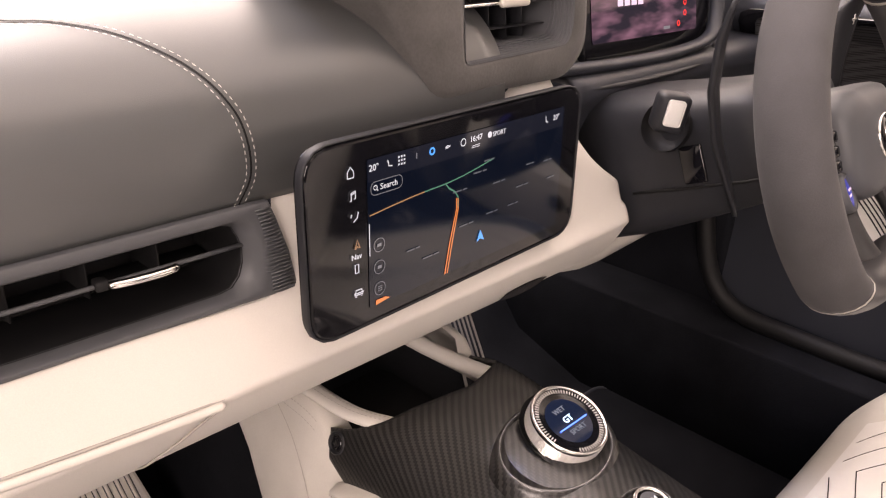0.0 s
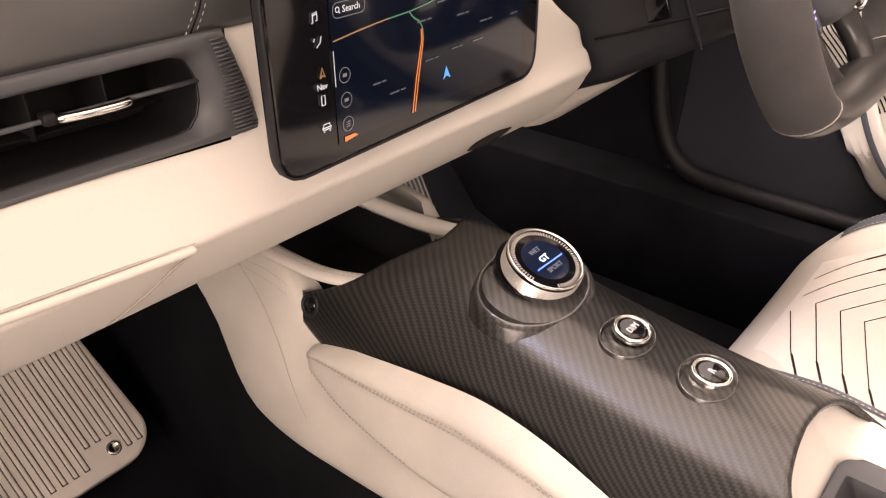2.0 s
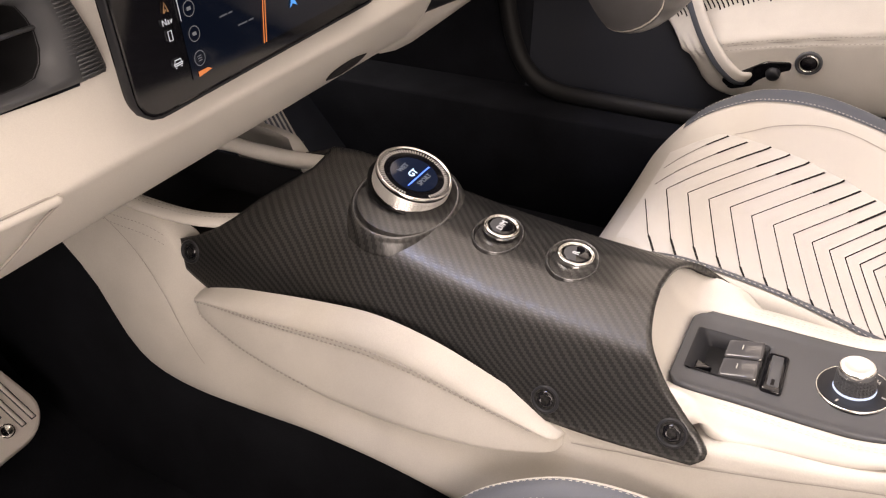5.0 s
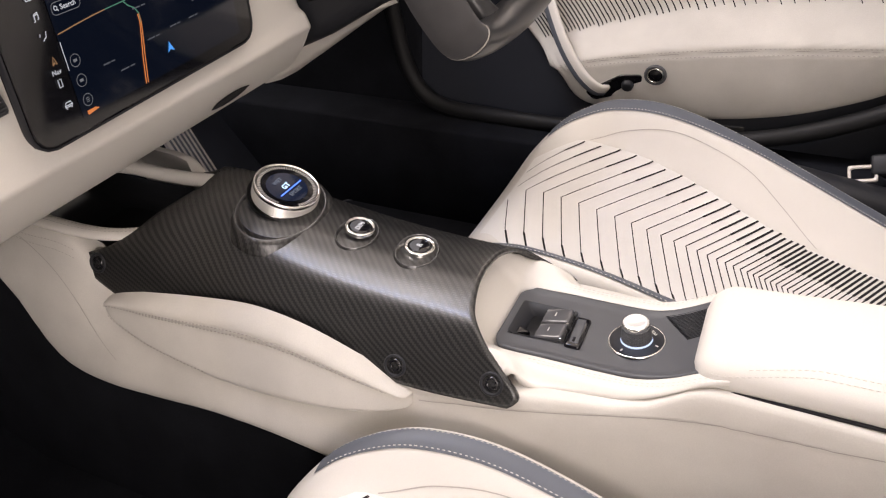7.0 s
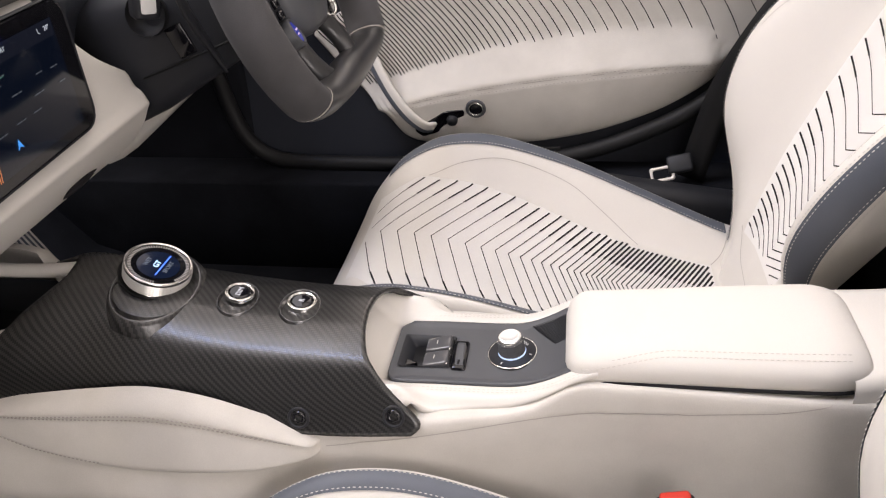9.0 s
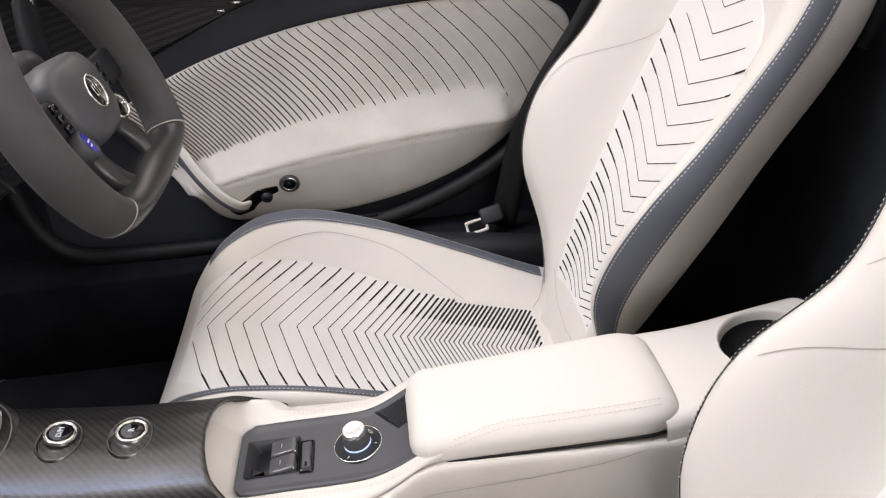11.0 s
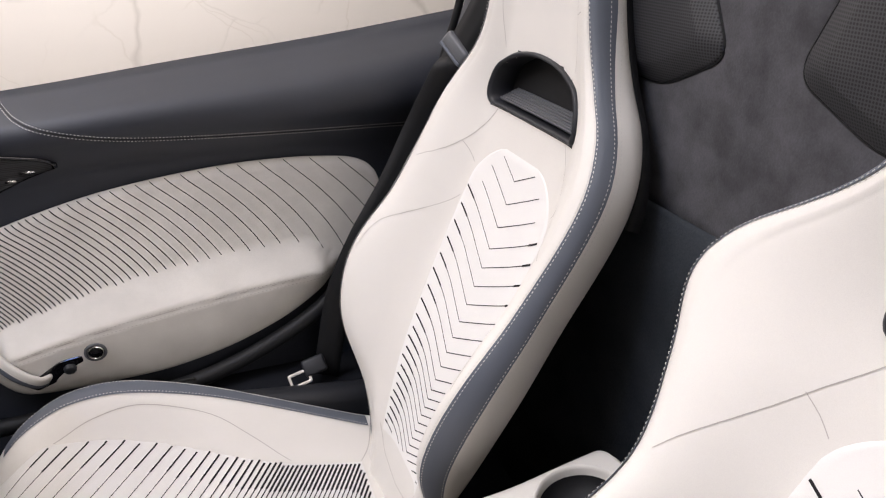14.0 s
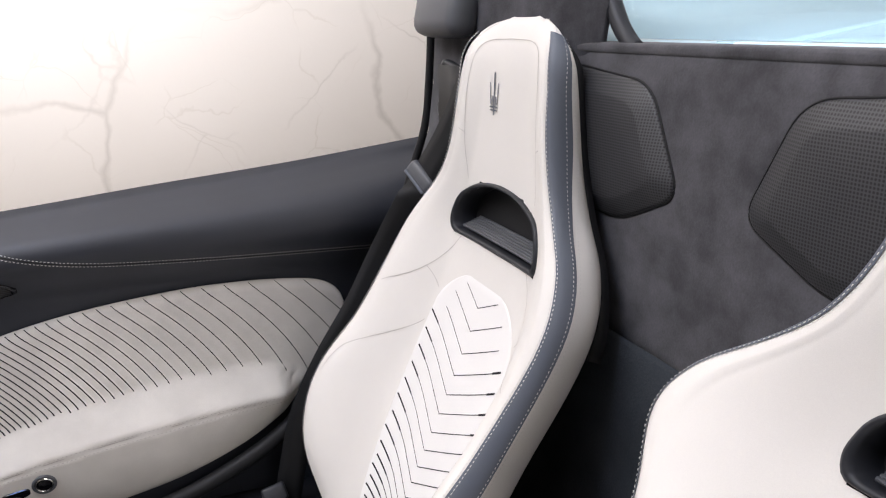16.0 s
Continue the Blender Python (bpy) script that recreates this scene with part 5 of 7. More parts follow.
            part("seam", add_rows(bmesh.new(), ribbon([cush_at(side * p.x, p.y) for p in c], [cush_normal(side * p.x, p.y) for p in c], 0.0012, 0.0007)), THREAD_D, cushion)
    # embroidered badge, drawn as plain upright bars
    bm = bmesh.new()
    for dx, za, zb, w in ((0, 0.892, 0.945, 0.0035), (-0.012, 0.905, 0.932, 0.002), (0.012, 0.905, 0.932, 0.002), (-0.006, 0.90, 0.915, 0.002), (0.006, 0.90, 0.915, 0.002)):
        zs = np.linspace(za, zb, 6)
        add_rows(bm, ribbon([back_at(emblem_x + dx * (0.6 + 0.4 * (z - 0.89) / 0.05), z) for z in zs], [back_normal(emblem_x, z) for z in zs], w, 0.0009))
    for z, w in ((0.902, 0.011), (0.898, 0.010)):
        add_rows(bm, ribbon([back_at(emblem_x + u, z) for u in np.linspace(-w, w, 5)], [back_normal(emblem_x, z)] * 5, 0.0018, 0.001))
    part("badge", bm, SLATE, seat, "grey embroidered badge")
    return seat


def tuck(seat, side):
    """The cushion is narrower on the tunnel's side."""
    for low in seat.children:
        if low.name.startswith("cushion"):
            for ob in [low, *low.children]:
                for v in ob.data.vertices:
                    if v.co.x * side > 0.1:
                        v.co.x = side * (0.1 + (abs(v.co.x) - 0.1) * 0.72)


driver_seat = make_seat("cream bucket seat with slate edging beside the far door", 0.03)
driver_seat.location = (SEAT_X, 0, 0)
tuck(driver_seat, -1)
# the second seat stands lower, leans further back and is broader at the shoulders
SHOULDER = [(0.3, 0.0), (0.45, -0.007), (0.55, -0.010), (0.63, 0.022), (0.70, 0.060), (0.76, 0.060), (0.84, 0.018), (0.95, -0.002), (1.02, 0.0)]
SEAM = [(0.092, 0.724), (0.119, 0.691), (0.140, 0.665), (0.167, 0.625), (0.186, 0.592), (0.200, 0.562), (0.210, 0.538)]
LOW_SEAM = [(0.115, 0.590), (0.130, 0.567), (0.148, 0.541), (0.165, 0.518), (0.184, 0.495), (0.200, 0.470)]
passenger_seat = make_seat("cream bucket seat with slate edging beside the near door", 0.03)
passenger_seat.location = (-SEAT_X, 0, 0)
tuck(passenger_seat, 1)
leaning = pose(0, 0.0103 - 0.45, -0.0065 + 0.2, math.degrees(0.0903)) @ pose(0, 0.45, -0.2)
lowered = pose(0, 0.005, -0.032)
for ob in passenger_seat.children:
    ob.matrix_local = lowered if ob.name.startswith("cushion") else leaning

# ---- driver door ----
door = thing("door", "dark leather car door with a striped cream panel", "door")


def door_x(y, z):
    """Inner face of the door; it leans out towards the belt line and tucks under at the sill."""
    return 0.688 + 0.012 * math.sin((z - 0.25) / 0.5 * math.pi) - 0.05 * ease((z - 0.60) / 0.09) * ease((0.80 - z) / 0.10) + 0.05 * ease((z - belt(y) + 0.06) / 0.06)


def belt(y):
    return soft_lerp([(-0.85, 0.818), (-0.6, 0.788), (-0.35, 0.766), (-0.13, 0.746), (0.1, 0.732), (0.4, 0.722), (0.8, 0.69)], y)


rows = []
for y in np.linspace(0.80, -0.84, 70):
    rows.append([Vector((door_x(y, z), y, z)) for z in np.linspace(belt(y), 0.20, 44)])
part("upper_panel", thicken(face_out(sheet(rows), (0, 0, 0.6)), 0.05), NIGHT, door, "dark slate leather upper panel")

# two stitched lines under the belt
stitch_z = lambda y: soft_lerp([(-0.85, 0.633), (-0.7, 0.640), (-0.5, 0.650), (-0.35, 0.660), (-0.25, 0.671), (-0.17, 0.690), (-0.12, 0.712), (-0.09, 0.745)], y)  # noqa: E731
ys = np.linspace(-0.80, -0.095, 90)
bm = bmesh.new()
run = [Vector((door_x(y, stitch_z(y)), y, stitch_z(y))) for y in ys]
nrm = Vector((-1, 0, 0.25))
add_rows(bm, ribbon(run, nrm, 0.0022, 0.0005))
part("seam", bm, RUBBER, door)
for off in (-0.0030, 0.0030):
    run = [Vector((door_x(y, stitch_z(y) + off) - 0.0005, y, stitch_z(y) + off)) for y in ys]
    part("stitching", dashes(run, nrm, 0.0036, 0.0014, 0.0009, 0.0007), THREAD_W, door)

# striped cream card with its padded armrest
CARD_TOP = [(-0.655, 0.530), (-0.645, 0.560), (-0.620, 0.582), (-0.580, 0.593), (-0.48, 0.601), (-0.367, 0.599), (-0.211, 0.581), (-0.092, 0.553), (0.0, 0.522), (0.08, 0.484), (0.125, 0.455)]
CARD_LOW = [(-0.655, 0.525), (-0.62, 0.470), (-0.585, 0.420), (-0.545, 0.370), (-0.50, 0.335), (-0.451, 0.308), (-0.37, 0.278), (-0.30, 0.262), (-0.24, 0.254), (-0.13, 0.253), (-0.05, 0.256), (-0.02, 0.272), (0.005, 0.31), (0.06, 0.365), (0.125, 0.445)]
ARM = [(-0.655, 0.40), (-0.60, 0.405), (-0.545, 0.404), (-0.45, 0.400), (-0.35, 0.392), (-0.25, 0.381), (-0.15, 0.366), (-0.05, 0.346), (0.02, 0.325), (0.13, 0.29)]


STRIPE_END = [(-0.60, 0.405), (-0.565, 0.408), (-0.548, 0.420), (-0.53, 0.440), (-0.494, 0.449), (-0.40, 0.447), (-0.31, 0.439), (-0.179, 0.420), (-0.053, 0.386), (0.03, 0.36), (0.13, 0.32)]


def card_out(y, z):
    """How far the card stands into the cabin: a soft armrest bulge with a flat shelf on it."""
    top, low, arm = soft_lerp(CARD_TOP, y), soft_lerp(CARD_LOW, y), soft_lerp(ARM, y)
    fade = ease((y + 0.572) / 0.045) * ease((0.09 - y) / 0.10)
    if z > arm:
        u = min((z - arm) / max(soft_lerp(STRIPE_END, y) - arm, 0.012), 1.25) / 1.25
        b = 0.040 * (1 - u) ** 1.5 * (1 + 0.6 * u) * fade
    else:
        b = 0.040 * (max(z - low, 0.0) / max(arm - low, 0.02)) ** 0.62 * fade
    b -= 0.0035 * math.exp(-(((z - arm + 0.004) / 0.0035) ** 2)) * fade
    edge = min(1.0, max(0.0, (top - z)) / 0.018, max(0.0, (z - low)) / 0.014, max(0.0, y + 0.655) / 0.012)
    return 0.004 + 0.012 * math.sqrt(max(0, 1 - (1 - edge) ** 2)) + b * ease(edge * 2)


def card_at(y, z, lift=0.0):
    return Vector((door_x(y, z) - card_out(y, z) - lift, y, z))


def card_normal(y, z):
    du = card_at(y + 0.004, z) - card_at(y - 0.004, z)
    dv = card_at(y, z + 0.004) - card_at(y, z - 0.004)
    n = du.cross(dv).normalized()
    return n if n.x < 0 else -n


rows = []
for y in list(np.linspace(-0.6545, -0.63, 8)) + list(np.linspace(-0.62, 0.124, 76)):
    top, low = soft_lerp(CARD_TOP, y), soft_lerp(CARD_LOW, y)
    rows.append([card_at(y, z) for z in [top - (top - low) * (0.5 - 0.5 * math.cos(math.pi * k / 89)) for k in range(90)]])
card = part("striped_card", face_out(sheet(rows), (0, 0, 0.5)), SUEDE, door, "cream suede panel with dark curved stripes")

# dark stripes: close together by the handle, wide apart at the rear
y0 = 0.118
while y0 > -0.66:
    pts, gone = [], 0.118 - y0
    top = soft_lerp(CARD_TOP, y0)
    for u in np.linspace(0, 1, 64) ** 1.5:
        z = top - 0.002 - u * 0.26
        d = u * 0.26
        y = y0 - 1.12 * d + 2.2 * d * d
        low = max(soft_lerp(STRIPE_END, y) + 0.001, soft_lerp(CARD_LOW, y) + 0.004)
        if z < low or y < -0.652 or z > soft_lerp(CARD_TOP, y) - 0.001:
            if pts:
                break
            continue
        pts.append((y, z))
    if len(pts) > 2:
        part("stripe", add_rows(bmesh.new(), ribbon([card_at(*p) for p in pts], [card_normal(*p) for p in pts], 0.0021 - 0.0008 * ease((0.05 - y0) / 0.35), 0.0012)), SLIT, card)
    y0 -= 0.0045 + 0.012 * gone + 0.085 * gone * gone

# armrest seam with stitching
ys = np.linspace(-0.60, 0.0, 80)
for off, mat, wid in ((0.0, THREAD_D, 0.0012), (-0.006, THREAD_D, 0.0008), (0.004, THREAD_D, 0.0008)):
    run = [card_at(y, soft_lerp(ARM, y) + off - 0.004) for y in ys]
    nr = [card_normal(y, soft_lerp(ARM, y) + off - 0.004) for y in ys]
    if off == 0.0:
        bm = bmesh.new()
        add_rows(bm, ribbon(run, nr, wid, 0.0008))
        part("arm_seam", bm, mat, card)
    else:
        part("stitching", dashes(run, nr, 0.004, 0.0024, 0.001, 0.0006), mat, card)

# black recess, pull strap and round door button
recess = [(-0.022, -0.023), (0.058, -0.016), (0.066, 0.014), (0.032, 0.019), (-0.032, -0.004)]
RM = frame_of(card_at(-0.075, 0.300, 0.0015), (0, -1, 0.25), (-0.35, 0.25, 1))
pull = part("pull_recess", plate(rounded(recess, 0.006, 4), 0.012, 0.001, RM), GLOSS, door, "black recess behind the strap")
part("latch", lathe([(0.0, 0.008), (0.006, 0.008), (0.009, 0.006), (0.010, 0.0)], 20, RM @ Matrix.Translation((0.04, 0.0, 0.001))), PLASTIC, pull)
c = spline([(0.668, 0.035, 0.455), (0.646, 0.012, 0.410), (0.631, -0.014, 0.365), (0.625, -0.042, 0.328), (0.630, -0.066, 0.305), (0.645, -0.080, 0.298)], 30)
rows = []
for i, p in enumerate(c):
    d = (c[min(i + 1, 29)] - c[max(i - 1, 0)]).normalized()
    side = d.cross(Vector((1, 0, 0.3))).normalized()
    up = side.cross(d).normalized()
    hw, ht = 0.0115, 0.0045
    rows.append([p + side * (hw * math.copysign(abs(math.cos(a)) ** 0.6, math.cos(a))) + up * (ht * math.copysign(abs(math.sin(a)) ** 0.7, math.sin(a))) for a in np.linspace(0, 2 * math.pi, 17)[:-1]])
strap = part("pull_strap", face_out(sheet(rows, True, True)), CREAM, door, "cream leather pull strap with a dark edge")
rows2 = [[r[10] + Vector((-0.0006, 0, -0.001)), r[11] + Vector((-0.0014, 0, -0.0015)), r[12] + Vector((-0.0010, 0, -0.0016))] for r in rows]
part("strap_edge", face_out(sheet(rows2), (-1, 0, 0)), SLATE, strap)
bn = card_normal(-0.156, 0.331)
side_y = (Vector((0, 1, 0)) - bn * bn.y).normalized()
BM_ = frame_of(card_at(-0.156, 0.331, 0.001), side_y, bn.cross(side_y))
btn = part("door_button", lathe([(0.0175, -0.003), (0.0175, 0.001), (0.0165, 0.0025), (0.0148, 0.003), (0.0135, 0.0015)], 36, BM_), GREYPLASTIC, door, "round graphite door release button")
part("button_ring", lathe([(0.0135, 0.0015), (0.0125, 0.003), (0.011, 0.0032), (0.0105, 0.0015)], 36, BM_), CHROME, btn)
part("button_cap", lathe([(0.0105, 0.0012), (0.0095, 0.0026), (0.006, 0.0018), (0.0045, 0.0030), (0.0, 0.0031)], 36, BM_), GLOSS, btn)

# triangular speaker grille above the card
tri = [(-0.168, 0.634), (-0.145, 0.652), (-0.06, 0.672), (0.05, 0.682), (0.30, 0.68), (0.30, 0.46), (0.16, 0.50), (0.02, 0.556), (-0.12, 0.618)]
speaker = part("speaker_grille", bmesh.new(), GRILLE, door, "triangular black speaker grille with a gloss rim")
tri_r = rounded(tri, [0.008, 0.01, 0.03, 0.03, 0.02, 0.02, 0.03, 0.02, 0.008], 5)
inn = [((x + 0.03) * 0.93 - 0.03, (z - 0.61) * 0.86 + 0.61) for x, z in tri_r]
bm = ring_between(tri_r, inn, [(0, -0.002), (0.05, 0.004), (0.5, 0.0055), (1, 0.0)], lambda p, d: Vector((door_x(p.x, p.y) - d, p.x, p.y)))
part("rim", face_out(bm, (0, 0, 0.6)), GLOSS, speaker)
bm = bmesh.new()
bm.faces.new([bm.verts.new((door_x(y, z) - 0.0012, y, z)) for y, z in inn])
part("mesh", face_out(bm, (0, 0, 0.6)), GRILLE, speaker)
for k in range(2):
    for j, w in enumerate((0.020, 0.015) if k == 0 else ()):
        part("lettering_bar", block(0.0006, w, 0.0035, 0.0, 1, pose(0.6, 0, 0)), CHROME, speaker).location = (door_x(-0.118 + 0.024 * j, 0.629) - 0.0062 - 0.6, -0.118 + 0.024 * j, 0.629 - 0.011 * j)
# lower edge and rubber seal round the opening
seal_path = spline([(0.655, 0.33, 0.52), (0.655, 0.305, 0.40), (0.653, 0.285, 0.305), (0.652, 0.255, 0.252), (0.65, 0.21, 0.230), (0.648, 0.14, 0.226), (0.646, 0.0, 0.225), (0.648, -0.2, 0.228), (0.652, -0.31, 0.240), (0.656, -0.42, 0.275), (0.660, -0.53, 0.335), (0.664, -0.62, 0.43), (0.668, -0.70, 0.56)], 70)
seal = thing("door_seal", "thick black rubber seal round the door opening", "door seal")
part("bulb", tube(seal_path, 0.014, 12), RUBBER, seal, "soft rubber bulb")
part("flange", tube([p + Vector((0.012, 0.004, -0.012)) for p in seal_path], 0.010, 8), PLASTIC, seal, "black trim flange")
lower = tagged(mesh_ob("kick_panel", block(0.03, 0.5, 0.36, 0.01, 2, pose(0.70, 0.52, 0.32)), CARPET), "black carpeted kick panel ahead of the door", "panel", kind="structure")

# ---- rear of the cabin ----
bulkhead = thing("rear_bulkhead", "charcoal suede rear bulkhead with two speaker grilles", "bulkhead", kind="structure")
BACK_Y = -0.828
rows = []
for z in list(np.linspace(0.655, 0.955, 16)) + [0.968, 0.976, 0.981]:
    k = max(0.0, (z - 0.955) / 0.026)
    rows.append([Vector((x, BACK_Y - 0.006 * math.sin(k * math.pi / 2) - 0.03 * (1 if k > 0.99 else 0), z)) for x in np.linspace(-0.70, 0.70, 57)])
part("suede_panel", thicken(face_out(sheet(rows), (0, 1, 0.9)), 0.012), ALCANTARA, bulkhead, "charcoal suede panel")
part("ledge", block(1.40, 0.05, 0.012, 0.004, 2, pose(0, BACK_Y - 0.028, 0.976)), ALCANTARA, bulkhead, "suede ledge below the window")
for side in (1, -1):
    grille = thing("rear_speaker", "black mesh speaker cover standing proud of the suede wall", "speaker", "rear speakers")
    line = rounded([(0.245, 0.957), (0.104, 0.944), (0.052, 0.838), (0.145, 0.796), (0.25, 0.800)], [0.016, 0.03, 0.024, 0.026, 0.02], 7)
    line = [(x - (0.017 if side < 0 else 0.0), z) for x, z in line]
    cx, cz = 0.155, 0.875
    rows = []
    for s, d in ((1.0, -0.004), (1.0, 0.001), (0.985, 0.003), (0.96, 0.0042), (0.74, 0.0130), (0.70, 0.0140), (0.25, 0.0150), (0.02, 0.0150)):
        rows.append([Vector((side * (cx + (x - cx) * s), BACK_Y + d, cz + (z - cz) * s)) for x, z in line])
    bm = sheet(rows, True, True, uv=lambda i, j: (rows[min(i, len(rows) - 1)][j % len(line)].x, rows[min(i, len(rows) - 1)][j % len(line)].z))
    part("mesh_cover", face_out(bm), GRILLE, grille, "fine black perforated mesh")
    part("surround", tube([Vector((side * (cx + (x - cx) * 1.008), BACK_Y + 0.0002, cz + (z - cz) * 1.008)) for x, z in line + line[:1]], 0.0016, 6), RUBBER, grille, "thin black surround")
# carpeted box and deep well below the wall
box = thing("rear_carpet_box", "charcoal carpeted box below the rear wall, tone lightened", "trim", kind="structure")
rows = [[Vector((x, y, z)) for x in np.linspace(-0.66, 0.66, 30)] for y, z in ((BACK_Y + 0.006, 0.668), (BACK_Y + 0.010, 0.662), (BACK_Y + 0.014, 0.645), (BACK_Y + 0.018, 0.60), (BACK_Y + 0.02, 0.30), (BACK_Y + 0.022, 0.02))]
part("carpet_face", thicken(face_out(sheet(rows), (0, 1, 1)), 0.01), PILE, box, "charcoal carpet, lightened against the shade there")
shell = thing("seat_shell", "black moulded seat side cover behind the cushion", "seat trim")
part("base_cover", block(0.05, 0.42, 0.12, 0.02, 4, pose(0.565, -0.50, 0.17, 8)), PLASTIC, shell, "black plastic side cover")

# ---- door pillar, belt and its guide ----
pillar = thing("rear_pillar", "charcoal suede door pillar with belt outlet", "pillar", kind="structure")
rows = []
for z, xl, y in ((0.62, 0.655, -0.745), (0.74, 0.645, -0.765), (0.84, 0.625, -0.79), (0.92, 0.620, -0.798), (1.02, 0.613, -0.80), (1.12, 0.60, -0.79), (1.24, 0.57, -0.77)):
    rows.append([Vector(p) for p in ((xl + 0.08, y - 0.10, z), (xl + 0.015, y - 0.03, z), (xl, y - 0.004, z), (xl - 0.008, y + 0.004, z), (xl - 0.05, y + 0.002, z), (0.46, y - 0.01, z), (0.36, BACK_Y + 0.004, z), (0.20 if z > 0.98 else 0.22, BACK_Y - 0.006, z))])
part("trim_panel", thicken(face_out(sheet(rows), (0.2, 1, 0.9)), 0.008), ALCANTARA, pillar, "charcoal suede trim panel")
part("edge_seal", tube(spline([(0.662, -0.735, 0.62), (0.650, -0.758, 0.74), (0.631, -0.784, 0.84), (0.626, -0.792, 0.92), (0.619, -0.794, 1.02), (0.606, -0.784, 1.12), (0.576, -0.764, 1.24)], 40), 0.0065, 10), RUBBER, pillar, "black rubber edge seal")
out_line = rounded([(0.585, 0.865), (0.475, 0.845), (0.45, 0.935), (0.565, 0.955)], 0.014, 5)
in_line = [(0.517 + (x - 0.517) * 0.8, 0.90 + (z - 0.90) * 0.78) for x, z in out_line]
bm = ring_between(out_line, in_line, [(0.0, -0.006), (0.0, 0.003), (0.5, 0.005), (1.0, 0.0), (1.0, -0.03)], lambda p, d: Vector((p.x, -0.792 + d, p.y)))
part("outlet_frame", face_out(bm, (0.2, 1, 0.9)), PLASTIC, pillar, "black belt outlet frame")
part("outlet_back", block(0.11, 0.003, 0.09, 0.0, 1, pose(0.517, -0.788, 0.90)), RUBBER, pillar)
part("guide_cover", block(0.13, 0.05, 0.075, 0.02, 4, pose(0.535, -0.785, 1.022, 12, 0, 6)), GREYPLASTIC, pillar, "grey moulded guide cover")
part("coat_hook", block(0.016, 0.014, 0.030, 0.005, 3, pose(0.618, -0.780, 1.025)), PLASTIC, pillar, "small black hook")
belt = thing("seat_belt", "black woven seat belt hanging beside the backrest", "seat belt")
rows, path = [], spline([(0.425, -0.785, 0.965), (0.458, -0.775, 0.90), (0.496, -0.762, 0.84), (0.528, -0.742, 0.785), (0.542, -0.725, 0.745), (0.572, -0.690, 0.66), (0.580, -0.645, 0.57), (0.586, -0.59, 0.48), (0.596, -0.55, 0.39), (0.606, -0.53, 0.30), (0.612, -0.515, 0.22)], 60)
for i, p in enumerate(path):
    d = (path[min(i + 1, 59)] - path[max(i - 1, 0)]).normalized()
    side = Vector((0.30, 0.92, 0.2)) if i > 22 else Vector((0.85, 0.3, 0.45))
    side = (side - d * side.dot(d)).normalized()
    rows.append([p + side * w for w in (-0.022, -0.007, 0.007, 0.022)])
part("webbing", thicken(face_out(sheet(rows), (-0.5, 0, 0.9)), 0.0018), RUBBER, belt, "black webbing")
part("shoulder_guide", block(0.056, 0.016, 0.026, 0.007, 3, pose(0.532, -0.740, 0.782, 20, -38, 20)), GREYPLASTIC, belt, "grey shoulder guide")
part("guide_clip", block(0.050, 0.018, 0.005, 0.002, 2, pose(0.536, -0.734, 0.774, 20, -38, 20)), SLATE, belt, "grey clip")
TONGUE = frame_of((0.584, -0.466, 0.242), (0, -1, 0.25), (0.6, 0, 0.75))
bm = ring_between(rounded([(-0.019, -0.0125), (0.019, -0.0125), (0.019, 0.0125), (-0.019, 0.0125)], 0.004, 4), rounded([(-0.0145, -0.0075), (0.0145, -0.0075), (0.0145, 0.0075), (-0.0145, 0.0075)], 0.003, 4), [(0, -0.0015), (0, 0.0012), (0.5, 0.0016), (1, 0.0012), (1, -0.0015)], lambda p, d: TONGUE @ Vector((p.x, p.y, d)))
part("tongue", face_out(bm), STEEL, belt, "chrome buckle tongue")
part("tongue_grip", block(0.040, 0.030, 0.016, 0.005, 3, TONGUE @ pose(0.030, 0.012, -0.004)), PLASTIC, belt, "black tongue grip")
buckle = thing("belt_buckle", "black belt buckle with red release button beside the tunnel", "buckle")
part("body", block(0.022, 0.034, 0.07, 0.005, 3, pose(-0.118, -0.42, 0.250, -14, 0, 0)), PLASTIC, buckle, "black buckle body")
part("release_button", block(0.016, 0.026, 0.010, 0.003, 2, pose(-0.118, -0.412, 0.286, -14, 0, 0)), RED, buckle, "red release button")
tag = thing("fabric_tag", "small black fabric tag on the cushion edging", "tag")
part("cloth", block(0.002, 0.032, 0.008, 0.0006, 1, pose(0.5625, -0.285, 0.296, 0, -24, 4)), RUBBER, tag)

# ---- rear window and engine deck beyond it ----
window = thing("rear_window", "rear window with black frame over the pale engine deck", "window", kind="structure")
glass = soft_material("rear_window_glass", (0.8, 0.9, 0.95), 1.0, 0.02, 900, 0.0, 9, 0.5)
bsdf = next(n for n in glass.node_tree.nodes if n.type == "BSDF_PRINCIPLED")
bsdf.inputs["Transmission Weight"].default_value = 1.0
bsdf.inputs["IOR"].default_value = 1.1
pane = part("pane", block(0.44, 0.004, 0.30, 0.001, 1, pose(0.0, BACK_Y - 0.035, 1.135)), glass, window, "clear glass pane")
pane.visible_shadow = False
for side in (-1, 1):
    path = spline([(side * 0.158, BACK_Y - 0.018, 0.975), (side * 0.172, BACK_Y - 0.018, 0.984), (side * 0.192, BACK_Y - 0.018, 1.004), (side * 0.212, BACK_Y - 0.018, 1.04), (side * 0.235, BACK_Y - 0.018, 1.12)], 24)
    part("frame", tube(path, 0.010, 10), PLASTIC, window, "black curved frame")
deck = thing("engine_deck", "pale blue painted engine deck behind the rear window", "engine deck")
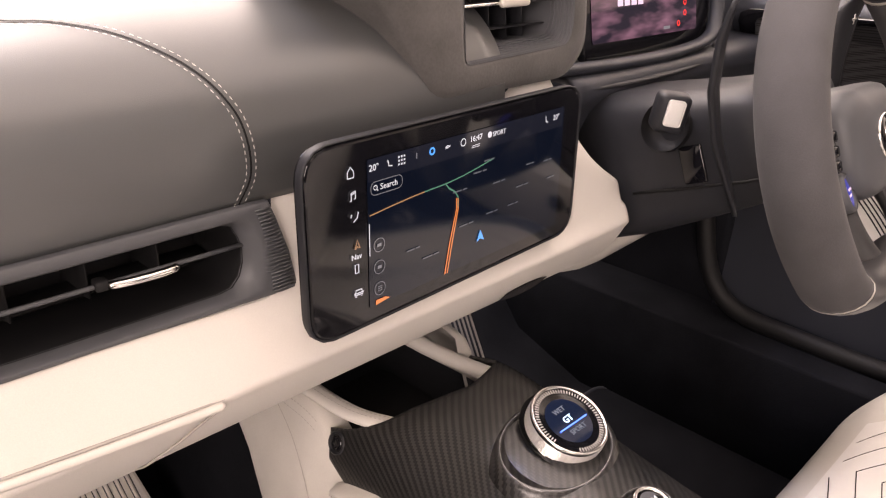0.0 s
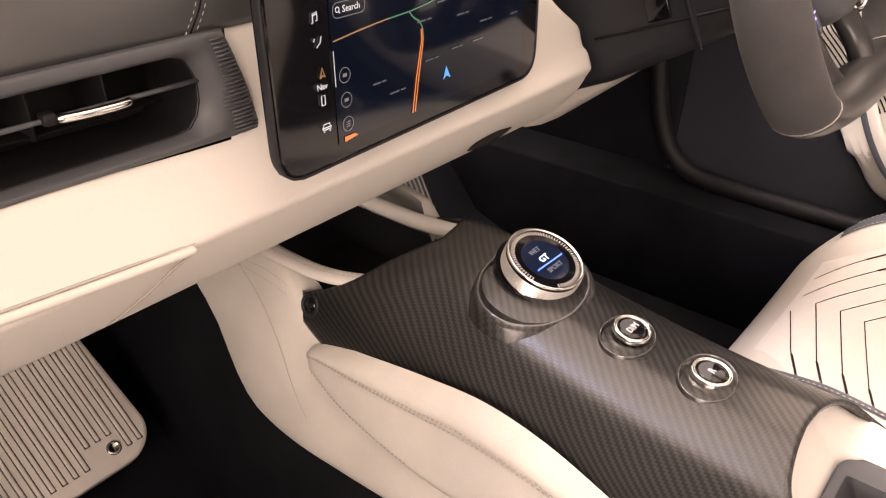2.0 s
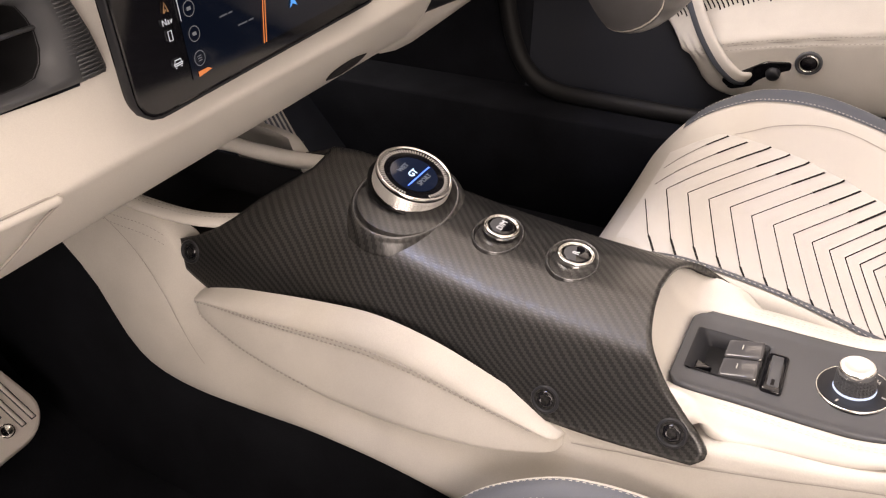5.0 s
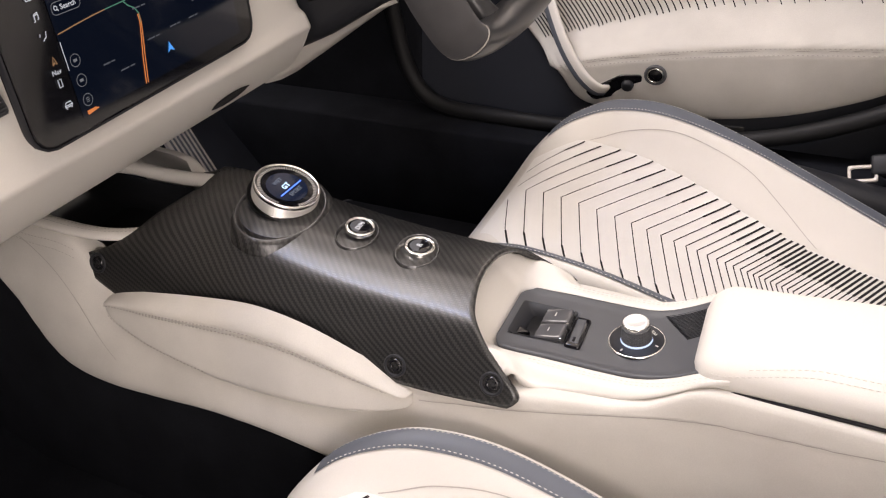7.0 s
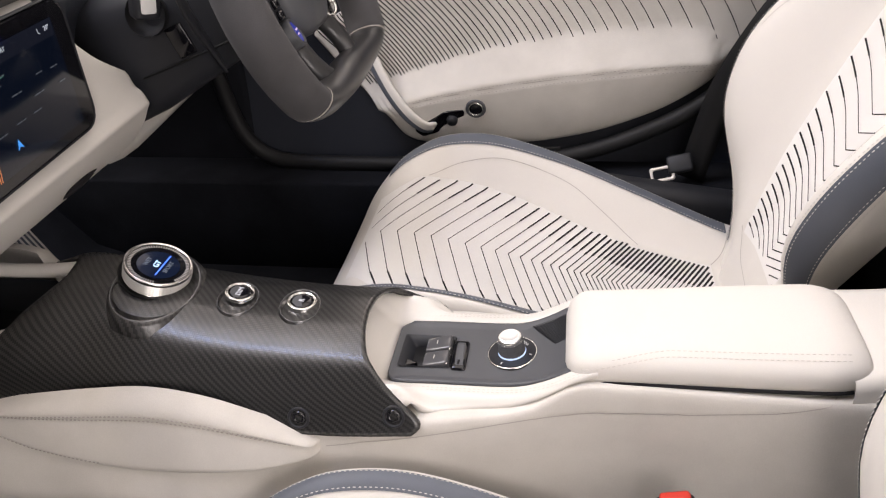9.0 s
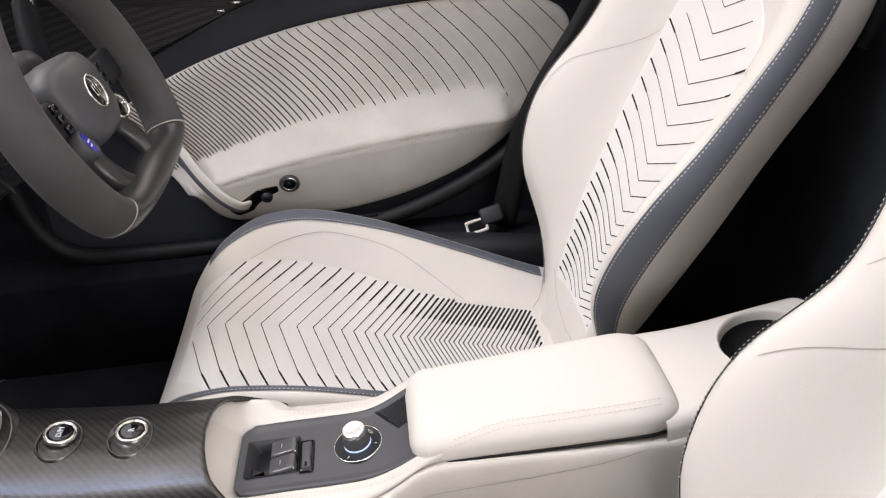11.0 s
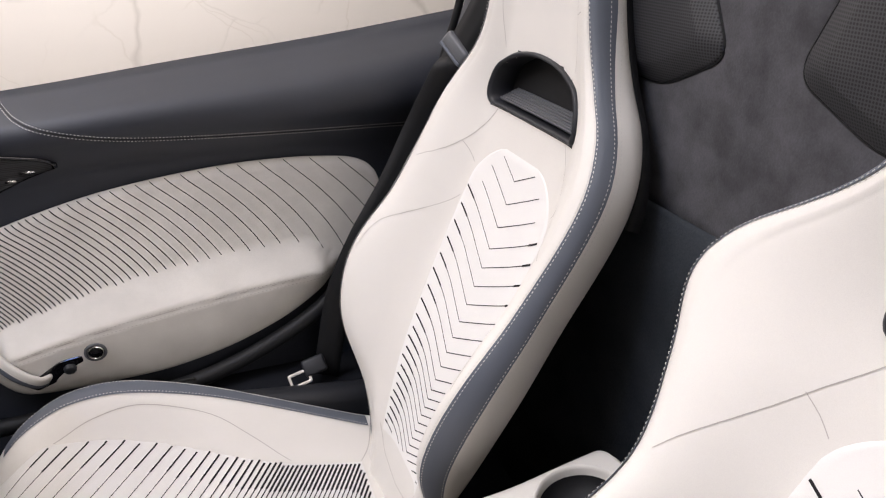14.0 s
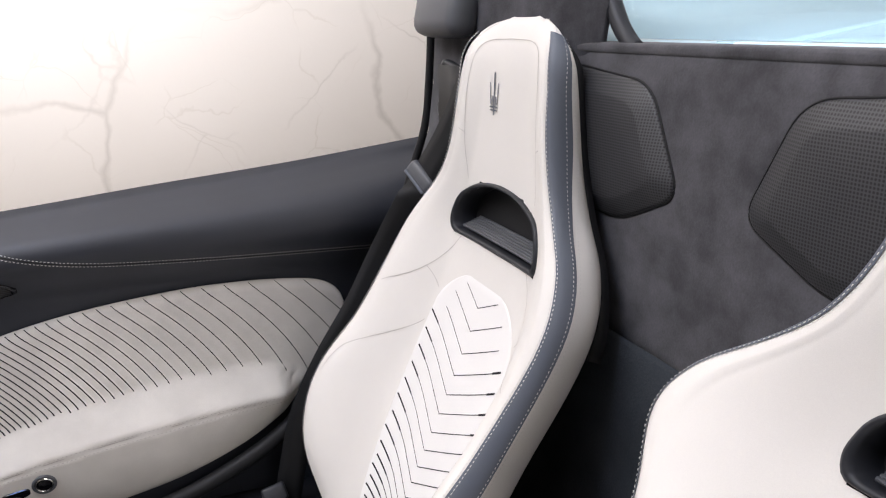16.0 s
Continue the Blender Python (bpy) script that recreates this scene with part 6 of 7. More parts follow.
DECKPAINT = soft_material("pale_blue_paint", (0.50, 0.66, 0.72), 0.95, 0.25, 900, 0.02, 4, 0.5)
rows = [[Vector((x * (0.56 + 0.5 * ease((BACK_Y - 0.06 - y) / 0.8)), y, 0.972 + 0.05 * ease((abs(x) - 0.35) / 0.5) + 0.20 * math.sin(min(BACK_Y - 0.06 - y, 1.2) * 1.25) + 0.012 * math.sin((BACK_Y - y) * 14) * math.cos(x * 9))) for x in np.linspace(-1.05, 1.05, 33)] for y in np.linspace(BACK_Y - 0.06, BACK_Y - 1.6, 24)]
part("lid", thicken(face_out(sheet(rows), (0, -1, 5)), 0.006), DECKPAINT, deck, "pale blue painted lid")
for x in (-0.16, -0.02, 0.12):
    part("rib", tube(spline([(x, BACK_Y - 0.1, 0.980), (x * 1.4, BACK_Y - 0.5, 1.078), (x * 1.8, BACK_Y - 1.0, 1.155)], 20), 0.012, 8, 0.4), DECKPAINT, deck)

# ---- driver's side of the dashboard ----
binnacle = thing("instrument_binnacle", "dark leather binnacle round the instrument display", "binnacle")
# shelf, apron below it and the dark knee panel under the column
shelf = [(0.66, 0.80), (0.34, 0.79), (0.315, 0.77), (0.312, 0.66), (0.300, 0.646), (0.262, 0.644), (0.246, 0.638), (0.242, 0.622), (0.252, 0.60), (0.262, 0.56), (0.250, 0.50), (0.30, 0.455), (0.42, 0.43)]
rows = []
for x in np.linspace(0.205, 0.672, 26):
    rows.append([Vector((x, p.x, p.y)) for p in spline([(a, b, 0) for a, b in shelf], 70)])
part("dash_body", thicken(face_out(sheet(rows), (0.3, -1, 1.2)), 0.008), NIGHT, binnacle, "dark slate leather body")
part("lip", tube(spline([(0.19, 0.262, 0.650), (0.30, 0.256, 0.647), (0.42, 0.256, 0.648), (0.50, 0.262, 0.657), (0.53, 0.272, 0.685), (0.535, 0.28, 0.73), (0.53, 0.29, 0.78)], 40), 0.009, 12, 0.7), NIGHT, binnacle, "rounded leather lip")
part("lower_lip", tube(spline([(0.19, 0.25, 0.630), (0.34, 0.244, 0.628), (0.48, 0.25, 0.632), (0.52, 0.26, 0.645)], 24), 0.006, 10, 0.6), PLASTIC, binnacle)
cluster = thing("instrument_display", "dark glass instrument display with purple picture and red warning lights", "display")
CLUSTER = frame_of((0.395, 0.286, 0.710), (1, 0, 0), (0, 0.16, 1))
part("glass", plate(rounded([(-0.135, -0.062), (0.135, -0.062), (0.135, 0.062), (-0.135, 0.062)], 0.012, 6), 0.01, 0.002, CLUSTER), GLOSS, cluster, "glossy black cover glass")


def picture_material():
    mat = glow("violet_display_picture", (0.05, 0.03, 0.05), 1.0)
    nt = mat.node_tree
    em = nt.nodes["Principled BSDF"]
    noise = nt.nodes.new("ShaderNodeTexNoise")
    noise.inputs["Scale"].default_value = 5
    ramp = nt.nodes.new("ShaderNodeValToRGB")
    ramp.color_ramp.elements[0].color = (0.010, 0.008, 0.016, 1)
    ramp.color_ramp.elements[1].color = (0.16, 0.085, 0.13, 1)
    ramp.color_ramp.elements[0].position, ramp.color_ramp.elements[1].position = 0.40, 0.72
    nt.links.new(noise.outputs[0], ramp.inputs[0])
    nt.links.new(ramp.outputs[0], em.inputs["Emission Color"])
    return mat


PICTURE = picture_material()
LIT_WHITE = glow("lit_white_symbols", (0.62, 0.70, 0.80), 0.75)
LIT_DIM = glow("lit_dim_symbols", (0.30, 0.33, 0.38), 0.45)
LIT_FAINT = glow("lit_faint_names", (0.24, 0.28, 0.34), 0.30)
LIT_RED = glow("lit_red_symbols", (1.0, 0.05, 0.04), 0.9)
LIT_BLUE = glow("lit_blue_symbols", (0.05, 0.34, 0.95), 0.9)
LIT_ORANGE = glow("lit_orange_line", (1.0, 0.33, 0.10), 0.55)
LIT_GREEN = glow("lit_green_line", (0.10, 0.33, 0.24), 0.5)
LIT_AMBER = glow("lit_amber_line", (0.50, 0.30, 0.16), 0.5)
LIT_LILAC = glow("lit_lilac_letters", (0.75, 0.62, 0.85), 0.8)
LIT_NAVY = glow("lit_navy_picture", (0.004, 0.007, 0.016), 0.6)
LIT_SLATE = glow("lit_slate_picture", (0.012, 0.015, 0.026), 0.6)


def flat(m, points, z=0.0008):
    bm = bmesh.new()
    bm.faces.new([bm.verts.new(m @ Vector((x, y, z))) for x, y in points])
    return face_out(bm, (m @ Vector((0, 0, 1))))


def bar(m, x, y, w, h, z=0.0012):
    return flat(m, [(x - w / 2, y - h / 2), (x + w / 2, y - h / 2), (x + w / 2, y + h / 2), (x - w / 2, y + h / 2)], z)


def stroke(m, pts, width, z=0.0012):
    pts = [Vector((x, y, z)) for x, y in pts]
    rows = ribbon(pts, [Vector((0, 0, 1))] * len(pts), width, 0.0)
    return add_rows(bmesh.new(), [[m @ p for p in r] for r in rows])


def disc(m, x, y, r, z=0.0012, n=20):
    return flat(m, [(x + r * math.cos(a * 2 * math.pi / n), y + r * math.sin(a * 2 * math.pi / n)) for a in range(n)], z)


def circle_line(m, x, y, r, w, z=0.0012):
    return stroke(m, [(x + r * math.cos(a * 2 * math.pi / 24), y + r * math.sin(a * 2 * math.pi / 24)) for a in range(25)], w, z)


part("picture", flat(CLUSTER, rounded([(-0.12, -0.045), (0.10, -0.045), (0.10, 0.05), (-0.12, 0.05)], 0.004, 3)), PICTURE, cluster, "violet picture")
for k in range(4):
    part("model_name_bar", bar(CLUSTER, -0.066 + 0.0135 * k, -0.004, 0.0105, 0.010), LIT_LILAC, cluster)
part("status_bar", bar(CLUSTER, 0.030, -0.0385, 0.014, 0.0035), LIT_DIM, cluster)
for x, y in ((0.072, -0.012), (0.072, -0.024), (0.057, -0.0355)):
    part("warning_light", circle_line(CLUSTER, x, y, 0.0028, 0.0014), LIT_RED, cluster, "red warning light")

# ---- hood over the screen with the middle vent ----
hood = thing("dashboard_hood", "charcoal suede hood with a ribbed vent above the screen", "dash hood")
HOOD = frame_of((0.05, 0.206, 0.70), (1, 0.03, 0), (0, 0.10, 1))
outer = rounded([(-0.078, -0.041), (0.088, -0.042), (0.119, -0.018), (0.121, 0.02), (0.115, 0.085), (-0.17, 0.085), (-0.118, 0.032), (-0.096, -0.014)], [0.012, 0.016, 0.014, 0.02, 0.02, 0.02, 0.05, 0.03], 6)
inner = rounded([(-0.047, -0.016), (0.086, -0.012), (0.094, 0.006), (0.096, 0.062), (-0.044, 0.062)], [0.006, 0.01, 0.012, 0.012, 0.012], 6)
bm = ring_between(outer, inner, [(0.0, -0.09), (0.0, -0.012), (0.06, -0.003), (0.3, 0.0), (0.9, 0.002), (1.0, 0.0), (1.0, -0.006)], lambda p, d: HOOD @ Vector((p.x, p.y, d)))
part("hood_body", face_out(bm, (0.0, -1, 0.8)), HOODSUEDE, hood, "charcoal suede shell")
bm = ring_between([(x, y) for x, y in inner], [(0.024 + (x - 0.024) * 0.90, 0.026 + (y - 0.026) * 0.78) for x, y in inner], [(0.0, 0.001), (0.5, -0.010), (1.0, -0.022), (1.0, -0.055)], lambda p, d: HOOD @ Vector((p.x, p.y, d)))
part("vent_funnel", face_out(bm, (0.0, -1, 0.8)), GREYPLASTIC, hood, "graphite ribbed funnel")
for k in range(7):
    s = 0.98 - 0.015 * k
    pts = [HOOD @ Vector((0.024 + (x - 0.024) * s, 0.026 + (y - 0.026) * (1 - 0.033 * k - 0.01), -0.001 - 0.0030 * k)) for x, y in inner[:24]]
    part("rib", tube(pts, 0.0006, 5), GREYPLASTIC, hood)
part("duct", plate([(-0.06, -0.03), (0.1, -0.03), (0.1, 0.07), (-0.06, 0.07)], 0.003, 0, HOOD @ pose(0, 0, -0.055)), RUBBER, hood)
part("crossbar", tube([HOOD @ Vector((x, 0.026, -0.014)) for x in (-0.04, 0.02, 0.088)], 0.0015, 8), CHROME, hood, "thin chrome crossbar")
part("tab", block(0.036, 0.0075, 0.006, 0.0028, 3, HOOD @ pose(0.028, 0.026, -0.011)), STEEL, hood, "pale metal tab")
for k in range(3):
    part("vane", block(0.13, 0.0014, 0.022, 0.0004, 1, HOOD @ pose(0.024, 0.006 + 0.02 * k, -0.036)), PLASTIC, hood)
for k in range(5):
    part("blade", block(0.0014, 0.06, 0.02, 0.0004, 1, HOOD @ pose(-0.02 + 0.022 * k, 0.026, -0.046)), PLASTIC, hood)

# ---- steering column ----
column = thing("steering_column", "black steering column shroud with stalk below the instruments", "steering column")
COL = frame_of((0.316, 0.0, 0.614), (1, 0, 0), (0, 0.353, 0.935))
rows = []
for n, w, up, dn in ((-0.045, 0.060, 0.052, 0.026), (-0.055, 0.080, 0.070, 0.031), (-0.08, 0.086, 0.074, 0.036), (-0.14, 0.086, 0.08, 0.046), (-0.20, 0.080, 0.09, 0.056), (-0.27, 0.078, 0.10, 0.06)):
    ring = rounded([(-w, -dn), (w, -dn), (w, up), (-w, up)], [0.018, 0.018, 0.04, 0.04], 6)
    rows.append([COL @ Vector((x, y, n)) for x, y in ring])
part("shroud", face_out(sheet(rows, True, True)), PLASTIC, column, "matt black moulded shroud")
part("split_line", tube([COL @ Vector((-w - 0.0012, -0.010, n)) for n, w in ((-0.06, 0.085), (-0.08, 0.090), (-0.14, 0.088), (-0.2, 0.080))], 0.0016, 6), RUBBER, column)
part("slot", block(0.004, 0.024, 0.036, 0.0018, 2, pose(0.2290, 0.122, 0.580, -22, 0, -2)), GLOSS, column, "black recess with a small lever")
part("stalk_boot", lathe([(0.024, -0.004), (0.0235, 0.004), (0.019, 0.010), (0.012, 0.012)], 24, frame_of((0.221, 0.15, 0.612), (0, 1, 0), (0.3, 0, 1))), RUBBER, column)
stalk = part("stalk", block(0.030, 0.022, 0.036, 0.006, 3, pose(0.205, 0.140, 0.630, 6, 8, -42)), PLASTIC, column, "black indicator stalk")
part("button", block(0.016, 0.003, 0.024, 0.0028, 3, pose(0.1968, 0.1308, 0.631, 6, 8, -42)), soft_material("silver_white_button", (0.75, 0.74, 0.72), 0.97, 0.35, 900, 0.02, 9, 0.5), stalk, "silver end button")

# ---- steering wheel ----
wheel = thing("steering_wheel", "flat-bottomed dark suede and leather steering wheel with carbon spokes", "steering wheel")


def rim_centre(a):
    u, v = 0.165 * math.cos(a), 0.165 * math.sin(a)
    low = -0.108
    if v < low + 0.02:
        k = low + 0.02 - v
        v = low + 0.02 - 0.024 * (1 - math.exp(-k / 0.024))
    return u, v


def rim_section(a0, a1, radial, axial, n=40):
    rows = []
    for a in np.linspace(a0, a1, n):
        a = math.radians(a)
        u, v = rim_centre(a)
        d = Vector((u, v, 0)).normalized()
        grip = radial * (1 + 0.10 * math.exp(-((math.degrees(a) % 360 - 190) / 14) ** 2) + 0.10 * math.exp(-((math.degrees(a) % 360 - 350) / 14) ** 2))
        rows.append([COL @ (Vector((u, v, 0)) + d * grip * math.cos(q) + Vector((0, 0, 1)) * axial * math.sin(q)) for q in np.linspace(0, 2 * math.pi, 21)[:-1]])
    return face_out(sheet(rows, True, True))


SATINBLACK = soft_material("satin_black_wheel_trim", (0.035, 0.035, 0.037), 0.9, 0.33, 1200, 0.05, 14, 0.6)
WHEELSUEDE = soft_material("grey_wheel_suede", (0.085, 0.083, 0.086), 0.72, 0.9, 800, 0.35, 16, 0.1, 0.06)
part("rim_side", rim_section(128, 219, 0.0215, 0.027), WHEELSUEDE, wheel, "dark grey suede grip")
part("rim_side", rim_section(-39, 52, 0.0215, 0.027), WHEELSUEDE, wheel, "dark grey suede grip")
part("rim_top", rim_section(52.6, 127.4, 0.0205, 0.0262), NIGHT, wheel, "black leather top arc")
part("rim_bottom", rim_section(219.6, 320.4, 0.0212, 0.0262), SATINBLACK, wheel, "smooth leather flat bottom")
for a in (52.3, 127.7, 219.3, 320.7):
    part("joint", rim_section(a - 0.5, a + 0.5, 0.0218, 0.0274, 3), THREAD_D, wheel)
hub_line = rounded([(-0.058, -0.026), (-0.034, -0.050), (0.034, -0.050), (0.058, -0.026), (0.060, 0.034), (0.040, 0.050), (-0.040, 0.050), (-0.060, 0.034)], 0.016, 4)
rows = []
for s, h in ((1.0, -0.040), (1.0, -0.012), (0.985, -0.002), (0.93, 0.006), (0.8, 0.011), (0.5, 0.015), (0.02, 0.016)):
    rows.append([COL @ Vector((x * s, y * s, h - 0.006)) for x, y in hub_line])
hub = part("hub", face_out(sheet(rows, True, True)), GREYPLASTIC, wheel, "graphite moulded airbag cover")
part("badge_ring", lathe([(0.0205, 0.0), (0.0205, 0.002), (0.0185, 0.0025), (0.0175, 0.0008)], 40, COL @ pose(0, 0.002, 0.0095)), CHROME, hub, "chrome badge ring")
part("badge_disc", lathe([(0.0176, 0.0), (0.0172, 0.0010), (0.0, 0.0014)], 32, COL @ pose(0, 0.002, 0.0095)), GLOSS, hub, "black badge disc")
for dx, h in ((-0.006, 0.013), (0, 0.022), (0.006, 0.013)):
    part("badge_mark", block(0.0016, h, 0.0008, 0.0003, 1, COL @ pose(dx, 0.004, 0.0112)), CHROME, hub)
part("badge_mark", block(0.014, 0.0016, 0.0008, 0.0003, 1, COL @ pose(0, -0.003, 0.0112)), CHROME, hub)
for side in (-1, 1):
    spoke = part("spoke", block(0.088, 0.040, 0.020, 0.006, 3, COL @ pose(side * 0.103, 0.004, -0.018)), PLASTIC, wheel, "black spoke with switches")
    for k in range(3):
        part("switch", block(0.012, 0.010, 0.006, 0.002, 2, COL @ pose(side * 0.076, 0.016 - 0.0125 * k, -0.006)), GLOSS, spoke)
    ring = part("button_ring", lathe([(0.0175, -0.012), (0.0175, 0.0), (0.0155, 0.003), (0.0135, 0.001), (0.013, -0.002)], 36, COL @ pose(side * 0.062, -0.034, -0.006, -10, side * -12)), CHROME if side > 0 else GREYPLASTIC, wheel, "round button ring")
    face = glow("start_button_blue", (0.05, 0.07, 0.55), 0.5) if side < 0 else GLOSS
    part("button", lathe([(0.0135, -0.003), (0.0125, 0.0010), (0.0, 0.0018)], 32, COL @ pose(side * 0.062, -0.034, -0.006, -10, side * -12)), face, ring, "blue start button" if side < 0 else "black rotary button")
    if side < 0:
        for k in range(2):
            part("letter_bar", block(0.012 - 0.003 * k, 0.0018, 0.0004, 0, 1, COL @ pose(-0.062, -0.031 - 0.0055 * k, -0.0038, -10, 12)), LIT_LILAC, ring)
    # lower spokes: hollow carbon arms
    path = spline([(side * 0.046, -0.034, -0.022), (side * 0.056, -0.060, -0.014), (side * 0.054, -0.088, -0.006), (side * 0.036, -0.114, 0.0)], 20)
    rows = []
    for i, p in enumerate(path):
        d = (path[min(i + 1, 19)] - path[max(i - 1, 0)]).normalized()
        a = Vector((d.y, -d.x, 0)).normalized()
        rows.append([COL @ (p + a * 0.0155 * math.cos(q) + Vector((0, 0, 1)) * 0.012 * math.sin(q)) for q in np.linspace(0, 2 * math.pi, 15)[:-1]])
    part("lower_spoke", face_out(sheet(rows, True, True, uv=lambda i, j: (0.004 * i, 0.005 * j))), SATINBLACK, wheel, "satin black lower spoke")
    # shift paddle behind the rim
    rows = []
    for z, y, x, w in ((0.735, 0.074, -0.150, 0.002), (0.725, 0.078, -0.150, 0.014), (0.70, 0.084, -0.150, 0.036), (0.661, 0.086, -0.147, 0.040), (0.62, 0.082, -0.136, 0.034), (0.59, 0.076, -0.122, 0.026), (0.565, 0.070, -0.110, 0.016), (0.548, 0.066, -0.103, 0.004)):
        rows.append([Vector((0.316 - side * x, y, z)) + Vector((side * -w * k, 0.014 * k * k * (w / 0.04), 0)) for k in (0, 0.15, 0.5, 1)])
    bm = sheet(rows, uv=lambda i, j: (0.02 * i, 0.01 * j))
    paddle = part("shift_paddle", thicken(face_out(bm, (0.3, -2, 0.6)), 0.004), PLASTIC, wheel, "black shift paddle")
    if side > 0:
        for sx, sz in ((0.010, 0.002), (0.002, 0.010)):
            part("plus_mark", block(sx, 0.0008, sz, 0, 1, pose(0.447, 0.0815, 0.699)), THREAD_W, paddle)

# cream flap under the driver's side of the dashboard
rows = [[Vector((x, 0.214 + 0.014 * k, lo + (hi - lo) * (1 - k))) for k in (0, 0.35, 0.7, 1)] for x, lo, hi in ((0.185, 0.446, 0.492), (0.215, 0.440, 0.490), (0.25, 0.438, 0.488), (0.32, 0.441, 0.480), (0.42, 0.446, 0.465), (0.51, 0.450, 0.454))]
part("knee_flap", thicken(face_out(sheet(rows), (0.2, -1, 0.4)), 0.006), CREAM, dash, "cream leather flap")

# ---- what the touchscreen shows ----
S = SCREEN @ pose(0.001, -0.0012, 0)
part("picture", flat(S, [(-0.0970, -0.052), (0.120, -0.052), (0.120, 0.052), (-0.0970, 0.052)], 0.0006), LIT_NAVY, screen, "dark map picture")
part("status_strip", flat(S, [(-0.0965, 0.037), (0.118, 0.036), (0.118, 0.052), (-0.0965, 0.052)], 0.0008), LIT_SLATE, screen)
part("side_line", stroke(S, [(-0.0965, -0.0135), (-0.0965, 0.009)], 0.0006), LIT_WHITE, screen)
for words, x, y, size in (("20\u00b0", -0.0915, 0.046, 0.0062), ("20\u00b0", 0.108, 0.045, 0.0062), ("16:47", 0.008, 0.0465, 0.0062), ("SPORT", 0.0345, 0.0457, 0.0052), ("Search", -0.0785, 0.032, 0.0058), ("Nav", -0.108, -0.0105, 0.0054)):
    part("lettering", text_bm(words, size, S @ pose(x, y, 0.0012), 0.0001), LIT_WHITE, screen)
icons = {
    "home_icon": [[(-0.1135, 0.0435), (-0.1135, 0.0475), (-0.111, 0.0505), (-0.1085, 0.0475), (-0.1085, 0.0435), (-0.1135, 0.0435)]],
    "music_icon": [[(-0.1122, 0.0285), (-0.1110, 0.0285), (-0.1110, 0.0335), (-0.1075, 0.0345), (-0.1075, 0.0295), (-0.1088, 0.0295)], [(-0.1110, 0.0325), (-0.1075, 0.0335)]],
    "seat_icon": [[(-0.1110, 0.0195), (-0.1118, 0.0175)], [(-0.1055, 0.0200), (-0.1066, 0.0160), (-0.1082, 0.0152), (-0.1098, 0.0138)]],
    "arrow_icon": [[(-0.109, -0.005), (-0.107, 0.001), (-0.105, -0.005), (-0.107, -0.0035), (-0.109, -0.005)]],
    "phone_icon": [[(-0.1095, -0.022), (-0.1065, -0.022), (-0.1065, -0.016), (-0.1095, -0.016), (-0.1095, -0.022)]],
    "car_icon": [[(-0.1105, -0.038), (-0.1095, -0.0345), (-0.1045, -0.0345), (-0.1035, -0.038), (-0.1105, -0.038)], [(-0.1112, -0.0368), (-0.1028, -0.0368)], [(-0.1100, -0.0392), (-0.1088, -0.0392)], [(-0.1052, -0.0392), (-0.1040, -0.0392)]],
    "seat_heater_icon": [[(-0.0795, 0.0485), (-0.0785, 0.0445), (-0.0755, 0.0440)], [(0.0935, 0.0480), (0.0942, 0.0435), (0.0970, 0.0430)]],
    "vehicle_icon": [[(-0.0245, 0.0455), (-0.0225, 0.0470), (-0.0195, 0.0462), (-0.0245, 0.0450)]],
}
for name, lines in icons.items():
    part(name, merge(*[stroke(S, ln, 0.0008 if name != "arrow_icon" else 0.0011) for ln in lines]), LIT_AMBER if name == "arrow_icon" else LIT_WHITE, screen)
part("grid_icon", merge(*[bar(S, -0.0695 + 0.0025 * i, 0.0435 + 0.0025 * j, 0.0014, 0.0014) for i in range(3) for j in range(3)]), LIT_WHITE, screen)
part("microphone_icon", bar(S, -0.053, 0.046, 0.0010, 0.0040), LIT_DIM, screen)
part("assistant_dot", circle_line(S, -0.038, 0.046, 0.0022, 0.0014), LIT_BLUE, screen, "bright blue ring")
part("limit_icon", circle_line(S, -0.006, 0.046, 0.0026, 0.0007), LIT_WHITE, screen)
part("mode_dot", disc(S, 0.0235, 0.0462, 0.0024), LIT_WHITE, screen)
for k in range(2):
    part("menu_line", stroke(S, [(0.0035, 0.0415 - 0.0014 * k), (0.0125, 0.0415 - 0.0014 * k)], 0.0005), LIT_WHITE, screen)
pill = rounded([(-0.0945, 0.0275), (-0.0665, 0.0275), (-0.0665, 0.0365), (-0.0945, 0.0365)], 0.0044, 5)
part("search_outline", stroke(S, pill + pill[:1], 0.0005), LIT_DIM, screen)
part("search_icon", merge(circle_line(S, -0.0905, 0.0325, 0.0015, 0.0006), stroke(S, [(-0.0894, 0.0313), (-0.0882, 0.0301)], 0.0007)), LIT_WHITE, screen)
for y in (-0.008, -0.024, -0.040):
    ring = part("round_button", circle_line(S, -0.088, y, 0.0048, 0.0005), LIT_DIM, screen)
    for k in range(3 if y < -0.03 else 1):
        part("button_mark", bar(S, -0.088, y + (0.0015 - 0.0015 * k if y < -0.03 else 0), 0.0036, 0.0006 if y < -0.03 else 0.0022), LIT_DIM, ring)
part("orange_flag", flat(S, [(-0.092, -0.0515), (-0.079, -0.0500), (-0.083, -0.0480), (-0.092, -0.0480)], 0.0012), LIT_ORANGE, screen)
part("amber_road", stroke(S, [(-0.0960, 0.0145), (-0.076, 0.0165), (-0.057, 0.0180), (-0.045, 0.0186)], 0.0009), LIT_AMBER, screen)
part("green_road", stroke(S, [(-0.045, 0.0186), (-0.023, 0.0193), (-0.004, 0.0212), (0.013, 0.0240), (0.030, 0.0270)], 0.0009), LIT_GREEN, screen)
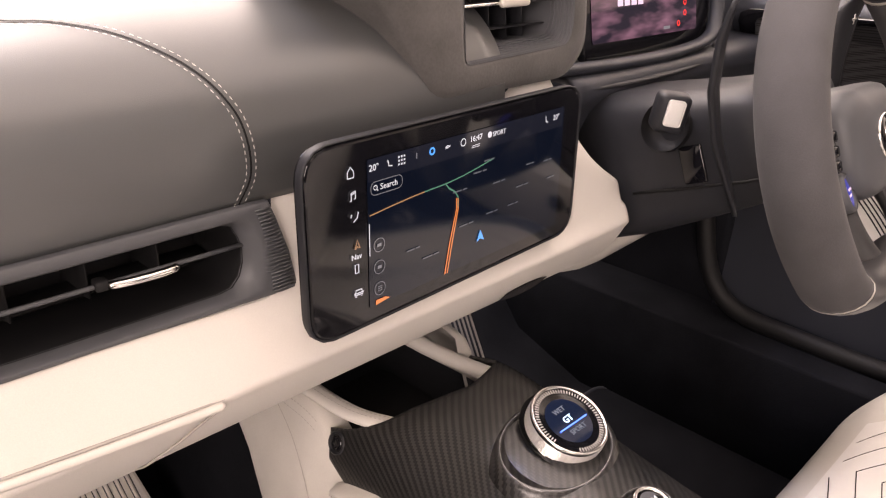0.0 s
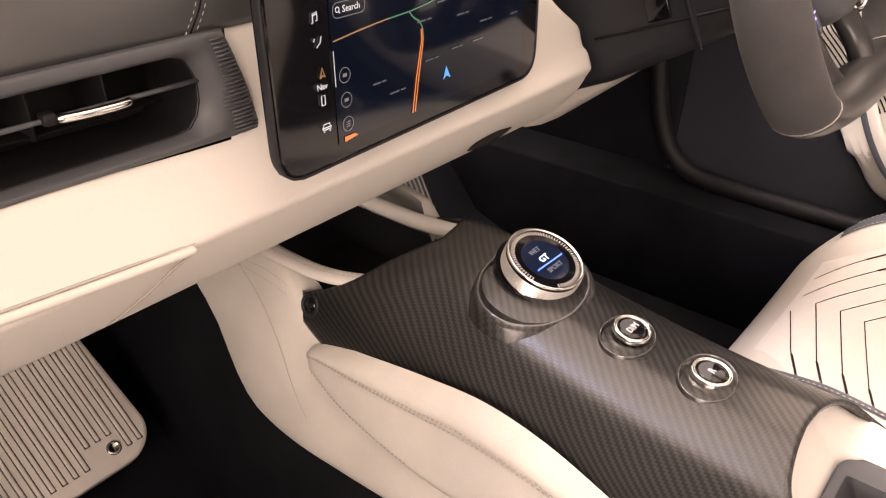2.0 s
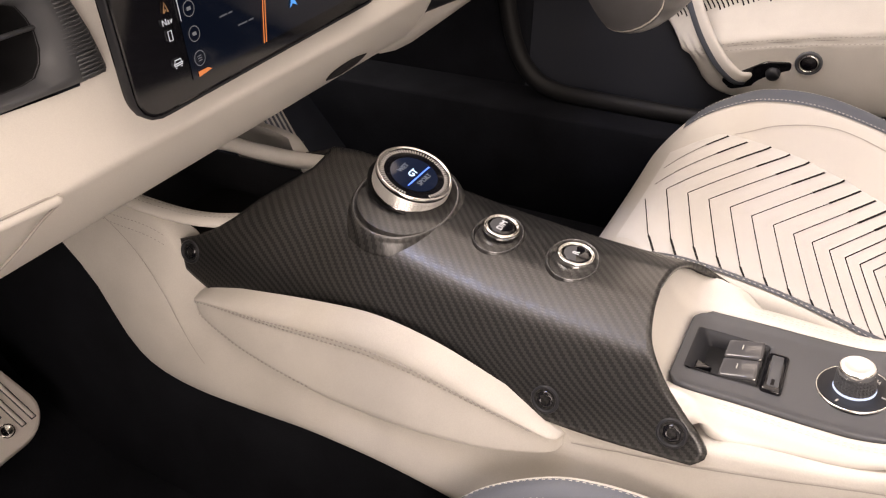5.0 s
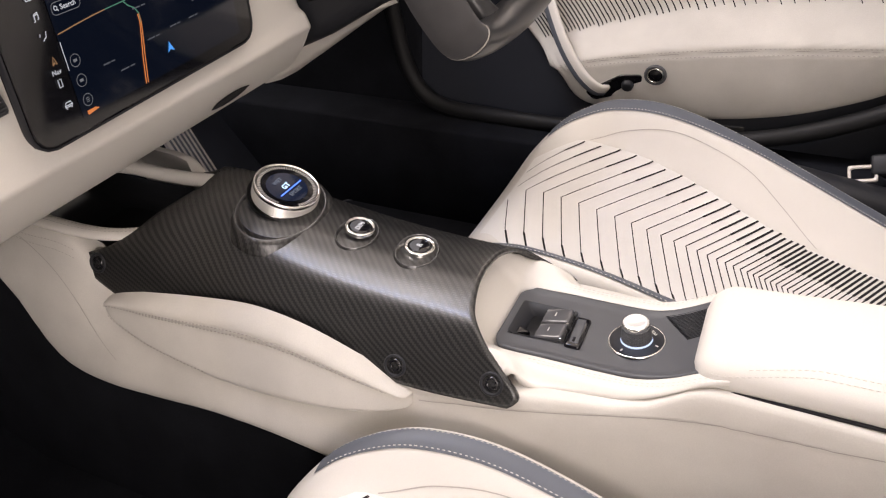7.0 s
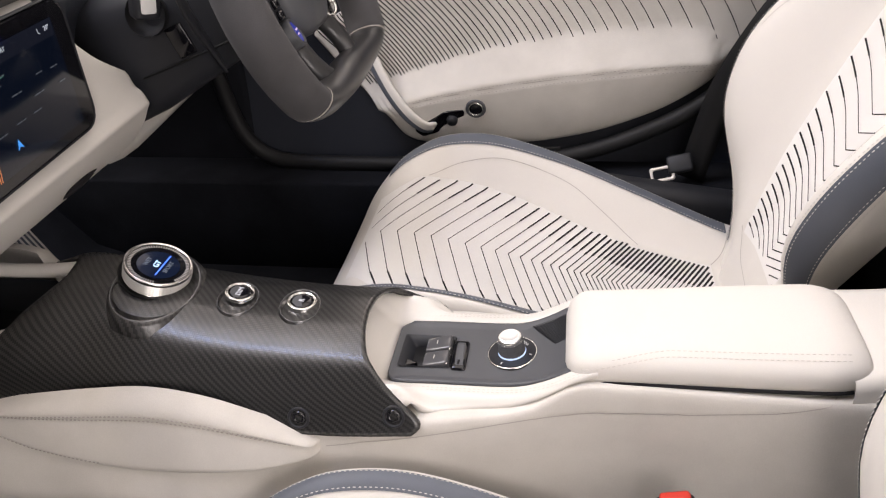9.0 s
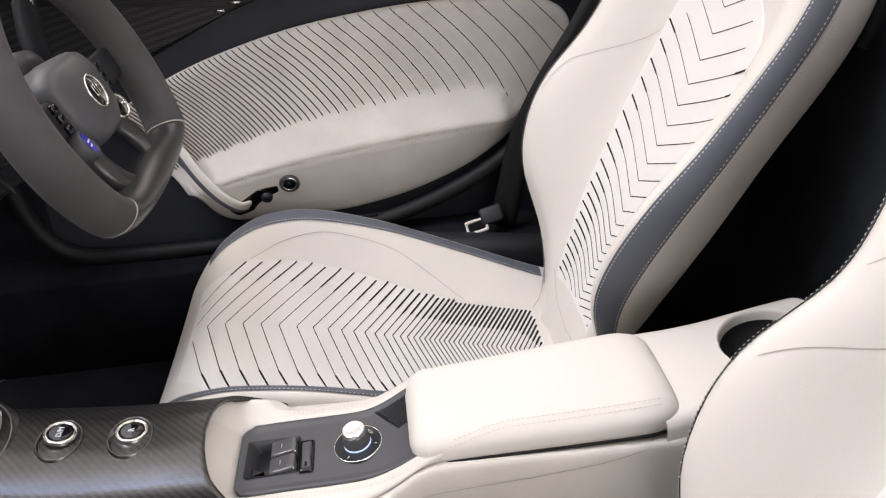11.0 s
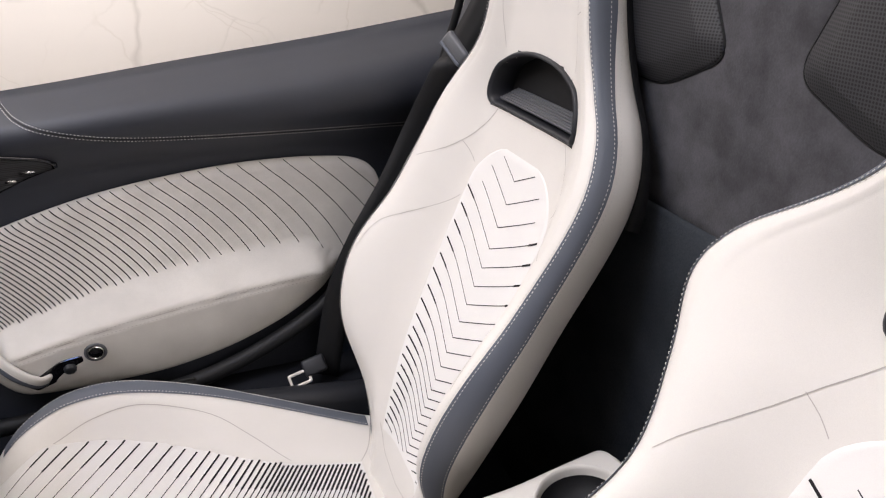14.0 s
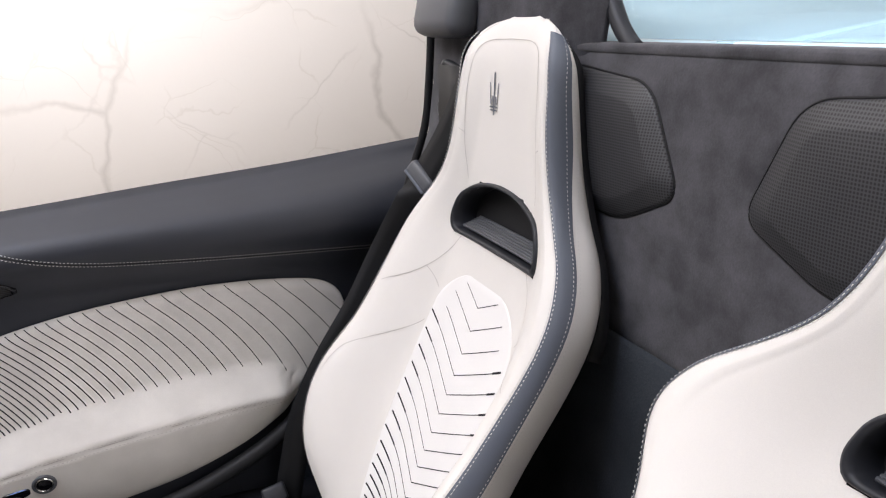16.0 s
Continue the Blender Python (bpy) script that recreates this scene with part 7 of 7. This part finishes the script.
part("green_road", stroke(S, [(-0.0235, 0.0190), (-0.020, 0.0150), (-0.0135, 0.0110), (-0.0100, 0.0060), (-0.0100, -0.0020)], 0.0011), LIT_GREEN, screen)
for d in (0.0, 0.0026):
    part("orange_route", stroke(S, [(-0.0115 + d * 0.6, 0.0055), (-0.0112 + d * 0.6, -0.002), (-0.0138 + d * 0.8, -0.012), (-0.0180 + d, -0.028), (-0.0228 + d, -0.0515)], 0.0011), LIT_ORANGE, screen, "orange route line")
for x, y, w in ((0.024, 0.027, 0.013), (0.014, 0.020, 0.016), (-0.008, 0.0105, 0.017), (-0.056, -0.021, 0.014), (-0.038, -0.0315, 0.018), (0.030, -0.016, 0.015), (0.056, -0.016, 0.014), (0.037, 0.007, 0.016), (0.067, -0.003, 0.017), (0.076, 0.013, 0.011), (0.100, 0.011, 0.012), (0.106, -0.005, 0.011), (0.000, -0.018, 0.017)):
    for share, at in ((0.55, -0.19), (0.30, 0.32)):
        part("map_name_bar", bar(S, x + w * at, y, w * share, 0.0011), LIT_FAINT, screen)
part("position_arrow", flat(S, [(0.0165, -0.0270), (0.0125, -0.0365), (0.0165, -0.0342), (0.0215, -0.0365)], 0.0014), LIT_BLUE, screen, "blue arrow")

# ---- foot plates, pedal and mats ----
plate_of = thing("foot_rest", "ribbed satin foot rest on the passenger's floor", "foot rest")
FOOT = frame_of((-0.289, 0.529, 0.153), (1, 0.03, 0), (0, 0.78, 0.62))
line = rounded([(-0.135, -0.075), (0.108, -0.075), (0.132, -0.05), (0.118, 0.16), (-0.135, 0.16)], [0.02, 0.02, 0.02, 0.02, 0.02], 5)
FOOTPLATE = soft_material("pale_satin_foot_plate", (0.84, 0.78, 0.73), 0.95, 0.45, 1200, 0.06, 10, 0.45)
part("plate", plate(line, 0.012, 0.004, FOOT), FOOTPLATE, plate_of, "satin metal plate")
for k in range(20):
    x = -0.125 + 0.0126 * k
    low = -0.058 if abs(x - 0.075) > 0.022 else -0.036
    part("groove", block(0.0066, 0.152 - low, 0.0012, 0.0004, 1, FOOT @ pose(x, (0.150 + low) / 2, 0.0002)), GREYPLASTIC, plate_of)
    part("rib", block(0.0042, 0.150 - low, 0.003, 0.0012, 2, FOOT @ pose(x, (0.150 + low) / 2, 0.0009)), FOOTPLATE, plate_of)
bolt = part("bolt", lathe([(0.0085, 0.0), (0.0080, 0.002), (0.0055, 0.0026), (0.0045, 0.001), (0.0, 0.001)], 24, FOOT @ pose(0.086, -0.052, 0.0)), CHROME, plate_of, "flush bolt")
pedal = thing("accelerator_pedal", "ribbed metal accelerator pedal in the driver's footwell", "pedal")
PEDAL = frame_of((0.356, 0.535, 0.185), (1, 0, 0), (0, 0.45, 0.89))
part("plate", plate(rounded([(-0.032, -0.085), (0.032, -0.085), (0.030, 0.11), (-0.030, 0.11)], 0.008, 4), 0.008, 0.002, PEDAL), STEEL, pedal)
for k in range(6):
    part("rib", block(0.0038, 0.17, 0.003, 0.001, 1, PEDAL @ pose(-0.0225 + 0.009 * k, 0.012, 0.001)), GREYPLASTIC, pedal)
for side, name in ((-1, "passenger's"), (1, "driver's")):
    mat = thing("floor_mat", "black carpet mat on the " + name + " floor", "mat", "floor mats")
    part("carpet", block(0.40, 0.36, 0.012, 0.005, 2, pose(side * 0.39, 0.23, 0.028)), CARPET, mat)
    edge = rounded([(side * 0.39 - 0.2, 0.05), (side * 0.39 + 0.2, 0.05), (side * 0.39 + 0.2, 0.41), (side * 0.39 - 0.2, 0.41)], 0.03, 5)
    part("binding", tube([(x, y, 0.032) for x, y in edge + edge[:1]], 0.004, 6), NIGHT, mat)

# ---- glovebox lid line in the cream band ----
glove = spline([(-0.231, 0.1765, 0.505), (-0.260, 0.1765, 0.507), (-0.324, 0.178, 0.511), (-0.45, 0.188, 0.516), (-0.60, 0.196, 0.519)], 40)
part("lid_edge", tube(glove, [0.0005] + [0.0030] * 39, 8), CREAM, dash, "rounded glovebox edge")
part("lid_gap", tube([p + Vector((0, 0.0022, 0.0032)) for p in glove], 0.0011, 6), THREAD_D, dash)
part("lid_gap", tube(spline([(-0.231, 0.1782, 0.503), (-0.245, 0.1815, 0.496), (-0.257, 0.1895, 0.484), (-0.268, 0.1995, 0.472), (-0.275, 0.212, 0.460), (-0.281, 0.235, 0.445)], 24), 0.0009, 6), THREAD_D, dash)

# narrow vent slot under the cream band
slot = [(0.060, 0.2035, 0.4665), (0.075, 0.2015, 0.4690), (0.092, 0.2003, 0.4705), (0.108, 0.2003, 0.4710), (0.122, 0.2005, 0.4712)]
part("vent_slot", tube(spline(slot, 16), [0.0006, 0.0016, 0.0024, 0.003, 0.0034, 0.0036, 0.0037, 0.0037, 0.0036, 0.0034, 0.0031, 0.0027, 0.0022, 0.0016, 0.001, 0.0005], 8), SLIT, dash, "dark lens-shaped slot")
